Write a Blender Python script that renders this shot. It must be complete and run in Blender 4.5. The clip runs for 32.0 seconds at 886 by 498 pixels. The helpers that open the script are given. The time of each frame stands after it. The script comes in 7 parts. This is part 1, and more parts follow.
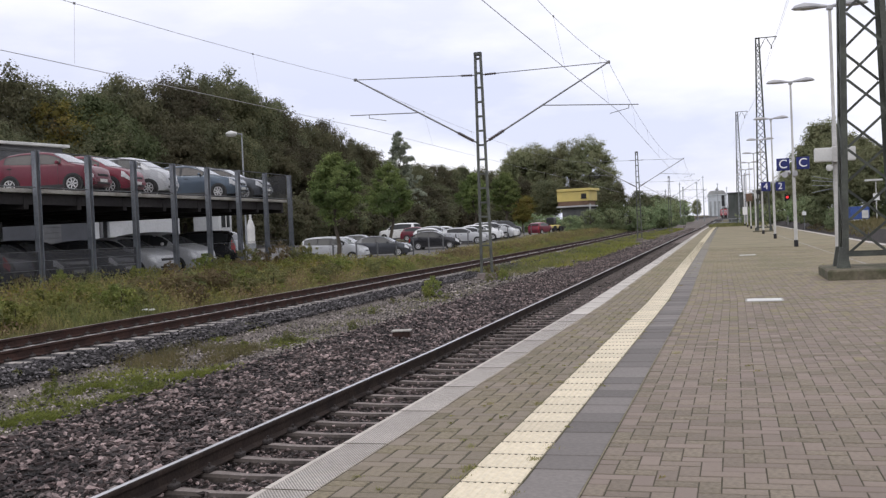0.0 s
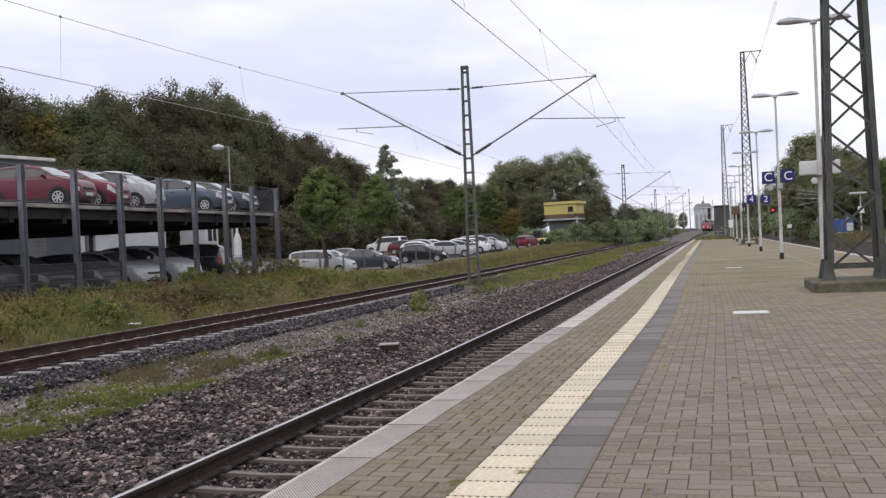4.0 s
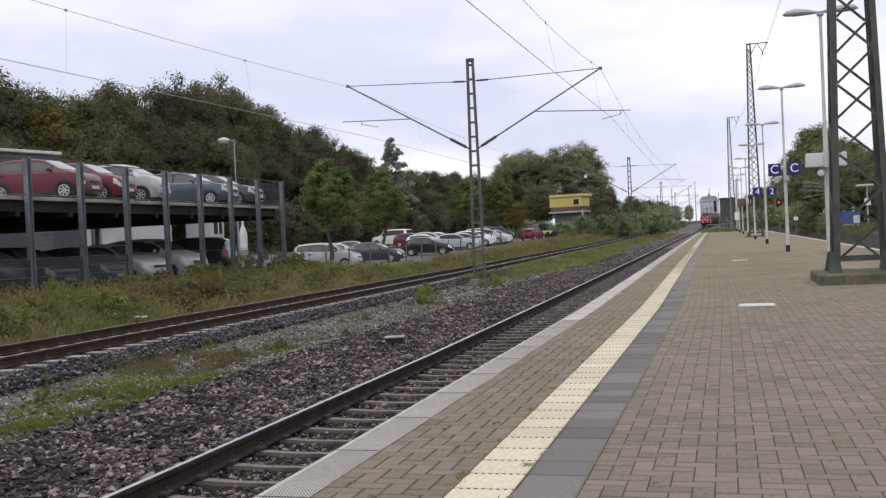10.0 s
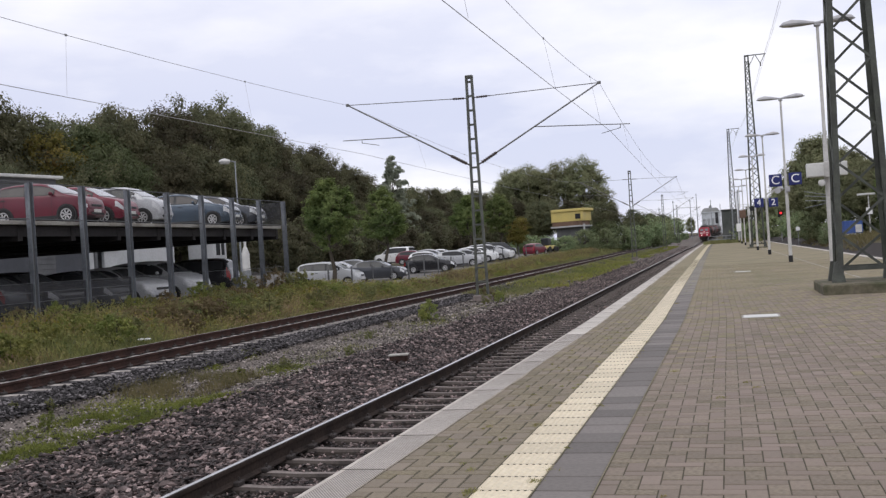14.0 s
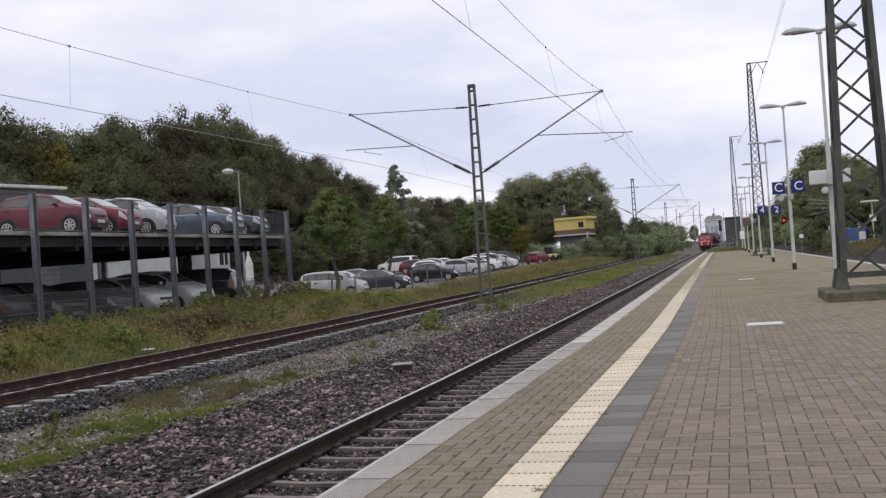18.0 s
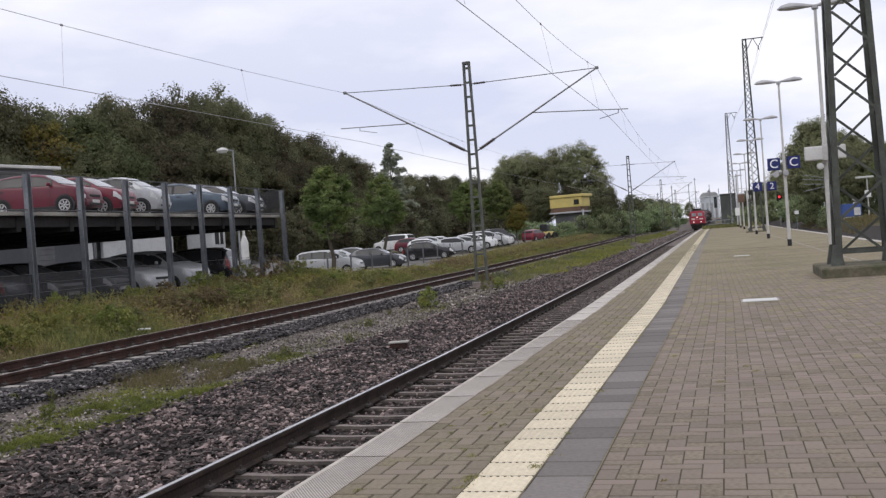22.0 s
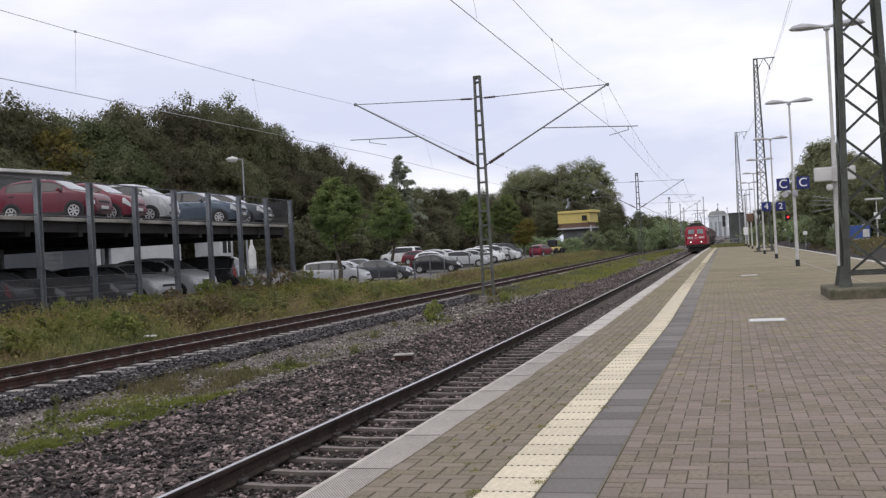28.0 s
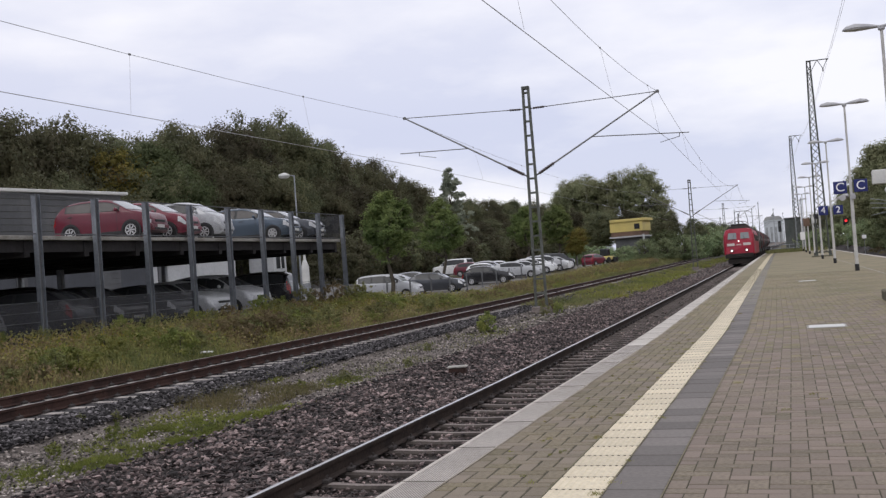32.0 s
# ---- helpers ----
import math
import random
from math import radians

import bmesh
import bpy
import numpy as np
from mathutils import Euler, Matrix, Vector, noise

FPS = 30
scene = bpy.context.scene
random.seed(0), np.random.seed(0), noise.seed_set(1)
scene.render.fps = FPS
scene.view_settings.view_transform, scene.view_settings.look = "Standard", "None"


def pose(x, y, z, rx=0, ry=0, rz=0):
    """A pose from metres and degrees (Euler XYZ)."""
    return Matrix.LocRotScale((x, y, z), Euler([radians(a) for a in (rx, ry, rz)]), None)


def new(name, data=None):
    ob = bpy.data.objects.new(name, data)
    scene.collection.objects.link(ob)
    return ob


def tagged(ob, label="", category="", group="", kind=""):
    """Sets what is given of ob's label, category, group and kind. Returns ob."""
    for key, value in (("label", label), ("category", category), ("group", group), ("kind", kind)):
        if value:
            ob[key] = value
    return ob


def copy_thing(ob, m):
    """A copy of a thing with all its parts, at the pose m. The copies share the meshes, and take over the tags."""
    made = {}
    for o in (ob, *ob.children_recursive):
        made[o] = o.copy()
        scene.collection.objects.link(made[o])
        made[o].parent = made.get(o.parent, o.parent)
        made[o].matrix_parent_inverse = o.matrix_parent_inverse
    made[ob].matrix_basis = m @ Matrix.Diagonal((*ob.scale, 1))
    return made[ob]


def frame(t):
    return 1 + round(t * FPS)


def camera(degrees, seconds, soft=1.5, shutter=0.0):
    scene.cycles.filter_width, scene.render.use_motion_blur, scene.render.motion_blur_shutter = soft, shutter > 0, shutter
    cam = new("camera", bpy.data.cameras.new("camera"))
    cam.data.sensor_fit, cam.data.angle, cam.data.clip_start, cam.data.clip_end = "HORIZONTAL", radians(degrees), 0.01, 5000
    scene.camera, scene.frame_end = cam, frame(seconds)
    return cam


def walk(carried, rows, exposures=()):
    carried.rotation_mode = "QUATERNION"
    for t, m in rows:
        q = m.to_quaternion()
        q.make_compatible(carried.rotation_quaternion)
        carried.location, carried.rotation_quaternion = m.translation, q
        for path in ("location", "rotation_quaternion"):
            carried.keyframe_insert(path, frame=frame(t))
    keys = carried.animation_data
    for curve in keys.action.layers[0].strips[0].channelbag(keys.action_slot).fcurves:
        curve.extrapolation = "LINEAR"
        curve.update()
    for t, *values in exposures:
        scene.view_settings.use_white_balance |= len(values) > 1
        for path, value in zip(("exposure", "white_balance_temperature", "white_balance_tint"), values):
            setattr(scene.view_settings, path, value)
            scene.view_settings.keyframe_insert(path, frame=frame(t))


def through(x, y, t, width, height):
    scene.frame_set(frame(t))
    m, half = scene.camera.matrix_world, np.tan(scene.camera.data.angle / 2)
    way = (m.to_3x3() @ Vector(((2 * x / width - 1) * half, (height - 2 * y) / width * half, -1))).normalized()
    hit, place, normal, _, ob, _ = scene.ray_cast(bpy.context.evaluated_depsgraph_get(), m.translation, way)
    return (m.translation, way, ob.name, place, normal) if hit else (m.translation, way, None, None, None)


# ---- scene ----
# camera: held by hand at one spot of the platform, it only sways
cam = camera(47.536, 32.0, soft=1.35)
EYE = 1.242
SWAY = [
    (0, 16.181, -0.977, -2.460), (0.5, 16.621, -1.060, -1.592), (1, 16.804, -1.383, -1.508), (1.5, 17.451, -1.582, -1.656),
    (2, 17.682, -1.602, -2.008), (2.5, 17.088, -1.241, -2.262), (3, 16.223, -0.760, -2.307), (3.5, 15.584, -0.520, -2.345),
    (5.5, 15.657, 0.848, -2.993), (6, 15.700, 1.239, -3.135), (6.5, 15.604, 1.361, -2.993), (7, 15.745, 1.073, -2.525),
    (7.5, 16.095, 0.658, -2.119), (8, 16.342, 0.262, -2.387), (8.5, 16.307, 0.016, -2.352), (9, 16.200, -0.294, -2.613),
    (9.5, 15.933, -0.528, -2.632), (10, 15.754, -0.651, -2.615), (10.5, 15.736, -0.658, -2.782), (11, 15.810, -0.383, -3.150),
    (11.5, 15.932, -0.127, -3.148), (12, 15.938, 0.115, -3.220), (12.5, 15.902, 0.255, -3.143), (13, 15.723, 0.307, -3.179),
    (13.5, 15.750, 0.326, -3.403), (14, 15.837, 0.314, -3.685), (14.5, 15.980, 0.332, -3.749), (16.5, 16.108, 0.599, -3.760),
    (17, 15.997, 0.777, -4.056), (17.5, 16.005, 0.873, -4.046), (18, 15.987, 0.831, -3.919), (18.5, 15.881, 0.683, -4.093),
    (19, 15.840, 0.554, -4.021), (19.5, 15.876, 0.410, -4.044), (20, 15.968, 0.164, -4.142), (20.5, 15.945, -0.084, -4.049),
    (21, 15.897, -0.313, -4.124), (21.5, 15.813, -0.414, -4.241), (22, 15.830, -0.427, -4.230), (22.5, 15.813, -0.390, -4.070),
    (23, 15.773, -0.329, -3.902), (23.5, 15.588, -0.278, -3.831), (24, 15.444, -0.357, -3.689), (24.5, 15.480, -0.391, -3.173),
    (25, 15.553, -0.291, -3.214), (25.5, 15.519, -0.178, -3.124), (27.5, 15.783, 0.030, -3.064), (28, 16.191, 0.348, -3.038),
    (28.5, 16.716, 0.579, -2.886), (29, 17.159, 0.683, -3.088), (29.5, 17.098, 0.860, -3.143), (30, 17.302, 1.005, -2.805),
    (30.5, 17.613, 1.363, -2.720), (31, 18.351, 1.694, -2.659), (31.5, 18.627, 1.753, -3.124), (32, 19.081, 1.205, -4.159),
]
walk(cam, [(t, pose(0, 0, EYE, 90 + pitch, 0, yaw) @ pose(0, 0, 0, 0, 0, roll)) for t, yaw, pitch, roll in SWAY],
     exposures=((0, 0.22), (3.2, 0.22), (6, 0.02), (9, 0.14), (13, 0.12), (17, 0.04), (20, 0.06), (25, 0.13), (28, 0.1), (32, 0.02)))


# ---- light: a bright overcast sky, no hard shadows ----
world = bpy.data.worlds.new("overcast")
scene.world = world
world.use_nodes = True
wn, wl = world.node_tree.nodes, world.node_tree.links
wn.clear()
SUN_EL, SUN_ROT = radians(42), radians(200)
w_out = wn.new("ShaderNodeOutputWorld")
w_bg = wn.new("ShaderNodeBackground")
w_sky = wn.new("ShaderNodeTexSky")
w_sky.sky_type, w_sky.sun_disc = "NISHITA", False
w_sky.sun_elevation, w_sky.sun_rotation = SUN_EL, SUN_ROT
w_tc = wn.new("ShaderNodeTexCoord")
w_map = wn.new("ShaderNodeMapping")
w_map.inputs["Scale"].default_value = (1.0, 1.0, 3.0)
w_n1 = wn.new("ShaderNodeTexNoise")
w_n1.inputs["Scale"].default_value, w_n1.inputs["Detail"].default_value = 3.1, 7
w_n1.inputs["Roughness"].default_value = 0.52
w_ramp = wn.new("ShaderNodeValToRGB")
w_ramp.color_ramp.elements[0].position, w_ramp.color_ramp.elements[0].color = 0.42, (0.61, 0.63, 0.79, 1)
w_ramp.color_ramp.elements[1].position, w_ramp.color_ramp.elements[1].color = 0.64, (0.90, 0.885, 0.945, 1)
w_sep = wn.new("ShaderNodeSeparateXYZ")
w_up = wn.new("ShaderNodeMapRange")
w_up.inputs["From Min"].default_value, w_up.inputs["From Max"].default_value = 0.14, 0.36
w_hi = wn.new("ShaderNodeMix")
w_hi.data_type = "RGBA"
w_hi.inputs["B"].default_value = (1.02, 1.0, 1.03, 1)
w_scale = wn.new("ShaderNodeMath")
w_scale.operation, w_scale.inputs[1].default_value = "MULTIPLY", 0.62
w_mix = wn.new("ShaderNodeMix")
w_mix.data_type, w_mix.blend_type = "RGBA", "ADD"
w_mix.inputs["Factor"].default_value = 0.012
wl.new(w_tc.outputs["Generated"], w_map.inputs["Vector"])
wl.new(w_map.outputs["Vector"], w_n1.inputs["Vector"])
w_side = wn.new("ShaderNodeMath")
w_side.operation, w_side.inputs[1].default_value = "MULTIPLY_ADD", 0.12
wl.new(w_n1.outputs["Fac"], w_side.inputs[2])
wl.new(w_side.outputs["Value"], w_ramp.inputs["Fac"])
wl.new(w_tc.outputs["Generated"], w_sep.inputs["Vector"])
w_off = wn.new("ShaderNodeMath")
w_off.operation, w_off.inputs[1].default_value = "ADD", 0.10
wl.new(w_sep.outputs["X"], w_off.inputs[0])
wl.new(w_off.outputs["Value"], w_side.inputs[0])
wl.new(w_sep.outputs["Z"], w_up.inputs["Value"])
wl.new(w_up.outputs["Result"], w_scale.inputs[0])
wl.new(w_scale.outputs["Value"], w_hi.inputs["Factor"])
wl.new(w_ramp.outputs["Color"], w_hi.inputs["A"])
wl.new(w_hi.outputs["Result"], w_mix.inputs["A"])
wl.new(w_sky.outputs["Color"], w_mix.inputs["B"])
wl.new(w_mix.outputs["Result"], w_bg.inputs["Color"])
w_bg.inputs["Strength"].default_value = 1.0
wl.new(w_bg.outputs["Background"], w_out.inputs["Surface"])

sun_data = bpy.data.lights.new("sun", "SUN")
sun_data.energy, sun_data.angle, sun_data.color = 0.5, radians(30), (1.0, 0.97, 0.93)
sun = new("sun", sun_data)
sun.rotation_euler = Vector((math.sin(SUN_ROT) * math.cos(SUN_EL), math.cos(SUN_ROT) * math.cos(SUN_EL), math.sin(SUN_EL))).to_track_quat("Z", "Y").to_euler()
scene.view_settings.exposure = 0.0


# ---- materials ----
def mat(name, col, rough=0.8, metal=0.0, alt=None, s1=1.3, s2=22.0, var=0.22, bump=0.25, bs=70.0, rnd="", amount=0.25, skew=0, tone=None, spec=0.4, emit=None, ramp=(0.42, 0.62), coat=0.0):
    """A surface with its colour broken at two scales, relief and, for loose pieces, a shade of its own for each."""
    m = bpy.data.materials.new(name)
    m.use_nodes = True
    nt = m.node_tree
    n, l = nt.nodes, nt.links
    b = n["Principled BSDF"]
    b.inputs["Roughness"].default_value, b.inputs["Metallic"].default_value = rough, metal
    b.inputs["Specular IOR Level"].default_value = spec
    b.inputs["Coat Weight"].default_value = coat
    tc = n.new("ShaderNodeTexCoord")
    n1, n2 = n.new("ShaderNodeTexNoise"), n.new("ShaderNodeTexNoise")
    for k, s, d in ((n1, s1, 4), (n2, s2, 3)):
        k.inputs["Scale"].default_value, k.inputs["Detail"].default_value = s, d
        l.new(tc.outputs["Object"], k.inputs["Vector"])
    r = n.new("ShaderNodeValToRGB")
    r.color_ramp.elements[0].position, r.color_ramp.elements[1].position = ramp
    alt = alt or tuple(c * (1 - var) for c in col)
    r.color_ramp.elements[0].color, r.color_ramp.elements[1].color = (*col, 1), (*alt, 1)
    l.new(n1.outputs["Fac"], r.inputs["Fac"])
    mr = n.new("ShaderNodeMapRange")
    mr.inputs["From Min"].default_value, mr.inputs["From Max"].default_value = 0.3, 0.7
    mr.inputs["To Min"].default_value, mr.inputs["To Max"].default_value = 1 - var, 1 + var
    l.new(n2.outputs["Fac"], mr.inputs["Value"])
    mul = n.new("ShaderNodeVectorMath")
    mul.operation = "SCALE"
    l.new(r.outputs["Color"], mul.inputs[0])
    l.new(mr.outputs["Result"], mul.inputs["Scale"])
    out = mul.outputs["Vector"]
    if rnd:
        src = n.new("ShaderNodeObjectInfo").outputs["Random"] if rnd == "object" else n.new("ShaderNodeNewGeometry").outputs["Random Per Island"]
        m2 = n.new("ShaderNodeMapRange")
        m2.inputs["To Min"].default_value, m2.inputs["To Max"].default_value = 1 - amount, 1 + amount
        if skew:
            pw = n.new("ShaderNodeMath")
            pw.operation, pw.inputs[1].default_value = "POWER", skew
            l.new(src, pw.inputs[0])
            src = pw.outputs["Value"]
            m2.inputs["To Min"].default_value, m2.inputs["To Max"].default_value = 0.16, 2.75
        l.new(src, m2.inputs["Value"])
        if tone:
            fr, tm = n.new("ShaderNodeMath"), n.new("ShaderNodeMath")
            fr.operation, fr.inputs[1].default_value = "MULTIPLY", 7.31
            tm.operation = "FRACT"
            l.new(src, fr.inputs[0])
            l.new(fr.outputs["Value"], tm.inputs[0])
            mt = n.new("ShaderNodeMix")
            mt.data_type = "RGBA"
            mt.inputs["B"].default_value = (*tone, 1)
            l.new(tm.outputs["Value"], mt.inputs["Factor"])
            l.new(out, mt.inputs["A"])
            out = mt.outputs["Result"]
        mul2 = n.new("ShaderNodeVectorMath")
        mul2.operation = "SCALE"
        l.new(out, mul2.inputs[0])
        l.new(m2.outputs["Result"], mul2.inputs["Scale"])
        out = mul2.outputs["Vector"]
    l.new(out, b.inputs["Base Color"])
    if bump:
        n3, bp = n.new("ShaderNodeTexNoise"), n.new("ShaderNodeBump")
        n3.inputs["Scale"].default_value, n3.inputs["Detail"].default_value = bs, 4
        l.new(tc.outputs["Object"], n3.inputs["Vector"])
        bp.inputs["Strength"].default_value, bp.inputs["Distance"].default_value = bump, 0.01
        l.new(n3.outputs["Fac"], bp.inputs["Height"])
        l.new(bp.outputs["Normal"], b.inputs["Normal"])
    if emit:
        b.inputs["Emission Color"].default_value, b.inputs["Emission Strength"].default_value = (*emit[0], 1), emit[1]
    return m


def leafy(name, cols, rough=0.75, through=0.42, tint=0.0, grain=4.0):
    """Leaves or blades: every one takes one of the colours; some light passes through."""
    m = bpy.data.materials.new(name)
    m.use_nodes = True
    n, l = m.node_tree.nodes, m.node_tree.links
    b = n["Principled BSDF"]
    b.inputs["Roughness"].default_value, b.inputs["Specular IOR Level"].default_value = rough, 0.25
    g = n.new("ShaderNodeNewGeometry")
    r = n.new("ShaderNodeValToRGB")
    e = r.color_ramp.elements
    e[0].position, e[0].color = 0.0, (*cols[0], 1)
    e[1].position, e[1].color = 1.0, (*cols[-1], 1)
    for i, c in enumerate(cols[1:-1]):
        e.new((i + 1) / (len(cols) - 1)).color = (*c, 1)
    tc, nz = n.new("ShaderNodeTexCoord"), n.new("ShaderNodeTexNoise")
    nz.inputs["Scale"].default_value, nz.inputs["Detail"].default_value = 0.35, 3
    l.new(tc.outputs["Object"], nz.inputs["Vector"])
    ad = n.new("ShaderNodeMath")
    ad.operation = "MULTIPLY_ADD"
    ad.inputs[1].default_value = 0.38
    l.new(g.outputs["Random Per Island"], ad.inputs[0])
    sub = n.new("ShaderNodeMapRange")
    sub.inputs["From Min"].default_value, sub.inputs["From Max"].default_value = 0.35, 0.65
    sub.inputs["To Min"].default_value, sub.inputs["To Max"].default_value = 0.0, 0.62
    l.new(nz.outputs["Fac"], sub.inputs["Value"])
    l.new(sub.outputs["Result"], ad.inputs[2])
    l.new(ad.outputs["Value"], r.inputs["Fac"])
    out = r.outputs["Color"]
    if tint:
        oi, hs = n.new("ShaderNodeObjectInfo"), n.new("ShaderNodeHueSaturation")
        mv, mh = n.new("ShaderNodeMapRange"), n.new("ShaderNodeMapRange")
        mv.inputs["To Min"].default_value, mv.inputs["To Max"].default_value = 1 - tint, 1 + tint
        mh.inputs["To Min"].default_value, mh.inputs["To Max"].default_value = 0.5 - tint * 0.06, 0.5 + tint * 0.09
        l.new(oi.outputs["Random"], mv.inputs["Value"])
        l.new(oi.outputs["Random"], mh.inputs["Value"])
        l.new(mv.outputs["Result"], hs.inputs["Value"])
        l.new(mh.outputs["Result"], hs.inputs["Hue"])
        l.new(out, hs.inputs["Color"])
        out = hs.outputs["Color"]
    ng, mg, sg_, bg = n.new("ShaderNodeTexNoise"), n.new("ShaderNodeMapRange"), n.new("ShaderNodeVectorMath"), n.new("ShaderNodeBump")
    ng.inputs["Scale"].default_value, ng.inputs["Detail"].default_value = grain, 4
    mg.inputs["From Min"].default_value, mg.inputs["From Max"].default_value = 0.3, 0.7
    mg.inputs["To Min"].default_value, mg.inputs["To Max"].default_value = 0.68, 1.32
    sg_.operation = "SCALE"
    l.new(tc.outputs["Object"], ng.inputs["Vector"])
    l.new(ng.outputs["Fac"], mg.inputs["Value"])
    l.new(out, sg_.inputs[0])
    l.new(mg.outputs["Result"], sg_.inputs["Scale"])
    out = sg_.outputs["Vector"]
    bg.inputs["Strength"].default_value, bg.inputs["Distance"].default_value = 0.7, 0.6 / grain
    l.new(ng.outputs["Fac"], bg.inputs["Height"])
    l.new(bg.outputs["Normal"], b.inputs["Normal"])
    l.new(out, b.inputs["Base Color"])
    t, mx = n.new("ShaderNodeBsdfTranslucent"), n.new("ShaderNodeMixShader")
    l.new(out, t.inputs["Color"])
    mx.inputs["Fac"].default_value = through
    l.new(b.outputs["BSDF"], mx.inputs[1])
    l.new(t.outputs["BSDF"], mx.inputs[2])
    l.new(mx.outputs["Shader"], n["Material Output"].inputs["Surface"])
    return m


def veil(name, col, open_share):
    """Fine woven wire: mostly open."""
    m = bpy.data.materials.new(name)
    m.use_nodes = True
    n, l = m.node_tree.nodes, m.node_tree.links
    t, mx = n.new("ShaderNodeBsdfTransparent"), n.new("ShaderNodeMixShader")
    b = n["Principled BSDF"]
    b.inputs["Base Color"].default_value, b.inputs["Roughness"].default_value = (*col, 1), 0.6
    tc, nz, mr = n.new("ShaderNodeTexCoord"), n.new("ShaderNodeTexNoise"), n.new("ShaderNodeMapRange")
    nz.inputs["Scale"].default_value = 1.2
    l.new(tc.outputs["Object"], nz.inputs["Vector"])
    mr.inputs["To Min"].default_value, mr.inputs["To Max"].default_value = open_share - 0.08, open_share + 0.08
    l.new(nz.outputs["Fac"], mr.inputs["Value"])
    l.new(mr.outputs["Result"], mx.inputs["Fac"])
    l.new(b.outputs["BSDF"], mx.inputs[1])
    l.new(t.outputs["BSDF"], mx.inputs[2])
    l.new(mx.outputs["Shader"], n["Material Output"].inputs["Surface"])
    return m


def ribbed(m, scale, depth, angle, dirt_shade=0.3):
    """Adds cast-in ribs, with groove dirt and shade put into the colour, to a material made by mat()."""
    n, l = m.node_tree.nodes, m.node_tree.links
    tc, mp, wv, bp = n.new("ShaderNodeTexCoord"), n.new("ShaderNodeMapping"), n.new("ShaderNodeTexWave"), n.new("ShaderNodeBump")
    mp.inputs["Rotation"].default_value = (0, 0, radians(angle))
    wv.inputs["Scale"].default_value = scale
    l.new(tc.outputs["Object"], mp.inputs["Vector"])
    l.new(mp.outputs["Vector"], wv.inputs["Vector"])
    l.new(wv.outputs["Fac"], bp.inputs["Height"])
    bp.inputs["Strength"].default_value, bp.inputs["Distance"].default_value = 0.9, depth
    b = n["Principled BSDF"]
    old = b.inputs["Base Color"].links[0].from_socket
    mr, sc = n.new("ShaderNodeMapRange"), n.new("ShaderNodeVectorMath")
    sc.operation = "SCALE"
    mr.inputs["To Min"].default_value, mr.inputs["To Max"].default_value = 1 - dirt_shade, 1.04
    l.new(wv.outputs["Fac"], mr.inputs["Value"])
    l.new(old, sc.inputs[0])
    l.new(mr.outputs["Result"], sc.inputs["Scale"])
    l.new(sc.outputs["Vector"], b.inputs["Base Color"])
    l.new(bp.outputs["Normal"], n["Principled BSDF"].inputs["Normal"])
    return m


PAVER = dict(rough=0.8, s1=0.6, s2=40, var=0.28, ramp=(0.36, 0.62), bump=0.35, bs=160, spec=0.25)
M_PAVER = mat("paver", (0.213, 0.178, 0.136), alt=(0.160, 0.137, 0.098), tone=(0.232, 0.186, 0.158), rnd="object", amount=0.12, **PAVER)
M_PAVER_ALL = mat("paver_field", (0.213, 0.178, 0.136), alt=(0.160, 0.137, 0.098), tone=(0.232, 0.186, 0.158), rnd="island", amount=0.12, **PAVER)
M_PAVER_EDGE_ONE = mat("edge_paver", (0.214, 0.179, 0.122), alt=(0.158, 0.138, 0.088), tone=(0.220, 0.184, 0.146), rnd="object", amount=0.1, **PAVER)
M_PAVER_EDGE = mat("edge_paver_field", (0.214, 0.179, 0.122), alt=(0.158, 0.138, 0.088), tone=(0.220, 0.184, 0.146), rnd="island", amount=0.1, **PAVER)
# Moss, plus the lighter look at a grazing angle put into the colour.
M_PAVER_MOSS_SHEEN = mat("mossy_paving", (0.240, 0.202, 0.131), alt=(0.190, 0.170, 0.104), rnd="island", amount=0.08, rough=0.85, s1=0.5, s2=9, var=0.14, bump=0.3, bs=60, spec=0.25)
M_JOINT = mat("sanded_joint", (0.078, 0.067, 0.048), alt=(0.060, 0.056, 0.034), rough=1, s1=2.2, s2=60, bs=120)
M_TACTILE = mat("cream_tactile", (0.645, 0.57, 0.43), alt=(0.53, 0.46, 0.345), rough=0.8, s1=1.3, s2=26, var=0.10, rnd="object", amount=0.10)
M_TACTILE_DIRTY = mat("dirty_tactile", (0.52, 0.455, 0.32), alt=(0.39, 0.345, 0.23), rough=0.85, s1=1.1, s2=14, var=0.14, rnd="object", amount=0.12)
M_DRIFT = mat("sand_and_moss", (0.215, 0.185, 0.130), alt=(0.165, 0.150, 0.092), rough=1, s1=1.6, s2=45, var=0.25, bump=0.5, bs=120)
M_SLATE_MOSS = mat("mossy_grey_slab", (0.205, 0.188, 0.162), alt=(0.165, 0.152, 0.118), rough=0.85, s1=1.1, s2=20, var=0.12, rnd="object", amount=0.15)
M_SLATE = mat("grey_slab", (0.165, 0.149, 0.139), alt=(0.128, 0.116, 0.108), rough=0.85, s1=1.5, s2=35, var=0.12, rnd="object", amount=0.22)
M_EDGE = ribbed(mat("edge_concrete", (0.52, 0.475, 0.432), alt=(0.42, 0.383, 0.345), rough=0.85, s1=1.4, s2=25, var=0.1, rnd="object", amount=0.06), 22.0, 0.005, -33.5, 0.5)
M_EDGE_LIP = mat("edge_lip", (0.52, 0.475, 0.432), alt=(0.42, 0.383, 0.345), rough=0.85, s1=2.4, s2=30, var=0.1)
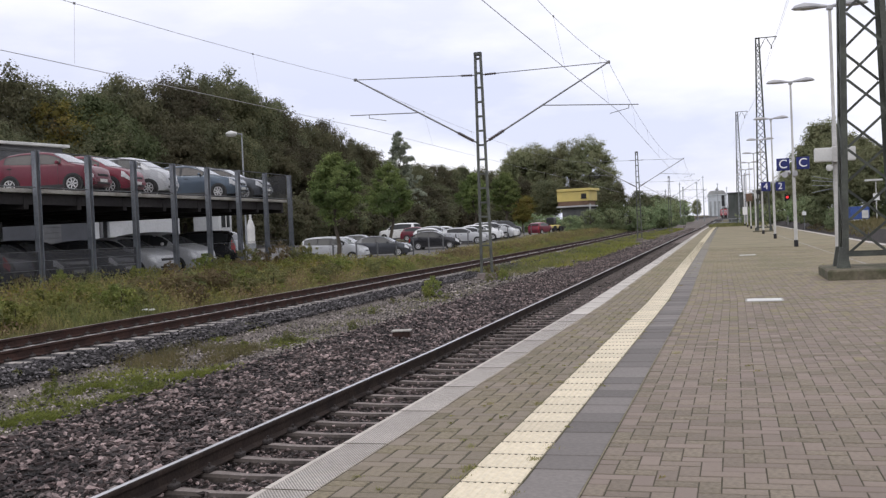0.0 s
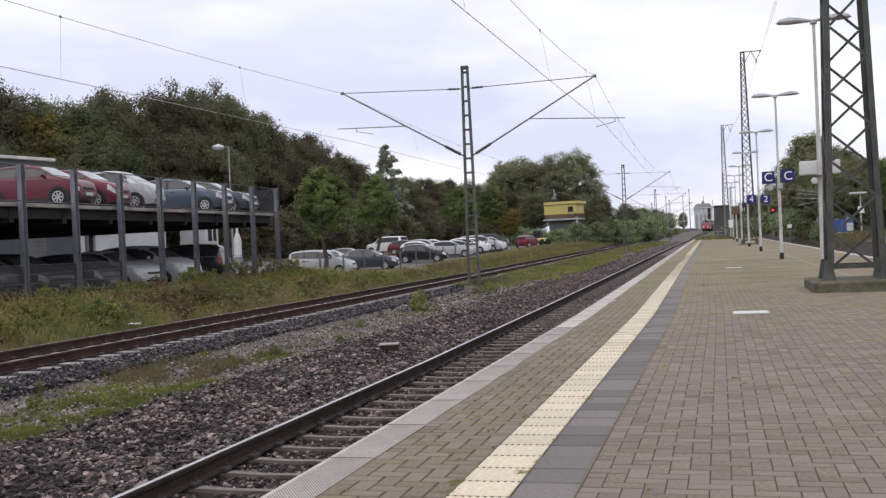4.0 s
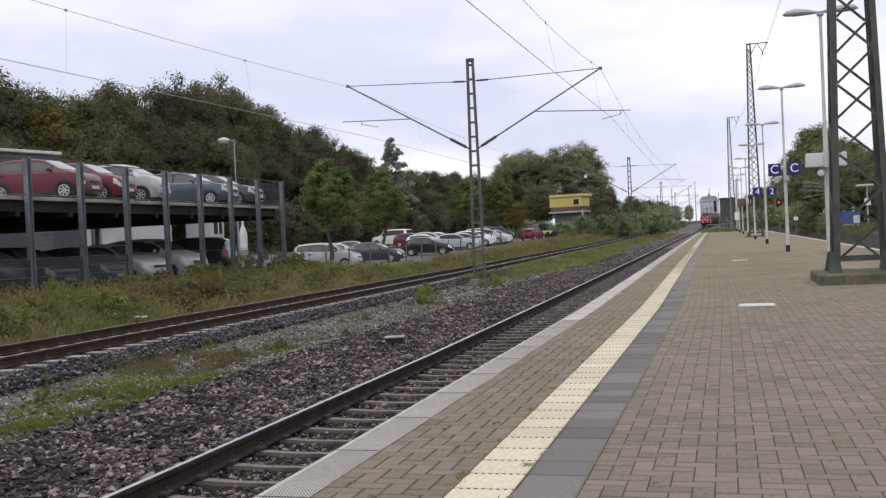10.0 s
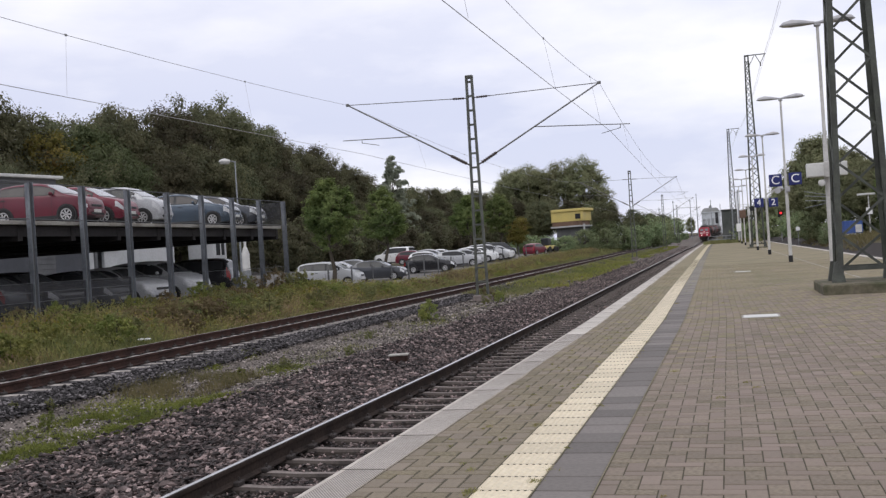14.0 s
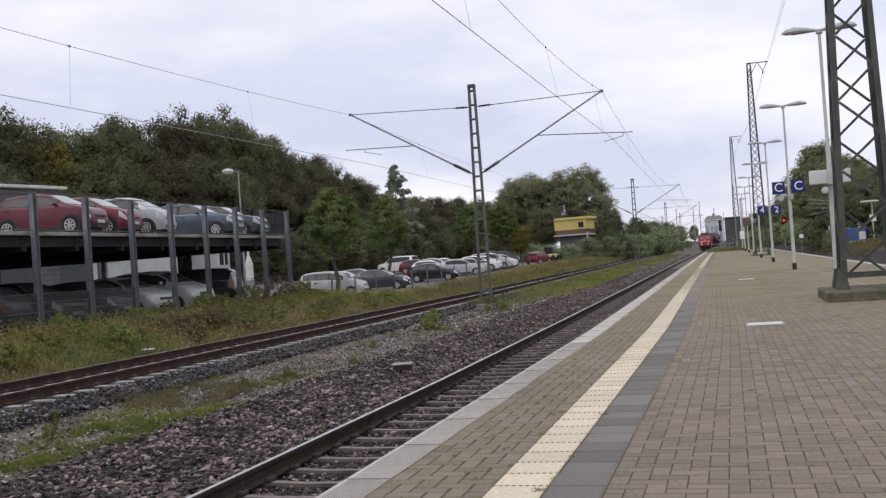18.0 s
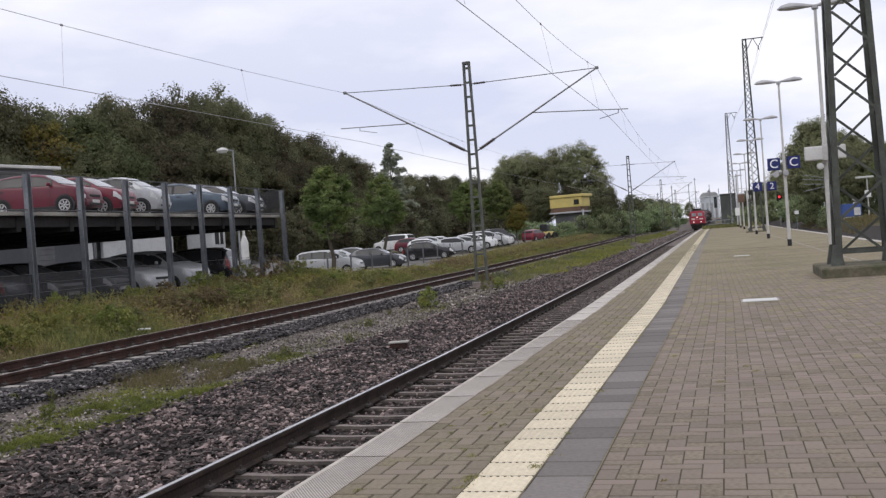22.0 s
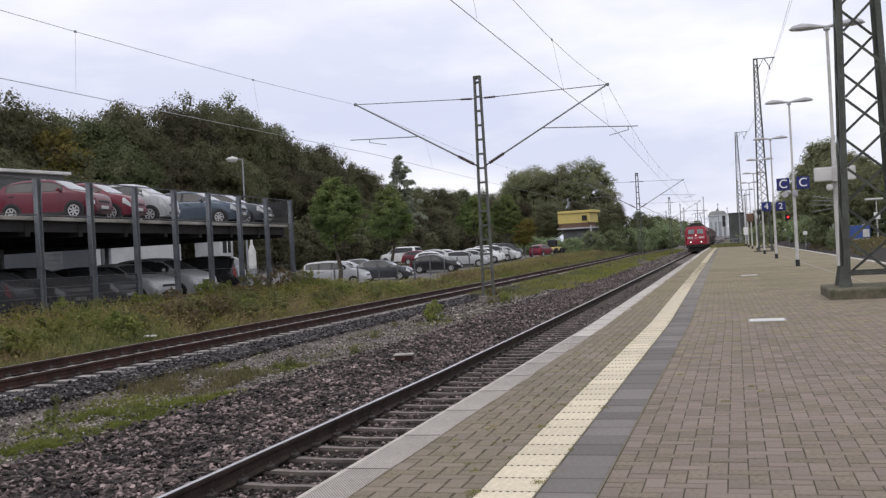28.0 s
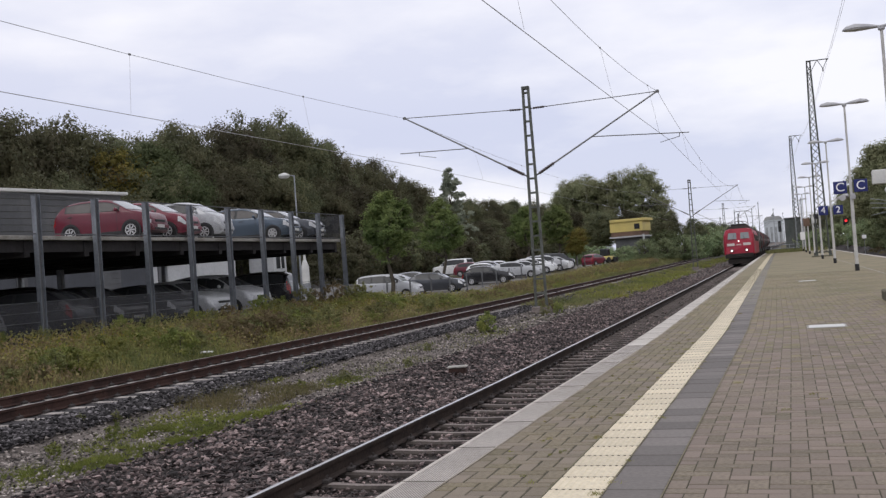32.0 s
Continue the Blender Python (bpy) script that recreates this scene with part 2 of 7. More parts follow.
M_EDGE_PALE = mat("pale_edge_concrete", (0.51, 0.475, 0.435), alt=(0.42, 0.39, 0.35), rough=0.85, s1=1.4, s2=25, var=0.1, rnd="object", amount=0.08)
M_CONC = mat("concrete", (0.36, 0.345, 0.32), alt=(0.25, 0.235, 0.21), rough=0.9, s1=1.8, s2=20, bs=90)
M_SLEEPER = mat("sleeper_concrete", (0.240, 0.205, 0.190), alt=(0.150, 0.126, 0.116), rough=0.95, s1=2.5, s2=28, rnd="object", amount=0.15)
# Darker copy for side faces: dirt plus the shade between sleepers, as colour.
M_SLEEPER_SHADED = mat("sleeper_flank_shaded", (0.075, 0.062, 0.055), alt=(0.045, 0.037, 0.033), rough=0.95, s1=4, s2=28)
M_SLEEPER_L = mat("sleeper_pale", (0.36, 0.33, 0.31), alt=(0.25, 0.225, 0.205), rough=0.95, s1=2.5, s2=28, rnd="object", amount=0.15)
M_RAIL = mat("rail_web", (0.050, 0.037, 0.032), alt=(0.032, 0.025, 0.023), rough=0.92, spec=0.15, s1=3, s2=40, var=0.25)
M_RAIL_RUST = mat("rail_rust", (0.064, 0.037, 0.031), alt=(0.042, 0.027, 0.024), rough=0.95, spec=0.12, s1=3, s2=40, var=0.25)
M_STEEL = mat("polished_rail_top", (0.62, 0.60, 0.60), rough=0.28, metal=0.9, var=0.08, s1=3, bump=0.05)
M_STEEL_DULL = mat("dull_rail_top", (0.34, 0.305, 0.29), rough=0.5, metal=0.5, var=0.12, s1=3, bump=0.05)
M_CLIP = mat("rail_fastening", (0.05, 0.042, 0.04), rough=0.8, s2=60)
# Near-black: the shade in gaps between loose stones is put into the colour.
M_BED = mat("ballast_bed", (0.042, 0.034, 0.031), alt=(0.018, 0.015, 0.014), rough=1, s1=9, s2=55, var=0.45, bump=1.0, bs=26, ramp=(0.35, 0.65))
M_BED_FAR = mat("ballast_bed_blue", (0.062, 0.056, 0.057), alt=(0.032, 0.029, 0.031), rough=1, s1=9, s2=55, var=0.45, bump=1.0, bs=26, ramp=(0.35, 0.65))
M_GRAVEL = mat("trodden_gravel", (0.155, 0.133, 0.120), alt=(0.100, 0.085, 0.073), rough=1, s1=2.2, s2=48, var=0.4, bump=0.9, bs=34)
M_STONE = mat("ballast_stone", (0.170, 0.130, 0.123), alt=(0.056, 0.042, 0.041), rough=0.65, s1=2.0, s2=60, var=0.2, bump=0.3, bs=90, rnd="island", skew=2.4)
M_CAB_GLASS = mat("cab_glass", (0.20, 0.21, 0.22), rough=0.08, spec=0.8, var=0.1, bump=0)
M_STONE_PALE = mat("gravel_stone", (0.212, 0.188, 0.174), alt=(0.108, 0.095, 0.087), rough=0.9, s1=2.0, s2=60, var=0.2, bump=0.3, bs=90, rnd="island", skew=1.6)
M_STONE_FAR = mat("ballast_stone_blue", (0.108, 0.100, 0.103), alt=(0.056, 0.051, 0.054), rough=0.9, s1=2.0, s2=60, var=0.2, bump=0.3, bs=90, rnd="island", skew=2.4)
M_GROUND = mat("rough_ground", (0.085, 0.082, 0.04), alt=(0.125, 0.098, 0.062), rough=1, s1=0.35, s2=6, var=0.35, bump=0.8, bs=9)
M_SAND = mat("blown_sand", (0.36, 0.318, 0.262), alt=(0.26, 0.225, 0.172), rough=1, s1=2.2, s2=45, var=0.22, bump=0.4, bs=120)
M_ASPHALT = mat("asphalt", (0.16, 0.152, 0.145), alt=(0.12, 0.115, 0.11), rough=0.9, s1=0.4, s2=30)
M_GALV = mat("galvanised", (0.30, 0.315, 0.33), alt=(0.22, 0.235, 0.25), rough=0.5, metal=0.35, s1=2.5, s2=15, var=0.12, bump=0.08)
M_POST = mat("post_flange", (0.20, 0.215, 0.24), alt=(0.145, 0.158, 0.18), rough=0.55, metal=0.25, s1=2.0, s2=12, var=0.14, bump=0.08)
M_MAST = mat("mast_green_paint", (0.068, 0.075, 0.062), alt=(0.045, 0.048, 0.042), rough=0.6, s1=3, s2=25, var=0.2, bump=0.15)
M_MAST_MID = mat("mast_grey_paint", (0.098, 0.105, 0.092), alt=(0.066, 0.070, 0.062), rough=0.65, s1=3, s2=25, var=0.2, bump=0.15)
M_POLE = mat("lamp_pole_paint", (0.52, 0.51, 0.49), alt=(0.42, 0.41, 0.40), rough=0.5, s1=1.6, s2=18, var=0.08, bump=0.05)
M_HEAD = mat("lamp_head", (0.42, 0.42, 0.43), alt=(0.34, 0.34, 0.36), rough=0.45, s1=3, s2=20, var=0.08, bump=0.03)
M_DIFF = mat("lamp_glass", (0.55, 0.54, 0.52), rough=0.3, var=0.06, bump=0)
M_BLACK = mat("black_boot", (0.022, 0.022, 0.024), rough=0.7, var=0.2)
M_BLUE_SIGN = mat("sign_blue", (0.012, 0.020, 0.135), alt=(0.010, 0.016, 0.11), rough=0.4, var=0.06, bump=0)
M_WHITE = mat("sign_white", (0.80, 0.80, 0.80), rough=0.5, var=0.04, bump=0)
M_PANEL = mat("panel_grey_white", (0.60, 0.60, 0.58), alt=(0.50, 0.50, 0.49), rough=0.5, var=0.06, bump=0.03)
M_WIRE = mat("wire", (0.42, 0.42, 0.43), rough=0.6, metal=0.3, var=0.1, bump=0)
M_ARM = mat("cantilever_tube", (0.21, 0.21, 0.21), rough=0.55, metal=0.3, var=0.15, bump=0)
M_INSUL = mat("insulator", (0.045, 0.03, 0.028), rough=0.35, var=0.1, bump=0)
M_GLASS = mat("car_glass", (0.040, 0.042, 0.045), rough=0.08, spec=0.3, var=0.1, bump=0)
# Opaque; its lighter tone stands in for daylight seen through the cabin.
M_GLASS_SEEN = mat("lightened_glass", (0.075, 0.068, 0.066), rough=0.12, spec=0.25, var=0.15, bump=0, s1=0.9)
# Sky reflection is put into the windscreen's base colour as a pale tone.
M_GLASS_SKY = mat("sky_pale_glass", (0.34, 0.36, 0.385), rough=0.06, spec=0.7, var=0.1, bump=0, s1=0.8)
M_TYRE = mat("tyre", (0.020, 0.020, 0.021), rough=0.9, var=0.2)
M_RIM = mat("wheel_cover", (0.50, 0.50, 0.51), rough=0.35, metal=0.1, var=0.08, bump=0)
M_PLASTIC = mat("dark_plastic", (0.028, 0.028, 0.030), rough=0.6, var=0.15)
M_LAMPGLASS = mat("headlamp_glass", (0.62, 0.63, 0.65), rough=0.12, spec=0.8, var=0.12, s1=12, bump=0)
M_TAIL = mat("tail_lamp", (0.35, 0.02, 0.02), rough=0.2, var=0.1, bump=0)
M_BAR = mat("plate_bar", (0.60, 0.60, 0.58), rough=0.5, var=0.05, bump=0)
M_BARK = mat("bark", (0.060, 0.050, 0.040), alt=(0.09, 0.078, 0.06), rough=1, s1=3, s2=20, bump=0.8, bs=25)
M_LEAF = leafy("oak_leaves", ((0.092, 0.099, 0.058), (0.112, 0.113, 0.063), (0.134, 0.125, 0.073), (0.149, 0.132, 0.076)), tint=0.42)
M_LEAF_BRIGHT = leafy("young_leaves", ((0.077, 0.107, 0.040), (0.118, 0.155, 0.051), (0.181, 0.213, 0.073), (0.245, 0.272, 0.099)), tint=0.12)
# Distance haze is put into the next three leaf colours, paler and greyer.
M_LEAF_POPLAR_HAZE = leafy("hazed_poplar_leaves", ((0.177, 0.196, 0.108), (0.218, 0.237, 0.128), (0.263, 0.269, 0.152), (0.304, 0.293, 0.169)), tint=0.12)
M_LEAF_HEDGE_HAZE = leafy("hazed_hedge_leaves", ((0.183, 0.240, 0.127), (0.231, 0.288, 0.153), (0.292, 0.336, 0.177), (0.365, 0.372, 0.200)), tint=0.2)
M_LEAF_FIR_HAZE = leafy("hazed_spruce_needles", ((0.238, 0.266, 0.213), (0.308, 0.336, 0.257), (0.364, 0.385, 0.294)), tint=0.1)
M_LEAF_YELLOW = leafy("turning_leaves", ((0.075, 0.08, 0.022), (0.15, 0.135, 0.034), (0.21, 0.165, 0.045), (0.17, 0.10, 0.042)), tint=0.15)
M_LEAF_GREEN = leafy("ash_leaves", ((0.072, 0.088, 0.043), (0.087, 0.105, 0.048), (0.105, 0.121, 0.055), (0.120, 0.133, 0.060)), tint=0.12)
M_LEAF_LIME = leafy("lime_weed_leaves", ((0.125, 0.158, 0.048), (0.201, 0.233, 0.068), (0.290, 0.294, 0.089), (0.351, 0.314, 0.106)), tint=0.15)
M_LEAF_BROWN = leafy("withered_weed_leaves", ((0.143, 0.123, 0.071), (0.197, 0.154, 0.087), (0.213, 0.165, 0.092), (0.176, 0.176, 0.076)), tint=0.2)
M_WEED = leafy("weeds", ((0.131, 0.156, 0.060), (0.215, 0.226, 0.081), (0.304, 0.285, 0.106), (0.304, 0.237, 0.127), (0.237, 0.160, 0.112)))
M_FLOWER = leafy("goldenrod", ((0.163, 0.156, 0.040), (0.263, 0.231, 0.048), (0.338, 0.288, 0.065)))
M_GRASS = leafy("grass", ((0.124, 0.143, 0.063), (0.179, 0.193, 0.078), (0.232, 0.228, 0.098), (0.248, 0.223, 0.128)))
M_LEAF_OLIVE = leafy("olive_weed_leaves", ((0.139, 0.155, 0.069), (0.188, 0.196, 0.081), (0.237, 0.231, 0.099), (0.268, 0.237, 0.108)), tint=0.18)
M_GRASS_FRESH = leafy("fresh_grass", ((0.120, 0.145, 0.041), (0.185, 0.210, 0.052), (0.260, 0.265, 0.069), (0.290, 0.260, 0.092)))
M_GRASS_DRY = leafy("dry_grass", ((0.13, 0.122, 0.06), (0.17, 0.155, 0.075), (0.185, 0.152, 0.08), (0.15, 0.155, 0.06)))
M_RED = mat("traffic_red", (0.33, 0.010, 0.034), alt=(0.27, 0.009, 0.028), rough=0.42, s1=0.7, s2=8, var=0.12, bump=0.04, spec=0.45)
M_ROOF_DK = mat("loco_roof", (0.055, 0.05, 0.048), alt=(0.035, 0.032, 0.032), rough=0.8, s1=1.4, s2=12)
M_UNDER = mat("underframe", (0.022, 0.019, 0.018), alt=(0.035, 0.028, 0.025), rough=0.9, s1=2, s2=15)
M_LOGO = mat("pale_bar", (0.62, 0.56, 0.54), rough=0.5, var=0.06, bump=0)
M_HEADLIGHT = mat("headlight", (0.9, 0.88, 0.85), rough=0.2, emit=((1.0, 0.80, 0.76), 1.5), var=0.02, bump=0)
M_REDLIGHT = mat("red_signal_light", (0.6, 0.02, 0.02), rough=0.3, emit=((1.0, 0.04, 0.05), 1.2), var=0.02, bump=0)
M_TANK = mat("tank_dark", (0.052, 0.036, 0.034), alt=(0.034, 0.026, 0.026), rough=0.55, s1=0.8, s2=8, var=0.2)
M_TANK_RED = mat("tank_red_brown", (0.16, 0.035, 0.032), alt=(0.11, 0.03, 0.03), rough=0.55, s1=0.8, s2=8, var=0.2)
M_YELLOW = mat("yellow_cladding", (0.58, 0.47, 0.16), alt=(0.52, 0.425, 0.155), rough=0.6, s1=0.5, s2=6, var=0.07, bump=0.03)
M_BROWN = mat("brown_fascia", (0.16, 0.10, 0.07), rough=0.8, s1=0.5, s2=6)
# Blue-grey panels darkened: the shade behind the deck is put into their colour.
M_WALLB = mat("shaded_blue_panels", (0.060, 0.064, 0.076), alt=(0.046, 0.050, 0.060), rough=0.6, s1=0.5, s2=7, var=0.08)
M_BEAM = mat("dark_steel_beam", (0.030, 0.027, 0.028), alt=(0.020, 0.018, 0.020), rough=0.85, s1=0.8, s2=8)
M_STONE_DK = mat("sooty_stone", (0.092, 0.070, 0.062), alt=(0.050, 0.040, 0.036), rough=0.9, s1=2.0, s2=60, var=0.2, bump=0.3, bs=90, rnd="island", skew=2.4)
M_WALLW = mat("white_render", (0.46, 0.47, 0.48), alt=(0.40, 0.41, 0.42), rough=0.8, s1=0.5, s2=7, var=0.08)
M_WALLG = mat("grey_boarding", (0.11, 0.113, 0.118), alt=(0.078, 0.081, 0.087), rough=0.7, s1=0.6, s2=9, var=0.12)
# Haze of the far distance is mixed into these two colours.
M_HAZE = mat("hazed_white", (0.50, 0.53, 0.56), alt=(0.44, 0.47, 0.50), rough=0.9, s1=0.3, s2=4, var=0.05)
M_HAZE_DK = mat("hazed_dark_wall", (0.22, 0.225, 0.22), alt=(0.18, 0.185, 0.18), rough=0.9, s1=0.2, s2=4, var=0.12)
M_SHED = mat("dark_shed_boards", (0.105, 0.112, 0.108), alt=(0.075, 0.085, 0.078), rough=0.9, s1=0.25, s2=4, var=0.2)
M_BLUE_BOX = mat("blue_container", (0.055, 0.105, 0.32), alt=(0.05, 0.09, 0.27), rough=0.6, s1=0.6, s2=9, var=0.12)
M_VEIL = veil("woven_wire", (0.04, 0.042, 0.045), 0.955)
# Wire set denser and darker, so it also stands in for under-deck shade.
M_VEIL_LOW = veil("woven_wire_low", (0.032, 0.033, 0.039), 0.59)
PAINTS = {
    "dark red": mat("paint_dark_red", (0.125, 0.013, 0.028), rough=0.3, spec=0.4, var=0.06, bump=0, coat=0.15),
    "red": mat("paint_red", (0.165, 0.014, 0.032), rough=0.3, spec=0.4, var=0.06, bump=0, coat=0.15),
    "silver": mat("paint_silver", (0.43, 0.44, 0.46), rough=0.28, metal=0.1, var=0.05, bump=0, coat=0.4),
    "white": mat("paint_white", (0.74, 0.75, 0.76), rough=0.25, var=0.04, bump=0, coat=0.4),
    "steel blue": mat("paint_steel_blue", (0.078, 0.105, 0.140), rough=0.25, metal=0.3, var=0.06, bump=0, coat=0.4),
    "dark blue": mat("paint_dark_blue", (0.066, 0.073, 0.088), rough=0.25, metal=0.2, var=0.06, bump=0, coat=0.4),
    "black": mat("paint_black", (0.018, 0.018, 0.021), rough=0.2, var=0.06, bump=0, coat=0.5),
    "dark grey": mat("paint_dark_grey", (0.062, 0.066, 0.075), rough=0.25, metal=0.3, var=0.06, bump=0, coat=0.4),
    "grey": mat("paint_grey", (0.22, 0.23, 0.245), rough=0.28, metal=0.4, var=0.06, bump=0, coat=0.4),
}


# ---- mesh helpers ----
class Shape:
    """Collects vertices and faces of one part."""

    def __init__(self):
        self.v, self.f = [], []

    def add(self, v, f):
        k = len(self.v)
        self.v += [tuple(p) for p in v]
        self.f += [tuple(i + k for i in q) for q in f]
        return self

    def box(self, c, s, ch=0.0, turn=None):
        x, y, z = (a / 2 for a in s)
        if ch:
            ch = min(ch, x * 0.9, y * 0.9, z * 0.9)
            pts, idx = [], {}
            for i in (-1, 1):
                for j in (-1, 1):
                    for k in (-1, 1):
                        for a in range(3):
                            p = [i * (x - ch * (a != 0)), j * (y - ch * (a != 1)), k * (z - ch * (a != 2))]
                            idx[i, j, k, a] = len(pts)
                            pts.append(p)
            fs = []
            for a in range(3):
                b, c2 = (a + 1) % 3, (a + 2) % 3
                for s0 in (-1, 1):
                    q = []
                    for sb, sc in ((-1, -1), (1, -1), (1, 1), (-1, 1)):
                        key = [0, 0, 0]
                        key[a], key[b], key[c2] = s0, sb, sc
                        q.append(idx[(*key, a)])
                    fs.append(q if s0 > 0 else q[::-1])
                for sb in (-1, 1):
                    for sc in (-1, 1):
                        k0, k1 = [0, 0, 0], [0, 0, 0]
                        k0[a], k0[b], k0[c2] = -1, sb, sc
                        k1[a], k1[b], k1[c2] = 1, sb, sc
                        q = [idx[(*k0, b)], idx[(*k1, b)], idx[(*k1, c2)], idx[(*k0, c2)]]
                        fs.append(q if sb * sc < 0 else q[::-1])
            for i in (-1, 1):
                for j in (-1, 1):
                    for k in (-1, 1):
                        q = [idx[i, j, k, 0], idx[i, j, k, 1], idx[i, j, k, 2]]
                        fs.append(q if i * j * k > 0 else q[::-1])
        else:
            pts = [(i * x, j * y, k * z) for i in (-1, 1) for j in (-1, 1) for k in (-1, 1)]
            fs = [(0, 1, 3, 2), (4, 6, 7, 5), (0, 4, 5, 1), (2, 3, 7, 6), (0, 2, 6, 4), (1, 5, 7, 3)]
        pts = [Vector(p) for p in pts]
        if turn:
            pts = [turn @ p for p in pts]
        return self.add([p + Vector(c) for p in pts], fs)

    def loft(self, rings, caps=True):
        n = len(rings[0])
        v = [p for r in rings for p in r]
        f = [(a * n + i, a * n + (i + 1) % n, (a + 1) * n + (i + 1) % n, (a + 1) * n + i) for a in range(len(rings) - 1) for i in range(n)]
        if caps:
            f += [tuple(range(n))[::-1], tuple((len(rings) - 1) * n + i for i in range(n))]
        return self.add(v, f)

    def rod(self, p0, p1, r0, r1=None, n=8):
        p0, p1 = Vector(p0), Vector(p1)
        q = (p1 - p0).to_track_quat("Z", "Y")
        r1 = r0 if r1 is None else r1
        ring = [Vector((math.cos(2 * math.pi * i / n), math.sin(2 * math.pi * i / n), 0)) for i in range(n)]
        return self.loft([[p0 + q @ (c * r0) for c in ring], [p1 + q @ (c * r1) for c in ring]])

    def line(self, pts, r, n=5):
        """One bent wire through the points."""
        pts = [Vector(p) for p in pts]
        q = (pts[-1] - pts[0]).to_track_quat("Z", "Y")
        ring = [q @ Vector((r * math.cos(2 * math.pi * i / n), r * math.sin(2 * math.pi * i / n), 0)) for i in range(n)]
        return self.loft([[p + c for c in ring] for p in pts])

    def bar(self, p0, p1, w, d, side=(0, 1, 0)):
        """A flat bar of width w (across) and depth d (along side)."""
        p0, p1, s = Vector(p0), Vector(p1), Vector(side)
        u = (p1 - p0).normalized()
        s = (s - u * s.dot(u)).normalized()
        c = u.cross(s)
        k = [c * w / 2 + s * d / 2, -c * w / 2 + s * d / 2, -c * w / 2 - s * d / 2, c * w / 2 - s * d / 2]
        return self.loft([[p0 + e for e in k], [p1 + e for e in k]])

    def spin(self, prof, c, axis="z", n=20):
        """Turns a profile of (radius, height) about an axis through c."""
        rings = []
        for r, h in prof:
            ring = []
            for i in range(n):
                a = 2 * math.pi * i / n
                p = {"z": (r * math.cos(a), r * math.sin(a), h), "y": (r * math.cos(a), h, -r * math.sin(a)), "x": (h, r * math.cos(a), r * math.sin(a))}[axis]
                ring.append(Vector(c) + Vector(p))
            rings.append(ring)
        return self.loft(rings)

    def mesh(self, name, smooth=False):
        me = bpy.data.meshes.new(name)
        me.from_pydata([tuple(p) for p in self.v], [], self.f)
        if smooth:
            me.shade_smooth()
            me.set_sharp_from_angle(angle=radians(38))
        return me


def fast_mesh(name, verts, faces, flat=True):
    """A large mesh from arrays; every face has the same number of corners."""
    me = bpy.data.meshes.new(name)
    k = faces.shape[1]
    me.vertices.add(len(verts))
    me.vertices.foreach_set("co", np.ascontiguousarray(verts, dtype=np.float32).ravel())
    me.loops.add(faces.size)
    me.loops.foreach_set("vertex_index", np.ascontiguousarray(faces, dtype=np.int32).ravel())
    me.polygons.add(len(faces))
    me.polygons.foreach_set("loop_start", np.arange(0, faces.size, k, dtype=np.int32))
    me.update(calc_edges=True)
    me.validate()
    if flat:
        me.shade_flat()
    return me


def part(name, shape, material, parent=None, label="", smooth=False):
    me = shape.mesh(name, smooth) if isinstance(shape, Shape) else shape
    if material and not me.materials:
        me.materials.append(material)
    ob = new(name, me)
    ob.parent = parent
    return tagged(ob, label=label)


def thing(name, label, category, group="", kind="", at=None):
    ob = new(name)
    ob.empty_display_size = 0.2
    if at is not None:
        ob.matrix_basis = at
    return tagged(ob, label, category, group, kind)


def setting(name, shape, material, label, category, kind="structure", smooth=False):
    return tagged(part(name, shape, material, None, "", smooth), label, category, "", kind)


# ---- the line of the railway: it drifts slightly to one side and climbs a little far off ----
def bend(y):
    return float(np.interp(y, (0, 16, 30, 52, 105, 150, 200, 260, 300, 340, 400, 430, 600, 900), (0, 0, -0.2, -0.45, -1.0, -1.3, -1.6, -2.2, -2.35, -2.2, -0.9, 0.2, 10, 34)))


def rise(y):
    return float(np.interp(y, (30, 60, 90, 110, 150, 200, 240, 300, 340, 400, 430, 700), (0, 0.08, 0.17, 0.24, 0.36, 0.5, 0.7, 1.2, 1.7, 2.4, 2.6, 5.0)))


def bend_far(y):
    return float(np.interp(y, (0, 14, 21, 28, 37, 51, 75, 115, 180, 260, 400, 900), (0.05, -0.15, -0.2, -0.28, -0.3, -0.34, -0.8, -1.5, -3.3, -5.8, -8.0, 10)))


RAIL_Z, FAR_Z = -0.668, -0.40
NEAR_C, FAR_C = -3.998, -12.15
EDGE_X, RIGHT_X = -2.317, 6.0


def ground_z(u):
    return float(np.interp(u, (-400, -60, -30, -20, -18.5, -16.5, -15.2, -14.2, -13.9, -10.35, -9.7, -8.8, -7.0, -6.3, -5.5, -5.2, -2.2, 6.0, 9.8, 10.6, 12, 13, 20, 60, 400), (3, 0.6, -0.3, -0.34, -0.42, -0.58, -0.78, -0.74, -0.68, -0.68, -0.86, -0.86, -0.93, -0.98, -0.96, -0.985, -0.985, -0.96, -0.92, -0.7, 0.1, 0.2, 0.5, 1.2, 4)))


def shift(x, y):
    return float(np.interp(x, (-60, -20, -14, -9, -5, 6, 60), (0, 0, bend_far(y), (bend_far(y) + bend(y)) / 2, bend(y), bend(y), 0)))


def bank(x, y):
    """The car park lies higher behind the weeds, with a dip where the deck ends."""
    return min(1.0, max(0.0, (-x - 15) / 5)) * float(np.interp(y, (20, 46, 56, 66, 83, 95, 120, 200), (0.34, 0.34, -0.2, -0.24, 0.03, 0.42, 0.48, 0.6)))


def floor_z(x, y):
    return ground_z(x - shift(x, y)) + rise(y) + bank(x, y)


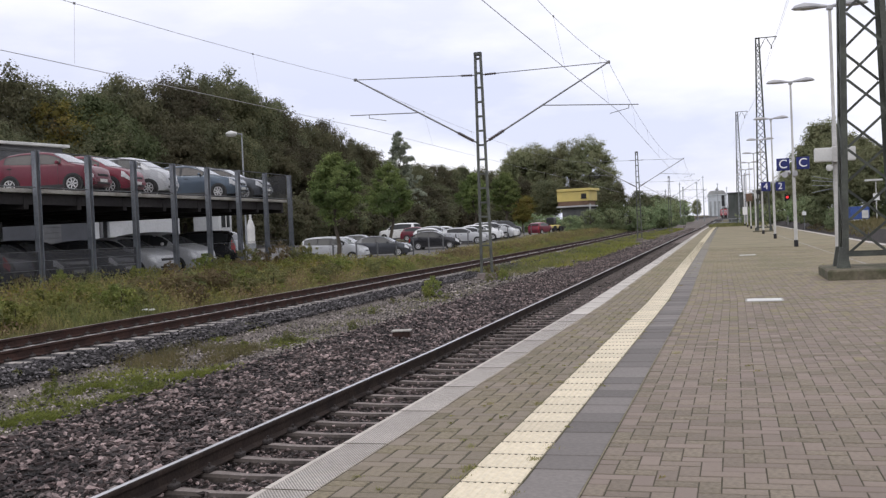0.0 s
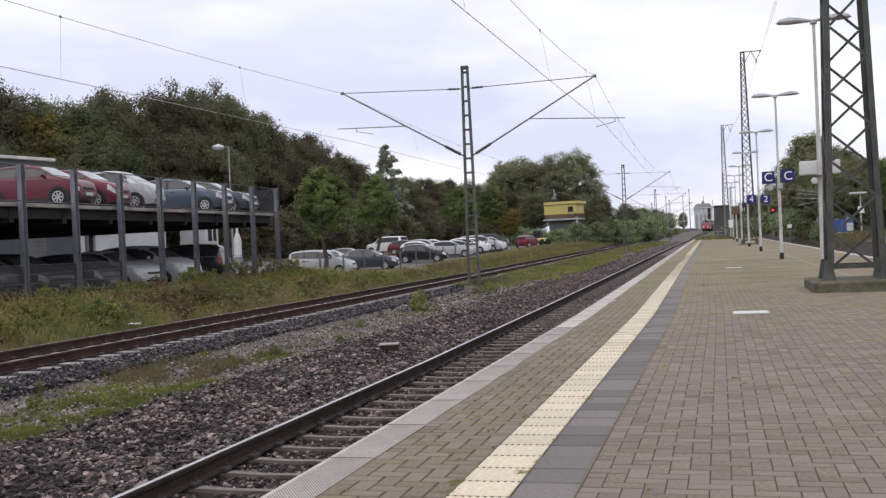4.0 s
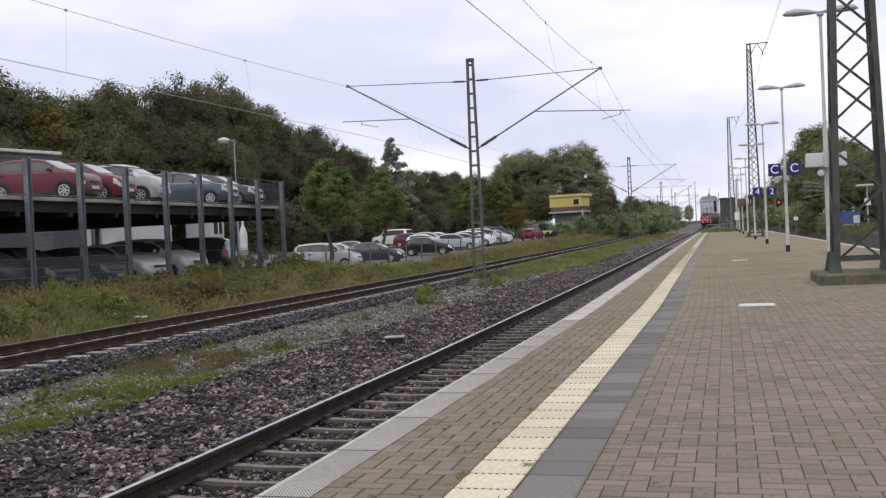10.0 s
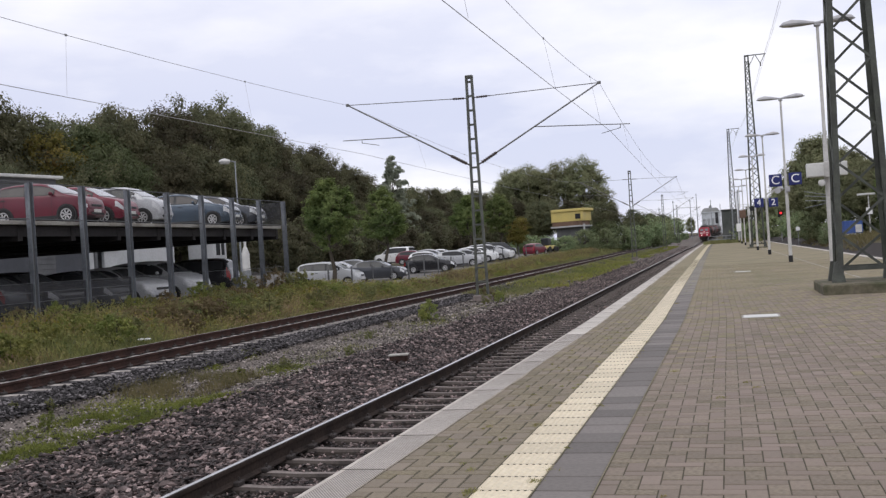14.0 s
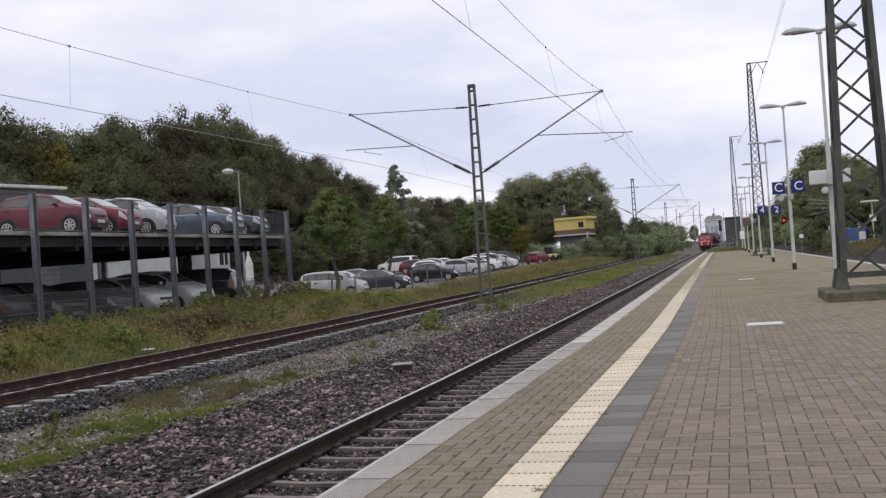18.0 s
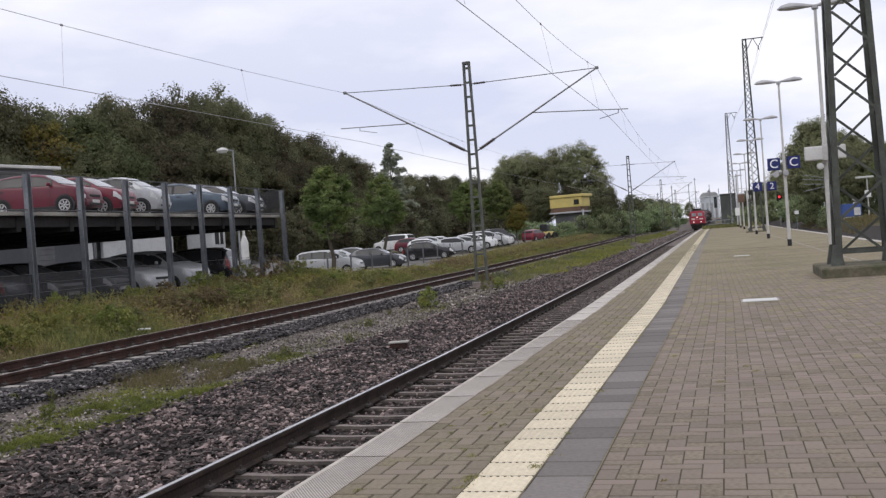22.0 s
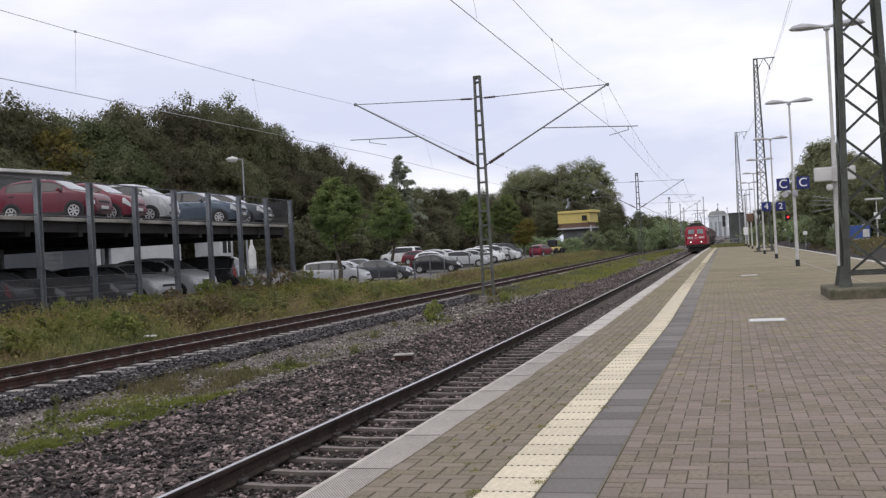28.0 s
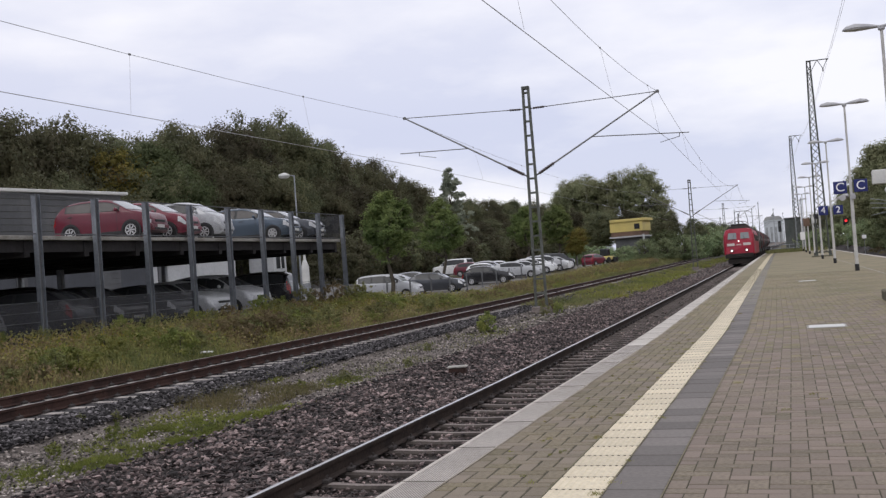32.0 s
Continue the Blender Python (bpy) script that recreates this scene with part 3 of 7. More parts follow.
# ---- ground ----
def sheet(xs, ys, dz, own=True):
    """A sheet over the ground; own: its x follows the line of the track at each y."""
    rows = []
    for y in ys:
        rows.append([(x + (shift(x, y) if own else 0), y, (ground_z(x) if own else ground_z(x - shift(x, y))) + rise(y) + bank(x, y) + dz) for x in xs])
    n = len(xs)
    f = [(j * n + i, j * n + i + 1, (j + 1) * n + i + 1, (j + 1) * n + i) for j in range(len(ys) - 1) for i in range(n - 1)]
    return Shape().add([p for r in rows for p in r], f)


YS = [-40, -20, -8, 0, 4, 8, 12, 16, 20, 25, 30, 36, 42, 50, 58, 66, 76, 88, 100, 115, 130, 150, 175, 200, 230, 260, 300, 340, 380, 430, 500, 600, 800, 1100, 1500]
setting("ground", sheet([-1200, -400, -120, -60, -45, -30, -23, -20, -18.5, -16.5, -15.2, -14.2, -13.9, -12, -10.35, -9.7, -8.8, -8, -7.0, -6.3, -5.6, -4, -2.2, 2, 6.0, 9.8, 10.6, 13, 16, 20, 35, 60, 150, 400, 1200], YS, -0.02), M_GROUND, "rough earthy ground with patchy weeds", "ground")
ZY = [-8, 0, 3, 6, 9, 12, 16, 20, 25, 30, 36, 42, 50, 58, 66, 76, 88, 100, 115, 130, 150, 175, 200, 240, 300, 360, 430, 600]
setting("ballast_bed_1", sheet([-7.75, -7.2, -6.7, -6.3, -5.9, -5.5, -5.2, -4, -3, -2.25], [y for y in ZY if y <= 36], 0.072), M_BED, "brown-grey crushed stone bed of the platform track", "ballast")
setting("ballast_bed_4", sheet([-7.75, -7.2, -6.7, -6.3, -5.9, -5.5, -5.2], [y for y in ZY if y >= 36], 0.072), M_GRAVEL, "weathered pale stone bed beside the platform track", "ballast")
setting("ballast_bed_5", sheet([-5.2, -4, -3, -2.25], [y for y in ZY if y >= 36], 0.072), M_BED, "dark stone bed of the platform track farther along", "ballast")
setting("ballast_bed_2", sheet([-14.6, -14.2, -13.9, -13, -12, -11, -10.6, -10.35, -10.05], ZY, 0.090), M_BED_FAR, "blue-grey crushed stone bed of the rusty track", "ballast")
setting("gravel_strip", sheet([-10.2, -9.7, -9.3, -8.8, -8.2, -7.6, -7.0, -6.6], ZY, 0.03), M_GRAVEL, "trodden grey gravel between the two tracks", "gravel")
setting("parking_ground", sheet([-62, -50, -40, -34, -28, -24, -20.3], [-10, 10, 30, 44, 48, 52, 56, 60, 66, 70, 80, 90, 120, 150], 0.03, False), M_ASPHALT, "grey asphalt of the car park", "asphalt")


# ---- tracks ----
RAIL_PROFILE = [(-0.075, -0.172), (0.075, -0.172), (0.075, -0.16), (0.012, -0.14), (0.009, -0.05), (0.036, -0.038), (0.036, -0.008), (0.030, 0), (-0.030, 0), (-0.036, -0.008), (-0.036, -0.038), (-0.009, -0.05), (-0.012, -0.14), (-0.075, -0.16)]


def along(centre, bender, z, ys):
    return [(centre + bender(y), y, z + rise(y)) for y in ys]


def track(name, centre, bender, z, y0, y1, first, pitch, sleeper_mat, rail_mat, top_mat, clip_mat, label, flank_mat):
    root = thing(name, label, "railway track", kind="structure")
    ys = [y for y in YS if y0 <= y <= y1]
    for side in (-1, 1):
        line = along(centre + side * 0.7535, bender, z, ys)
        rail = part("rail", Shape().loft([[(x + u, y, h + w) for u, w in RAIL_PROFILE] for x, y, h in line]), rail_mat, root)
        top = Shape()
        for (xa, ya, za), (xb, yb, zb) in zip(line, line[1:]):
            k = len(top.v)
            top.v += [(xa - 0.026, ya, za + 0.004), (xa + 0.026, ya, za + 0.004), (xb + 0.026, yb, zb + 0.004), (xb - 0.026, yb, zb + 0.004)]
            top.f.append((k, k + 1, k + 2, k + 3))
        part("running_surface", top, top_mat, rail, "worn bright running surface")
    # concrete sleepers: raised ends under the rails, a lower waist between them
    s = Shape()
    rings = []
    for u, w, h in ((-1.3, 0.085, -0.05), (-1.27, 0.095, 0.0), (-0.95, 0.10, 0.0), (-0.55, 0.10, 0.0), (-0.3, 0.085, -0.012), (0.3, 0.085, -0.012), (0.55, 0.10, 0.0), (0.95, 0.10, 0.0), (1.27, 0.095, 0.0), (1.3, 0.085, -0.05)):
        rings.append([(u, -w, -0.2), (u, w, -0.2), (u, w - 0.01, h - 0.025), (u, w - 0.042, h), (u, -w + 0.042, h), (u, -w + 0.01, h - 0.025)])
    me = s.loft(rings).mesh("sleeper")
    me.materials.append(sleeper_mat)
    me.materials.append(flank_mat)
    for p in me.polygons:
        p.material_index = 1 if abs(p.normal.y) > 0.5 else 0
    rest = Shape()
    clips = Shape()
    i, y = 0, first
    while y < 260:
        c = (centre + bender(y), y, z - 0.176 + rise(y))
        if i < 180:
            o = new("sleeper", me)
            o.parent = root
            o.location = c
        else:
            rest.box((c[0], c[1], c[2] - 0.1), (2.6, 0.27, 0.2))
        if y < 60:
            for side in (-0.7535, 0.7535):
                for e in (-0.10, 0.10):
                    clips.box((c[0] + side + e, y, c[2] + 0.025), (0.07, 0.13, 0.05), 0.012)
                    clips.rod((c[0] + side + e * 1.05, y, c[2] + 0.02), (c[0] + side + e * 1.05, y, c[2] + 0.085), 0.016, 0.013, 6)
        i += 1
        y += pitch
    tagged(part("far_sleepers", rest, sleeper_mat, root), kind="stuff")
    tagged(part("rail_clips", clips, clip_mat, root), kind="stuff")
    return root


track("track_1", NEAR_C, bend, RAIL_Z, -20, 600, 3.94 - 0.597 * 30, 0.597, M_SLEEPER, M_RAIL, M_STEEL, M_CLIP, "railway track with shiny rails on concrete sleepers along the platform", M_SLEEPER_SHADED)
track("track_2", FAR_C, bend_far, FAR_Z, -8, 600, 6.46 - 0.6054 * 22, 0.6054, M_SLEEPER_L, M_RAIL_RUST, M_STEEL_DULL, M_CLIP, "rusty railway track on pale sleepers beside the weeds", M_SLEEPER_L)
track("track_3", RIGHT_X + 1.7, bend, RAIL_Z, -8, 400, 20.0, 0.6, M_SLEEPER, M_RAIL_RUST, M_STEEL, M_CLIP, "railway track on the other side of the platform", M_SLEEPER_SHADED)
setting("ballast_bed_3", sheet([6.2, 7, 8, 9, 10, 11.5], ZY, 0.05), M_BED, "crushed stone bed of the track behind the platform", "ballast")


# ---- platform ----
def strip(x0, x1, ys, z, drop):
    s = Shape()
    rings = []
    for y in ys:
        b, r = bend(y), rise(y)
        rings.append([(x0 + b, y, z + r), (x0 + b, y, z - drop + r), (x1 + b, y, z - drop + r), (x1 + b, y, z + r)])
    return s.loft(rings)


PY = [-8, 0, 4, 8, 12, 16, 20, 25, 30, 36, 42, 50, 58, 66, 76, 88, 100, 115, 130, 150]
platform = setting("platform", strip(EDGE_X + 0.03, RIGHT_X - 0.03, PY, -0.0034, 1.0), M_JOINT, "station platform paved with beige blocks", "platform")
FIELD_END = 44.0
part("far_paving", strip(EDGE_X + 0.31, RIGHT_X - 0.34, [FIELD_END, 50, 58, 66, 76, 88, 100, 115, 130, 150], 0.0, 0.015), M_PAVER_MOSS_SHEEN, platform, "mossy beige block paving")

edge_me = Shape()
edge_me.loft([[(0.05, y, -0.09), (0.0, y, -0.07), (0.0, y, -0.012), (0.012, y, 0.0), (0.042, y, 0.0)] for y in (0.004, 1.061)])
edge_lip_me = edge_me.mesh("edge_slab_lip")
edge_lip_me.materials.append(M_EDGE_LIP)
e2 = Shape().box((0.1695, 0.5325, -0.035), (0.255, 1.057, 0.07), 0.004)
edge_slab_me = e2.mesh("edge_slab")
edge_slab_me.materials.append(M_EDGE)
edge_pale_me, lip_pale_me = edge_slab_me.copy(), edge_lip_me.copy()
for me in (edge_pale_me, lip_pale_me):
    me.materials.clear()
    me.materials.append(M_EDGE_PALE)
y = 5.6 - 1.065 * 12
while y < 150:
    for side in (0, 1):
        if side and y < 20:
            continue
        pale_slab = y > 13.5 + 4 * math.sin(y * 5.3)
        o = new("edge_slab", edge_pale_me if pale_slab else edge_slab_me)
        o.parent = platform
        b = bend(y)
        slant = math.degrees(math.atan2(bend(y) - bend(y + 1.065), 1.065))
        o.matrix_basis = pose(EDGE_X + b, y, rise(y), 0, 0, slant) if not side else pose(RIGHT_X + b, y + 1.065, rise(y), 0, 0, 180 + slant)
        o2 = new("slab_lip", lip_pale_me if pale_slab else edge_lip_me)
        o2.parent = o
    y += 1.065

tact = Shape()
prof = [(0.002, -0.06), (0.002, 0.0006)]
for i in range(8):
    c = 0.155 + (i - 3.5) * 0.0375
    prof += [(c - 0.014, -0.0006), (c - 0.008, 0.0035), (c + 0.008, 0.0035), (c + 0.014, -0.0006)]
prof += [(0.308, 0.0006), (0.308, -0.06)]
tact_me = tact.loft([[(x, yy, z) for x, z in prof] for yy in (0.0045, 0.306)]).mesh("tactile_slab")
tact_me.materials.append(M_TACTILE)
flat_me = Shape().box((0.1525, 0.1552, -0.03), (0.304, 0.302, 0.06), 0.003).mesh("grey_slab")
flat_me.materials.append(M_SLATE)
tact_far, flat_far = tact_me.copy(), flat_me.copy()
for me, m in ((tact_far, M_TACTILE_DIRTY), (flat_far, M_SLATE_MOSS)):
    me.materials.clear()
    me.materials.append(m)
tact_rest, slate_rest = Shape(), Shape()
y, i = 4.778 - 0.3104 * 36, 0
while y < 150:
    b, r = bend(y), rise(y)
    if i < 200:
        for nm, me, x in (("tactile_slab", tact_far if y > 25 + (i * 37) % 11 else tact_me, -1.3526), ("grey_slab", flat_far if y > 20 + (i * 29) % 9 else flat_me, -1.0375)):
            o = new(nm, me)
            o.parent = platform
            o.location = (x + b, y, r + (0 if nm == "tactile_slab" else -0.001 + 0.002 * ((i * 7) % 3)))
    else:
        tact_rest.box((-1.3526 + 0.155 + b, y + 0.155, r - 0.02), (0.306, 0.304, 0.05))
        slate_rest.box((-1.0375 + 0.155 + b, y + 0.155, r - 0.022), (0.306, 0.304, 0.05))
    y += 0.3104
    i += 1
tagged(part("far_tactile_slabs", tact_rest, M_TACTILE_DIRTY, platform), kind="stuff")
tagged(part("far_grey_slabs", slate_rest, M_SLATE_MOSS, platform), kind="stuff")

# dark dirt in the joints between the slabs
joints = Shape()
y = 4.778 - 0.3104 * 6
while y < 70:
    b, r = bend(y), rise(y)
    joints.box((-1.197 + b, y, r - 0.0024), (0.306, 0.005, 0.011))
    y += 0.3104
y = 5.6 - 1.065 * 2
while y < 70:
    joints.box((EDGE_X + 0.148 + bend(y), y, rise(y) - 0.004), (0.29, 0.009, 0.011))
    y += 1.065
pale = Shape()
for ya, yb in ((16, 30), (30, 44), (44, 60), (60, 80), (80, 110), (110, 148)):
    k = len(pale.v)
    pale.v += [(3.045 + bend(ya) + 0.2, ya, rise(ya) + 0.003), (3.09 + bend(ya) + 0.2, ya, rise(ya) + 0.003), (3.09 + bend(yb) + 0.2, yb, rise(yb) + 0.003), (3.045 + bend(yb) + 0.2, yb, rise(yb) + 0.003)]
    pale.f.append((k, k + 1, k + 2, k + 3))
part("kerb_line", pale, M_CONC, platform, "pale concrete line along the paving")
tagged(part("slab_joints", joints, M_JOINT, platform, "dark dirt in the slab joints"), kind="stuff")


def drift(x, y0, y1, left, right, seed, z=0.0045):
    """A ragged thin deposit along a joint; its width wanders on either side."""
    s = Shape()
    step, n = 0.12, int((y1 - y0) / 0.12)
    for i in range(n + 1):
        y = y0 + step * i
        a = max(0.0, noise.noise(Vector((y * 0.7, seed, 0))) + 0.25 + 0.5 * noise.noise(Vector((y * 3.1, seed, 5))))
        b = max(0.0, noise.noise(Vector((y * 0.9, seed, 9))) + 0.25 + 0.5 * noise.noise(Vector((y * 3.7, seed, 2))))
        grow = min(1.0, max(0.0, (y - 5) / 16))
        s.v += [(x + bend(y) - 0.004 - a * left * grow, y, z + rise(y)), (x + bend(y) + 0.004 + b * right * grow, y, z + rise(y))]
    s.f = [(2 * i, 2 * i + 1, 2 * i + 3, 2 * i + 2) for i in range(n)]
    return s


for k, (x, left, right) in enumerate(((EDGE_X + 0.30, 0.015, 0.11), (-1.357, 0.04, 0.012), (-1.04, 0.008, 0.014), (-0.727, 0.012, 0.03))):
    part("sand_drift", drift(x, 4.2, 70, left, right, 3.7 * k + 1), M_SAND if k == 0 else M_DRIFT, platform, "sand and moss gathered along the slabs")


def paver(length_x, length_y):
    """One block: chamfered upper edges, open below."""
    g, k, c, d, h = 0.0024, 0.0064, 0.0022, 0.005, 0.03
    lo = [(g, k, -h), (length_x - g, k, -h), (length_x - g, length_y - k, -h), (g, length_y - k, -h)]
    up = [(x, y, -0.0032) for x, y, _ in lo]
    top = [(g + c, k + d, 0), (length_x - g - c, k + d, 0), (length_x - g - c, length_y - k - d, 0), (g + c, length_y - k - d, 0)]
    f = [(a, (a + 1) % 4, 4 + (a + 1) % 4, 4 + a) for a in range(4)] + [(4 + a, 4 + (a + 1) % 4, 8 + (a + 1) % 4, 8 + a) for a in range(4)] + [(8, 9, 10, 11)]
    return np.array(lo + up + top), np.array(f)


U = 0.1035


def lay(x0, x1, y0, y1, single, piece):
    """Herringbone of blocks; those nearest are objects of their own, the rest one mesh."""
    blocks = {(0, 0): paver(2 * U, U), (0, 1): paver(U, 2 * U), (1, 0): paver(U, U)}
    meshes = {}
    for k, (v, f) in blocks.items():
        meshes[k] = bpy.data.meshes.new("paver")
        meshes[k].from_pydata([tuple(p) for p in v], [], [tuple(q) for q in f])
        meshes[k].materials.append(piece)
    field, mossy = [[], [], 0], [[], [], 0]
    ni, nj = int(round((x1 - x0) / U)), int((y1 - y0) / U)
    step = (x1 - x0) / ni / U
    rng = np.random.default_rng(5)
    for j in range(nj):
        for i in range(ni):
            d = (i - j) % 4
            if d == 0:
                k = (0, 0) if i + 1 < ni else (1, 0)
            elif d == 3:
                k = (0, 1) if j + 1 < nj else (1, 0)
            elif (d == 1 and i == 0) or (d == 2 and j == 0):
                k = (1, 0)
            else:
                continue
            yy = y0 + j * U
            p = np.array((x0 + i * U * step + bend(yy), yy, rise(yy) + rng.normal(0, 0.0007)))
            if single(p[0], p[1]):
                o = new("paver", meshes[k])
                o.parent = platform
                o.location = p
            else:
                v, f = blocks[k]
                tilt = rng.normal(0, 0.0025, 2)
                vv = v + p
                vv[:, 2] += v[:, 0] * tilt[0] + v[:, 1] * tilt[1]
                # Share of mossy blocks grows with y; their colour also carries grazing brightness.
                to = mossy if rng.uniform() < min(0.92, max(0.0, (yy - 9) / 20)) else field
                to[0].append(vv)
                to[1].append(f + to[2])
                to[2] += len(v)
    return [fast_mesh("paving", np.concatenate(to[0]), np.concatenate(to[1])) for to in (field, mossy)]


m_a = lay(EDGE_X + 0.302, -1.356, 4.641 - 84 * U, FIELD_END, lambda x, y: 4.3 < y < 5.7, M_PAVER_EDGE_ONE)
m_b = lay(-0.725, RIGHT_X - 0.36, 4.5 - 84 * U, FIELD_END, lambda x, y: 4.4 < y < 5.8 and x < 0.75, M_PAVER)
for pair, m in ((m_a, M_PAVER_EDGE), (m_b, M_PAVER_ALL)):
    tagged(part("paving", pair[0], m, platform), kind="stuff")
    tagged(part("mossy_paving", pair[1], M_PAVER_MOSS_SHEEN, platform, "mossy paving blocks"), kind="stuff")
setting("platform_end", strip(EDGE_X + 0.2, RIGHT_X - 0.3, [150.2, 158, 175, 200, 230], -0.2, 0.9), M_GROUND, "grassy mound beyond the platform end", "embankment")


# ---- loose stones of the ballast ----
def stones(n, area, size, mat_, name, label, seed, zf):
    """Angular stones strewn over an area, each a squashed lump of eight facets."""
    rng = np.random.default_rng(seed)
    xy = area(rng, n)
    base = np.array([(1, 0, 0), (-1, 0, 0), (0, 1, 0), (0, -1, 0), (0, 0, 1), (0, 0, -1)], float)
    tri = np.array([(0, 2, 4), (2, 1, 4), (1, 3, 4), (3, 0, 4), (2, 0, 5), (1, 2, 5), (3, 1, 5), (0, 3, 5)])
    n = len(xy)
    s = rng.uniform(*size, (n, 1, 1)) * rng.uniform(0.6, 1.25, (n, 6, 1)) * np.array((1.45, 0.75, 0.65))
    v = base[None] * s + rng.normal(0, 0.2, (n, 6, 3)) * s
    a = rng.uniform(0, 2 * np.pi, n)
    t = rng.uniform(-1.5, 1.5, n)
    ca, sa, ct, st = np.cos(a)[:, None], np.sin(a)[:, None], np.cos(t)[:, None], np.sin(t)[:, None]
    x, y, z = v[..., 0], v[..., 1] * ct - v[..., 2] * st, v[..., 1] * st + v[..., 2] * ct
    v = np.stack([x * ca - y * sa, x * sa + y * ca, z], -1)
    v[..., 0] += xy[:, 0, None]
    v[..., 1] += xy[:, 1, None]
    v[..., 2] += np.array([zf(p[0], p[1]) for p in xy])[:, None] + rng.uniform(-0.8, 1.2, (n, 1)) * s[:, 0, :1].reshape(n, 1)
    f = (tri[None] + (np.arange(n) * 6)[:, None, None]).reshape(-1, 3)
    return setting(name, fast_mesh(name, v.reshape(-1, 3), f), mat_, label, "ballast", "stuff")


def strew(u0, u1, y0, y1, power=1.6):
    """Places denser towards the near end; u is measured across the line of the track."""
    def go(rng, n):
        y = y0 + (y1 - y0) * rng.uniform(0, 1, n) ** power
        u = rng.uniform(u0, u1, n)
        return np.array([(a + shift(a, b), b) for a, b in zip(u, y)])
    return go


def between(centre, bender, first, pitch, y1, reach=0.10, y0=4.6):
    """Places between the sleepers, not on them."""
    def go(rng, n):
        y = y0 + (y1 - y0) * rng.uniform(0, 1, n) ** 1.7
        u = rng.uniform(-1.55, 1.75, n)
        k = np.abs((y - first + pitch / 2) % pitch - pitch / 2)
        keep = (k > reach - 0.02 * rng.uniform(0, 1, n)) | (np.abs(u) > 1.33)
        return np.array([(centre + bender(b) + a, b) for a, b in zip(u[keep], y[keep])])
    return go


def on(dz):
    return lambda x, y: floor_z(x, y) + dz


stones(35000, strew(-7.8, -5.25, 5.0, 34, 1.8), (0.018, 0.042), M_STONE, "ballast_stones", "loose brown-grey crushed stones beside the rail", 3, on(0.075))
stones(26000, between(NEAR_C, bend, 3.94, 0.597, 34), (0.016, 0.032), M_STONE, "ballast_stones_between", "crushed stones between the sleepers", 4, on(0.085))
stones(14000, strew(-10.78, -10.0, 10, 52), (0.02, 0.038), M_STONE_FAR, "ballast_shoulder_stones", "blue-grey crushed stones on the shoulder of the rusty track", 6, on(0.084))
stones(9000, between(FAR_C, bend_far, 6.46, 0.6054, 50), (0.012, 0.023), M_STONE_FAR, "ballast_stones_far", "blue-grey stones between the pale sleepers", 7, on(0.088))
stones(27000, strew(-10.1, -7.2, 6, 46, 1.6), (0.012, 0.028), M_STONE_PALE, "gravel_stones", "loose gravel between the tracks", 8, on(0.042))
stones(19000, strew(-7.9, -5.2, 34, 80, 1.3), (0.018, 0.034), M_STONE, "far_ballast_stones", "loose crushed stones beside the rail farther off", 9, on(0.09))
stones(5000, strew(-10.0, -7.6, 30, 75, 1.3), (0.03, 0.06), M_STONE_PALE, "far_gravel_stones", "loose gravel between the tracks farther off", 10, on(0.03))
stones(9000, strew(-7.8, -5.2, 76, 220, 1.4), (0.025, 0.05), M_STONE, "distant_ballast_stones", "crushed stones of the bed far along the line", 12, on(0.07))
stones(7000, strew(-14.2, -9.7, 50, 210, 1.4), (0.035, 0.07), M_STONE_FAR, "distant_shoulder_stones", "blue-grey crushed stones far along the rusty track", 13, on(0.05))
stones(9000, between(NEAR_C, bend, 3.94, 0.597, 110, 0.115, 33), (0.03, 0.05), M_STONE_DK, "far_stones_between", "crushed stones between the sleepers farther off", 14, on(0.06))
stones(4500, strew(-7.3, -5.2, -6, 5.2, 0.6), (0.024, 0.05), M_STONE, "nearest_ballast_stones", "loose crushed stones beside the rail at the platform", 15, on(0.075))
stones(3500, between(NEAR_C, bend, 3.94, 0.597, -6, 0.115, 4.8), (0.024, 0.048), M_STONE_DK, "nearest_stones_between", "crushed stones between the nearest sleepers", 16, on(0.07))


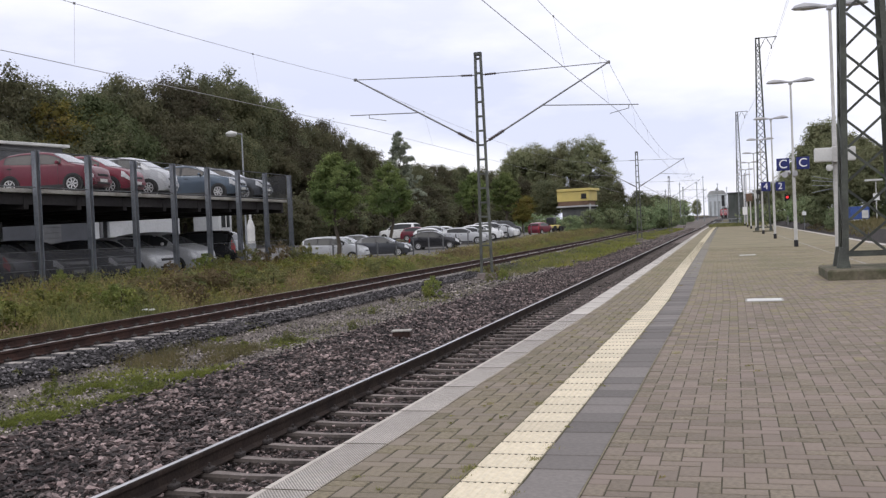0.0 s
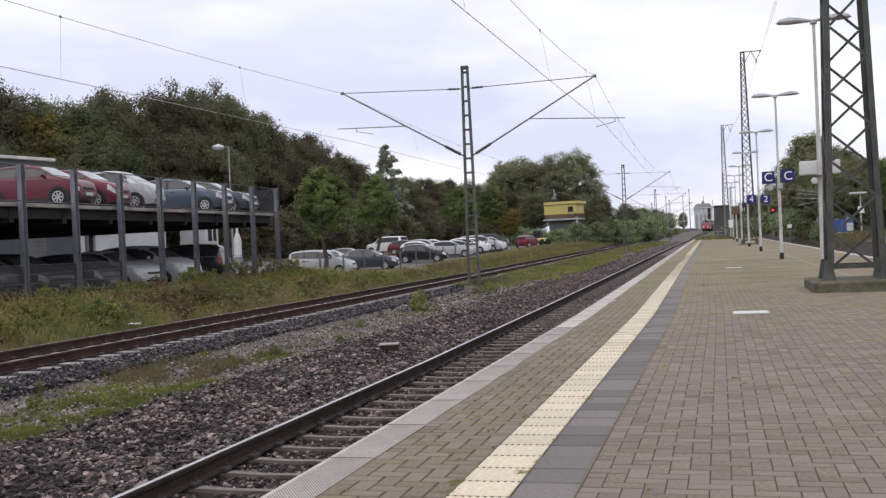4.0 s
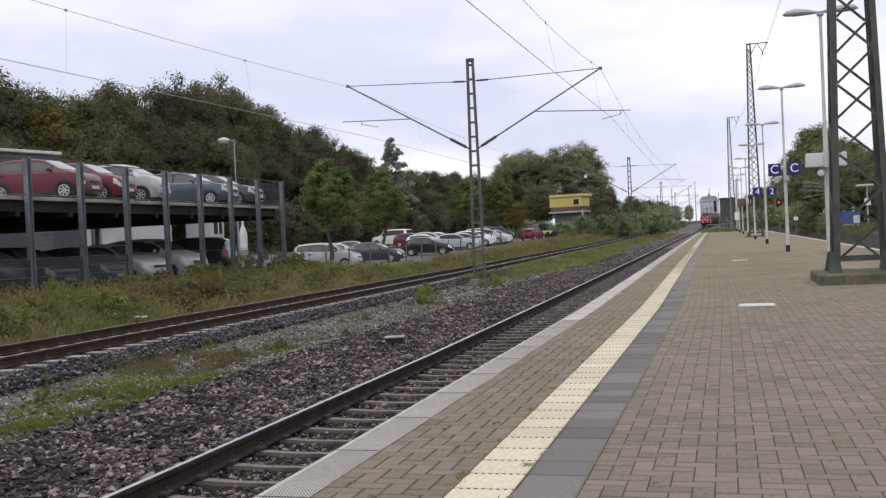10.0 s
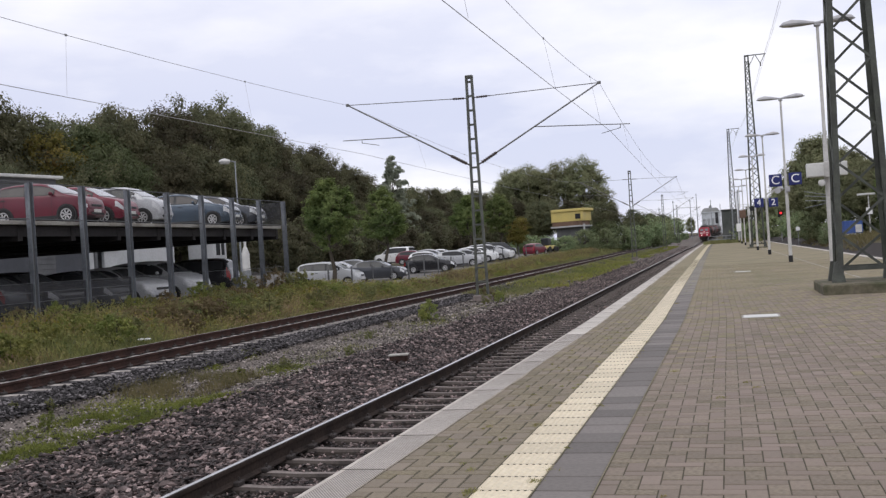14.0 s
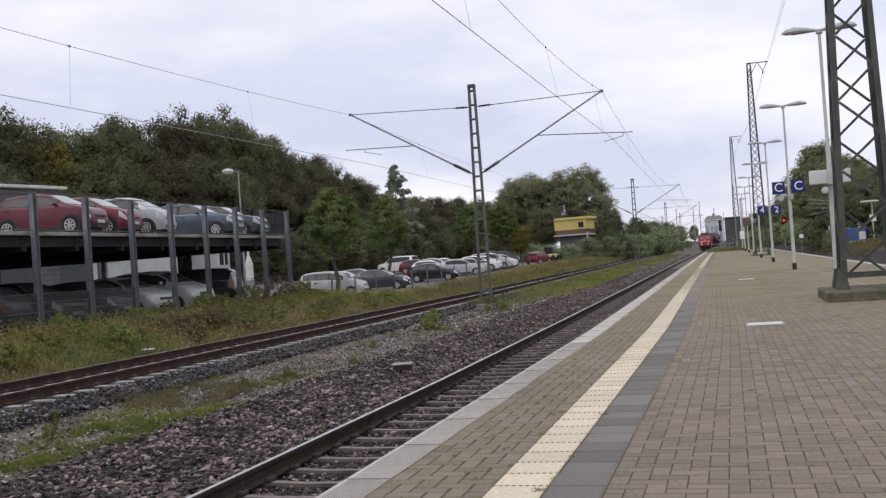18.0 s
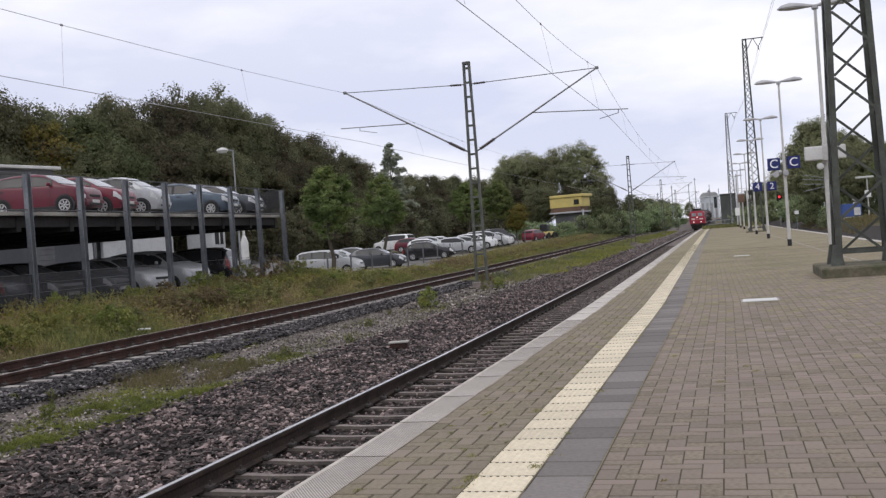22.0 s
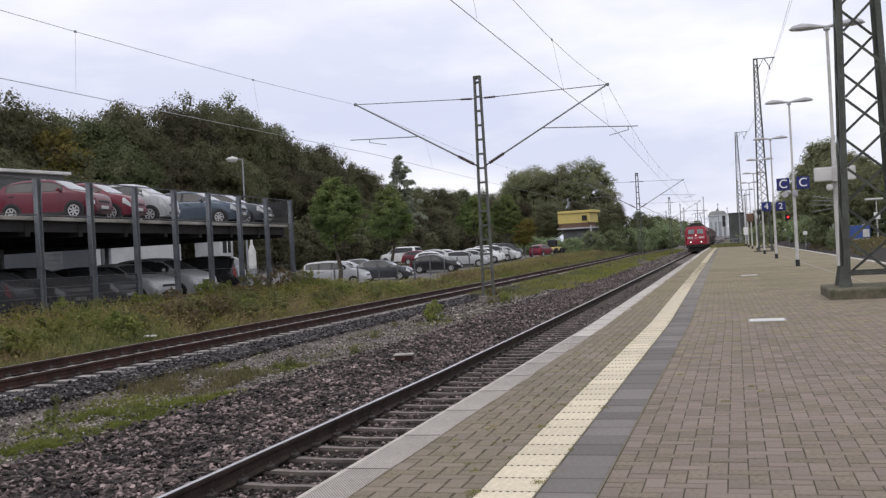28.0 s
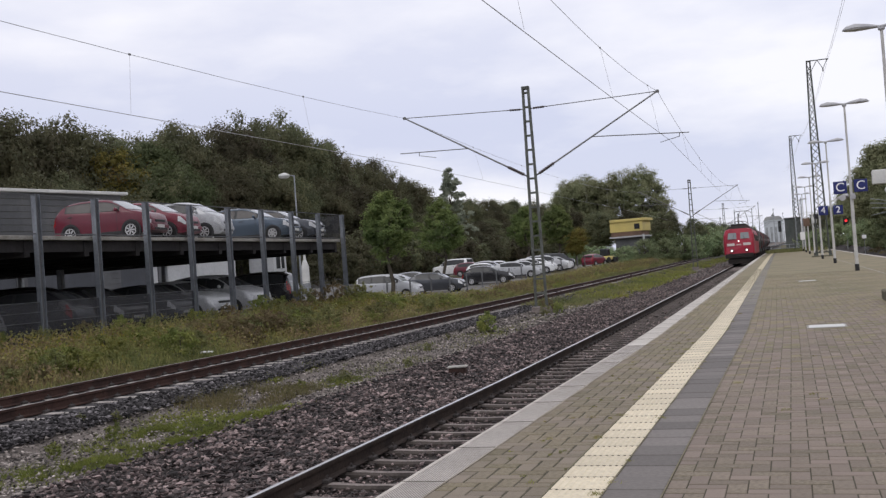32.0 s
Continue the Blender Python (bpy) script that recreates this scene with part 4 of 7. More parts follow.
# ---- overhead line masts, cantilevers and wires ----
def lattice_mast(name, x, y, z0, height, wide, deep, top_w, top_d, material, label, rungs, flat=False, zig=0.95, leg=0.09):
    """Four corner angles, tapering upwards; flat: two channels with rungs instead of crossed lacing."""
    root = thing(name, label, "catenary mast", at=pose(x, y, z0))

    def corner(i, j, h):
        k = h / height
        return Vector((i * (wide + (top_w - wide) * k) / 2, j * (deep + (top_d - deep) * k) / 2, h))
    if flat:
        for i in (-1, 1):
            s = Shape()
            s.bar(corner(i, 0, 0), corner(i, 0, height), 0.085, deep, (0, 1, 0))
            part("leg", s, material, root)
        for r in range(rungs):
            h = 0.55 + (height - 0.75) * r / (rungs - 1)
            a, b = corner(-1, 0, h), corner(1, 0, h)
            part("rung", Shape().box(((a.x + b.x) / 2, 0, h), (b.x - a.x, deep * 0.8, 0.075)), material, root)
        part("cap", Shape().box((0, 0, height), (top_w + 0.1, deep + 0.02, 0.14), 0.02), material, root)
        return root
    for i in (-1, 1):
        for j in (-1, 1):
            s = Shape()
            a, b = corner(i, j, 0), corner(i, j, height)
            w = leg
            s.bar(a + Vector((-i * w / 2, 0, 0)), b + Vector((-i * w / 2, 0, 0)), 0.014, w, (1, 0, 0))
            s.bar(a + Vector((0, -j * w / 2, 0)), b + Vector((0, -j * w / 2, 0)), 0.014, w, (0, 1, 0))
            part("leg", s, material, root)
    # single lacing on the four faces, the facing sides in opposite phase, with a gap between the bars at every node
    hs = [0.18]
    while hs[-1] < height - 0.6:
        hs.append(hs[-1] + zig * (1 - 0.032 * hs[-1]))
    for n, (h0, h1) in enumerate(zip(hs, hs[1:])):
        s0 = -1 if n % 2 else 1
        lo, hi = h0 + 0.02, h1 - 0.02
        for p, q, side in ((corner(s0, -1, lo), corner(-s0, -1, hi), (0, 1, 0)), (corner(-s0, 1, lo), corner(s0, 1, hi), (0, 1, 0)),
                           (corner(-1, s0, lo), corner(-1, -s0, hi), (1, 0, 0)), (corner(1, -s0, lo), corner(1, s0, hi), (1, 0, 0))):
            inset = (q - p) * (leg / (q - p).xy.length)
            inset.z = 0
            part("lacing_bar", Shape().bar(p + inset, q - inset, 0.05, 0.02, side), material, root)
    for h in (0.28, height - 0.05):
        for i, j, i2, j2 in ((-1, -1, 1, -1), (-1, 1, 1, 1), (-1, -1, -1, 1), (1, -1, 1, 1)):
            part("girt", Shape().bar(corner(i, j, h), corner(i2, j2, h), 0.08, 0.02, (0, 1, 0) if j == j2 else (1, 0, 0)), material, root)
    return root


def footing(x, y, z, sx, sy, sz):
    s = Shape().box((0, 0, sz / 2 - 0.1), (sx, sy, sz + 0.2), 0.03)
    o = part("mast_footing", s, mat("mossy_concrete", (0.135, 0.118, 0.085), alt=(0.075, 0.076, 0.045), rough=1, s1=2.5, s2=14, bump=0.5) if "mossy_concrete" not in bpy.data.materials else bpy.data.materials["mossy_concrete"])
    o.location = (x, y, z)
    return tagged(o, "mossy concrete footing of a lattice mast on the platform", "footing")


MASTS = [(2.55, 21.5, 15.2), (2.32, 85.0, 15.5), (0.9, 146.0, 15.75)]
for i, (x, y, h) in enumerate(MASTS):
    z = rise(y) + (0.18 if i == 0 else 0.06)
    footing(x, y, rise(y), 1.75, 2.3, 0.2 if i == 0 else 0.08)
    m = lattice_mast("lattice_mast", x, y, z, h, 1.06, 0.9, 0.34, 0.30, M_MAST, "tall dark green steel lattice mast on the platform", 0, zig=0.745, leg=0.105)
    for sx in (-1, 1):
        for sy in (-1, 1):
            g = Shape().loft([[(sx * 0.52 - 0.13, sy * 0.40 - 0.1, 0), (sx * 0.52 + 0.13, sy * 0.40 - 0.1, 0), (sx * 0.52 + 0.13, sy * 0.40 + 0.1, 0), (sx * 0.52 - 0.13, sy * 0.40 + 0.1, 0)],
                              [(sx * 0.52 - 0.06, sy * 0.39 - 0.05, 0.42), (sx * 0.52 + 0.06, sy * 0.39 - 0.05, 0.42), (sx * 0.52 + 0.06, sy * 0.39 + 0.05, 0.42), (sx * 0.52 - 0.06, sy * 0.39 + 0.05, 0.42)]])
            part("gusset_foot", g, M_MAST, m)
    br = Shape()
    br.bar((-0.1, 0, h - 0.03), (1.5, 0, h - 0.03), 0.07, 0.07)
    br.bar((0.15, 0, h - 0.9), (0.6, 0, h - 0.1), 0.05, 0.05)
    br.bar((1.42, 0, h - 0.05), (1.05, 0, h - 0.75), 0.05, 0.05)
    br.bar((0.68, 0, h - 0.05), (1.05, 0, h - 0.75), 0.05, 0.05)
    part("top_bracket", br, M_MAST, m)
    part("wire_insulator", Shape().rod((1.05, 0, h - 0.98), (1.05, 0, h - 0.72), 0.05, 0.05), M_INSUL, m)

# slim masts between the two tracks, with a cantilever to either side
MID = [(-9.78, 40.0), (-9.45, 106.0), (-10.2, 172.0), (-11.0, 238.0)]
REACH = {0: (-15.14, 7.81, -4.51, 7.63), 1: (-14.6, 7.65, -4.75, 7.45), 2: (-15.6, 7.8, -5.2, 7.6), 3: (-17.0, 7.9, -5.8, 7.7)}
for i, (x, y) in enumerate(MID):
    z0 = -0.55 + rise(y)
    root = lattice_mast("catenary_mast", x, y, z0, 8.95, 0.44, 0.16, 0.22, 0.12, M_MAST_MID, "slim grey steel catenary mast with rungs between the tracks", 15, flat=True)
    part("foot", Shape().box((0, 0, -0.12), (0.7, 0.6, 0.26), 0.03), M_SLEEPER, root)
    lx, lz, rx, rz = REACH[i]
    up = rise(y) if i else 0
    for side, tx, tz in ((-1, lx, lz), (1, rx, rz)):
        tip = Vector((tx - x, 0, tz - z0 + up))
        low = Vector((side * 0.18, 0, 4.82 - z0 + up))
        hi = Vector((side * 0.12, 0, 7.57 - z0 + up))
        arm = part("cantilever", Shape().rod(low.lerp(tip, 0.16), tip, 0.035, 0.03, 8), M_ARM, root, "grey steel cantilever tube")
        tie = Shape().rod(hi.lerp(tip, 0.13), tip, 0.018, 0.018, 6)
        part("top_tie", tie, M_ARM, root)
        ins = Shape()
        for k in range(7):
            q0, q1 = low.lerp(tip, 0.03 + 0.018 * k), low.lerp(tip, 0.044 + 0.018 * k)
            ins.rod(q0, q1, 0.075, 0.05, 10)
        ins.rod(low, low.lerp(tip, 0.17), 0.03, 0.03)
        part("insulator", ins, M_INSUL, root, "dark ribbed insulator")
        ins = Shape()
        for k in range(5):
            ins.rod(hi.lerp(tip, 0.03 + 0.018 * k), hi.lerp(tip, 0.044 + 0.018 * k), 0.05, 0.035, 10)
        ins.rod(hi, hi.lerp(tip, 0.14), 0.02, 0.02)
        part("insulator", ins, M_INSUL, root)
        s = Shape()
        a = low.lerp(tip, 0.47)
        b = Vector((tip.x + side * (1.1 if side > 0 else 0.3), 0, a.z - (0.25 if side > 0 else -0.1)))
        s.rod(a, b, 0.022, 0.02, 6)
        c = a.lerp(b, 0.9 if side > 0 else 0.72)
        s.rod(c, c + Vector((0, 0, -0.16)), 0.015, 0.015, 6)
        s.rod(c + Vector((0, 0, -0.14)), c + Vector((-side * 0.75, 0, -0.3)), 0.014, 0.014, 6)
        part("steady_arm", s, M_ARM, root)
        part("clamp", Shape().box(tip, (0.14, 0.08, 0.12), 0.02), M_ARM, root)


def span(p, q, sag, n=14):
    p, q = Vector(p), Vector(q)
    return [p.lerp(q, i / n) - Vector((0, 0, sag * 4 * (i / n) * (1 - i / n))) for i in range(n + 1)]


def catenary(name, pts, contact, label, sag, drops=()):
    """Carrying wire, contact wire and droppers over the support points."""
    root = thing(name, label, "overhead wire")
    for (p, c), (q, d) in zip(zip(pts, contact), zip(pts[1:], contact[1:])):
        far = p[1] > 90
        w = span(p, q, drops[0] if drops and q[1] == 40 else sag)
        part("carrying_wire", Shape().line(w, 0.0075 if not far else 0.012), M_WIRE, root)
        cw = span(c, d, 0.05, 6)
        part("contact_wire", Shape().line(cw, 0.009 if not far else 0.012), M_WIRE, root)
        for t in drops[1:] if drops and q[1] == 40 else [i / 14 for i in range(2, 14, 2)]:
            k = Vector(c).lerp(Vector(d), t)
            i = min(int(t * 14), 13)
            top = w[i].lerp(w[i + 1], t * 14 - i)
            part("dropper", Shape().rod(top, k, 0.004, 0.004, 4), M_WIRE, root)
            part("dropper_clip", Shape().box(top, (0.03, 0.07, 0.05)), M_ARM, root)


def sup(i, j):
    y = MID[i][1]
    return (REACH[i][j], y, REACH[i][j + 1] + (rise(y) if i else 0))


catenary("overhead_wire", [(-4.95, -40, 8.4), (-4.85, 4, 8.2)] + [sup(i, 2) for i in range(4)] + [(-7, 304, 9.0)], [(-5.1, -40, 5.7), (-4.7, 4, 5.72), (-4.21, 40, 5.7), (-5.2, 106, 5.7), (-5.4, 172, 5.9), (-6.4, 238, 6.2), (-7, 304, 7.0)], "thin carrying and contact wire with droppers over the platform track", 1.32, (0.80, 0.15, 0.4075, 0.666, 0.925))
catenary("overhead_wire", [(-15.3, -26, 7.8)] + [sup(i, 0) for i in range(4)] + [(-19.5, 304, 9.0)], [(-16.9, -26, 5.7), (-14.6, 40, 5.7), (-14.9, 106, 5.8), (-16.2, 172, 6.0), (-18, 238, 6.3), (-19.5, 304, 7.0)], "thin carrying and contact wire with droppers over the rusty track", 0.78)
feed = thing("feeder_wire", "two thin feeder wires along the tops of the lattice masts", "overhead wire")
for a, b in zip([(3.5, -42, 15.2)] + [(m[0] + 1.05, m[1], m[2] - 0.85 + rise(m[1]) + 0.1) for m in MASTS], [(m[0] + 1.05, m[1], m[2] - 0.85 + rise(m[1]) + 0.1) for m in MASTS] + [(-0.4, 208, 15.6)]):
    part("wire", Shape().line(span(a, b, 0.9), 0.010), M_WIRE, feed)
    part("wire", Shape().line(span((a[0] + 0.36, a[1], a[2] + 0.6), (b[0] + 0.36, b[1], b[2] + 0.6), 0.7), 0.008), M_WIRE, feed)


# ---- platform lamps ----
def lamp():
    root = thing("platform_lamp", "pale grey twin-headed platform lamp on a tall tapered pole", "lamp post", "lamps along the platform")
    part("boot", Shape().spin([(0.085, 0), (0.085, 0.26), (0.072, 0.27)], (0, 0, 0), "z", 14), M_BLACK, root, "black foot of the pole", True)
    part("pole", Shape().spin([(0.072, 0.26), (0.066, 2.0), (0.058, 3.6), (0.045, 3.65), (0.038, 6.5), (0.038, 6.62)], (0, 0, 0), "z", 14), M_POLE, root, "", True)
    part("collar", Shape().box((0, 0, 6.6), (0.16, 0.16, 0.12), 0.02), M_HEAD, root)
    for sx in (-1, 1):
        rings = []
        for u, w, h, z in ((0.02, 0.05, 0.035, 6.63), (0.2, 0.10, 0.07, 6.64), (0.38, 0.16, 0.10, 6.65), (0.62, 0.19, 0.13, 6.66), (0.84, 0.14, 0.085, 6.655), (0.93, 0.03, 0.015, 6.645)):
            rings.append([(sx * u, w * math.cos(a), z + h * max(math.sin(a), -0.35)) for a in [2 * math.pi * k / 12 * sx for k in range(12)]])
        part("lamp_head", Shape().loft(rings), M_HEAD, root, "flat oval lamp head", True)
        part("diffuser", Shape().box((sx * 0.58, 0, 6.628), (0.5, 0.2, 0.02), 0.008), M_DIFF, root)
    return root


LAMP_Y = [27.9] + [27.3 + 15.7 * i for i in range(1, 8)]
LAMP_X = [2.57, 2.38, 2.16, 1.96, 1.8, 1.64, 1.5, 1.36]
lamps = [lamp()]
lamps[0].matrix_basis = pose(LAMP_X[0], LAMP_Y[0], rise(LAMP_Y[0]))
for x, y in zip(LAMP_X[1:], LAMP_Y[1:]):
    lamps.append(copy_thing(lamps[0], pose(x, y, rise(y))))


def letters(body, size, m):
    """Raised lettering as a mesh."""
    cu = bpy.data.curves.new("lettering", "FONT")
    cu.body, cu.size, cu.extrude, cu.align_x, cu.align_y = body, size, 0.004, "CENTER", "CENTER"
    tmp = bpy.data.objects.new("lettering", cu)
    me = bpy.data.meshes.new_from_object(tmp)
    bpy.data.objects.remove(tmp)
    me.transform(m)
    return me


def sign(name, x, y, z, s, text, label):
    root = thing(name, label, "sign", at=pose(x, y, z))
    part("panel", Shape().box((0, 0, 0), (s, 0.06, s), 0.015), M_BLUE_SIGN, root)
    part("letter", letters(text, s * 0.98, pose(0, -0.034, 0, 90)), M_WHITE, root, "white letter " + text)
    part("bracket", Shape().box((0, 0.05, 0), (s * 0.9, 0.04, 0.06), 0.01), M_POLE, root)
    return root


y = LAMP_Y[1] - 0.12
sign("section_sign", LAMP_X[1] - 0.40, y, 3.33 + rise(y), 0.5, "C", "square blue platform section sign with a white C")
sign("section_sign", LAMP_X[1] + 0.36, y, 3.35 + rise(y), 0.5, "C", "square blue platform section sign with a white C")
y = LAMP_Y[2] - 0.12
sign("track_sign", LAMP_X[2] - 0.40, y, 2.90 + rise(y), 0.5, "4", "square blue track sign with a white 4")
sign("track_sign", LAMP_X[2] + 0.36, y, 2.88 + rise(y), 0.5, "2", "square blue track sign with a white 2")
sp = thing("loudspeaker", "grey horn loudspeaker below the signs on the lamp pole", "loudspeaker", at=pose(LAMP_X[1] + 0.05, LAMP_Y[1] - 0.12, 2.98))
part("horn", Shape().spin([(0.04, 0.10), (0.05, 0.0), (0.10, -0.10)], (0, 0, 0), "y", 14), M_HEAD, sp, "", True)
part("driver", Shape().box((0, 0.06, 0.0), (0.18, 0.12, 0.24), 0.02), M_HEAD, sp)
pb = thing("information_box", "pale blank information display box on the lamp pole", "display box", at=pose(LAMP_X[0] - 0.02, LAMP_Y[0] - 0.17, 2.8))
part("housing", Shape().box((0, 0, 0), (1.0, 0.2, 0.36), 0.02), M_PANEL, pb)
part("pole_clamp", Shape().box((0, 0.02, 0.0), (0.14, 0.3, 0.4), 0.01), M_POLE, pb)
cm = thing("loudspeaker", "round pale loudspeaker under the display box", "loudspeaker", at=pose(LAMP_X[0] - 0.16, LAMP_Y[0] - 0.2, 2.46))
part("housing", Shape().spin([(0.02, -0.07), (0.075, -0.06), (0.09, 0.0), (0.075, 0.08), (0.02, 0.1)], (0, 0, 0), "y", 14), M_PANEL, cm, "", True)
part("holder", Shape().rod((0.0, 0.05, 0.05), (0.14, 0.12, 0.12), 0.02), M_POLE, cm)

def pole_plate(i, dx, z, w, h, m, label):
    """A small flat plate on a lamp pole."""
    root = thing("pole_sign", label, "sign", at=pose(LAMP_X[i] + dx, LAMP_Y[i] - 0.1, z + rise(LAMP_Y[i])))
    part("plate", Shape().box((0, 0, 0), (w, 0.03, h), 0.01), m, root)
    part("clamp", Shape().box((-dx / 2, 0.05, 0), (abs(dx) + 0.12, 0.05, 0.06), 0.01), M_POLE, root)
    return root


pole_plate(5, -0.1, 3.15, 0.62, 0.8, M_BROWN, "reddish brown sign plate on a lamp pole")
pole_plate(4, 0.12, 3.0, 0.4, 0.5, M_PANEL, "small beige sign plate on a lamp pole")
pole_plate(6, -0.25, 1.9, 0.5, 0.9, M_WHITE, "small white notice plate on a lamp pole")
pole_plate(3, -0.22, 2.95, 0.3, 0.3, M_BLACK, "small black sign plate on a lamp pole")
hc = thing("loudspeaker", "two grey horn loudspeakers on a bracket arm of the lamp pole", "loudspeaker", at=pose(LAMP_X[2], LAMP_Y[2] - 0.1, rise(LAMP_Y[2])))
part("arm", Shape().rod((0, 0.05, 3.35), (0.78, 0.05, 3.72), 0.03), M_POLE, hc)
part("brace", Shape().rod((0, 0.05, 3.05), (0.55, 0.05, 3.6), 0.02), M_POLE, hc)
for x, z, s in ((0.62, 3.5, -1), (0.80, 3.62, 1)):
    part("horn", Shape().spin([(0.04, 0.14), (0.06, 0.0), (0.17, -0.18)] if s < 0 else [(0.16, 0.2), (0.06, 0.02), (0.04, -0.12)], (x, 0, z), "y", 14), M_HEAD, hc, "", True)

# inspection covers let into the paving
for x, y in ((0.40, 16.0), (0.40, 35.5)):
    cv = thing("inspection_cover", "pale flush inspection cover plate in the paving", "cover plate", at=pose(x, y, rise(y)))
    part("plate", Shape().box((0, 0, 0.001), (0.5, 0.5, 0.012), 0.003), M_PANEL, cv)
    part("frame", Shape().box((0, 0, -0.004), (0.56, 0.56, 0.014), 0.003), M_CONC, cv)
cb = thing("cable_box", "small rusty cable box lying in the gravel", "cable box", at=pose(-6.55, 19.3, floor_z(-6.55, 19.3) + 0.09, 0, 0, 12))
part("body", Shape().box((0, 0, 0.07), (0.34, 0.26, 0.14), 0.015), M_RAIL_RUST, cb)
part("lid", Shape().box((0, 0, 0.155), (0.40, 0.30, 0.03), 0.008), M_CONC, cb, "grey lid")


# ---- cars ----
CAR_KINDS = {
    # length, width, height, top line (share of length from the front, share of height), belt line, windscreen, rear window, side windows
    "hatchback": (3.64, 1.65, 1.46, ((0, .36), (.012, .47), (.035, .56), (.10, .625), (.19, .675), (.225, .70), (.30, .825), (.385, .94), (.46, .985), (.58, 1.0), (.72, .985), (.83, .945), (.90, .86), (.95, .70), (.98, .58), (1, .40)),
                  ((0, .36), (.05, .54), (.21, .665), (.6, .675), (.9, .71), (.96, .66), (1, .40)), (.235, .385), (.875, .945), ((.31, .565), (.595, .845))),
    "family car": (4.3, 1.73, 1.53, ((0, .36), (.012, .46), (.04, .54), (.12, .615), (.23, .67), (.275, .69), (.35, .82), (.43, .94), (.51, .99), (.60, 1.0), (.72, .985), (.82, .93), (.90, .81), (.955, .70), (.985, .58), (1, .40)),
                   ((0, .36), (.05, .52), (.25, .655), (.6, .68), (.9, .73), (.96, .66), (1, .40)), (.285, .425), (.845, .935), ((.345, .56), (.585, .80))),
    "city car": (3.35, 1.6, 1.55, ((0, .38), (.012, .48), (.03, .56), (.08, .63), (.15, .68), (.18, .705), (.27, .83), (.36, .94), (.45, .985), (.58, 1.0), (.75, .98), (.86, .93), (.93, .82), (.97, .66), (.99, .55), (1, .40)),
                 ((0, .38), (.05, .55), (.17, .67), (.6, .675), (.9, .70), (.96, .64), (1, .40)), (.19, .36), (.885, .945), ((.29, .555), (.585, .845))),
    "estate": (4.4, 1.76, 1.69, ((0, .36), (.012, .46), (.04, .53), (.11, .60), (.20, .655), (.235, .68), (.31, .82), (.39, .935), (.47, .985), (.60, 1.0), (.80, .985), (.90, .955), (.945, .88), (.975, .70), (.99, .58), (1, .38)),
               ((0, .36), (.05, .50), (.21, .63), (.6, .66), (.93, .69), (.97, .66), (1, .38)), (.245, .38), (.935, .972), ((.31, .50), (.52, .70), (.72, .905))),
    "off-roader": (4.6, 1.85, 1.85, ((0, .38), (.012, .50), (.03, .57), (.10, .605), (.21, .63), (.25, .65), (.30, .78), (.36, .92), (.42, .975), (.55, 1.0), (.85, .99), (.945, .965), (.97, .88), (.985, .72), (.993, .58), (1, .38)),
                   ((0, .38), (.05, .52), (.24, .62), (.6, .65), (.95, .66), (.98, .62), (1, .38)), (.258, .36), (.955, .982), ((.31, .50), (.52, .70), (.72, .91))),
}
CAR_MESH = {}


def car_surface(kind):
    length, width, height, top, belt, *_ = CAR_KINDS[kind]
    tx, tz = zip(*top)
    bx, bz = zip(*belt)

    def surf(s, r, side):
        zt = float(np.interp(s, tx, tz)) * height
        zb = min(float(np.interp(s, bx, bz)) * height, zt - 0.012)
        plan = float(np.interp(s, (0, .02, .06, .16, .85, .95, .99, 1), (.62, .80, .91, 1, 1, .94, .84, .76))) * width / 2
        lean = max(0.0, min(1.0, (zt - zb) / (0.32 * height)))
        wt = plan * (0.95 - 0.20 * lean)
        z0 = 0.20 - 0.02 * (0.1 < s < 0.9) + 0.06 * (s < 0.03 or s > 0.97)
        z3 = max(zt - 0.075 * lean - 0.012, zb + 0.004)
        ring = ((0, zt), (wt * .5, zt - 0.008), (wt * .86, zt - 0.03 * lean - 0.006), (wt, z3), (plan * .97, zb), (plan, zb - 0.09 * (zb - z0)), (plan * 0.998, zb - 0.55 * (zb - z0)), (plan * .95, z0), (0, z0))
        i = min(int(r), 7)
        f = r - i
        y, z = (ring[i][k] * (1 - f) + ring[i + 1][k] * f for k in (0, 1))
        return Vector((length * (0.5 - s), side * y, z))
    return surf


def car_patch(surf, s0, s1, r0, r1, side, off=0.005, ns=5, nr=3, cross=False):
    """A panel lying on the body's surface, a few millimetres proud; cross: over the middle to the other side."""
    s = Shape()
    n = (2 * nr + 1) if cross else (nr + 1)
    for i in range(ns + 1):
        a = s0 + (s1 - s0) * i / ns
        for j in range(n):
            if cross:
                q = r1 * (1 - j / nr)
                r, sd = abs(q), (1 if q >= 0 else -1)
            else:
                r, sd = r0 + (r1 - r0) * j / nr, side
            p = surf(a, r, sd)
            da = surf(min(a + .01, 1), r, sd) - surf(max(a - .01, 0), r, sd)
            dr = surf(a, min(r + .1, 8), sd) - surf(a, max(r - .1, 0), sd)
            nrm = da.cross(dr)
            if nrm.length < 1e-9:
                nrm = Vector((0, 0, 1))
            nrm.normalize()
            if nrm.dot(p - Vector((p.x * .8, 0, 0.6))) < 0:
                nrm = -nrm
            s.v.append(p + nrm * off)
    for i in range(ns):
        for j in range(n - 1):
            k = i * n + j
            s.f.append((k, k + 1, k + n + 1, k + n))
    return s


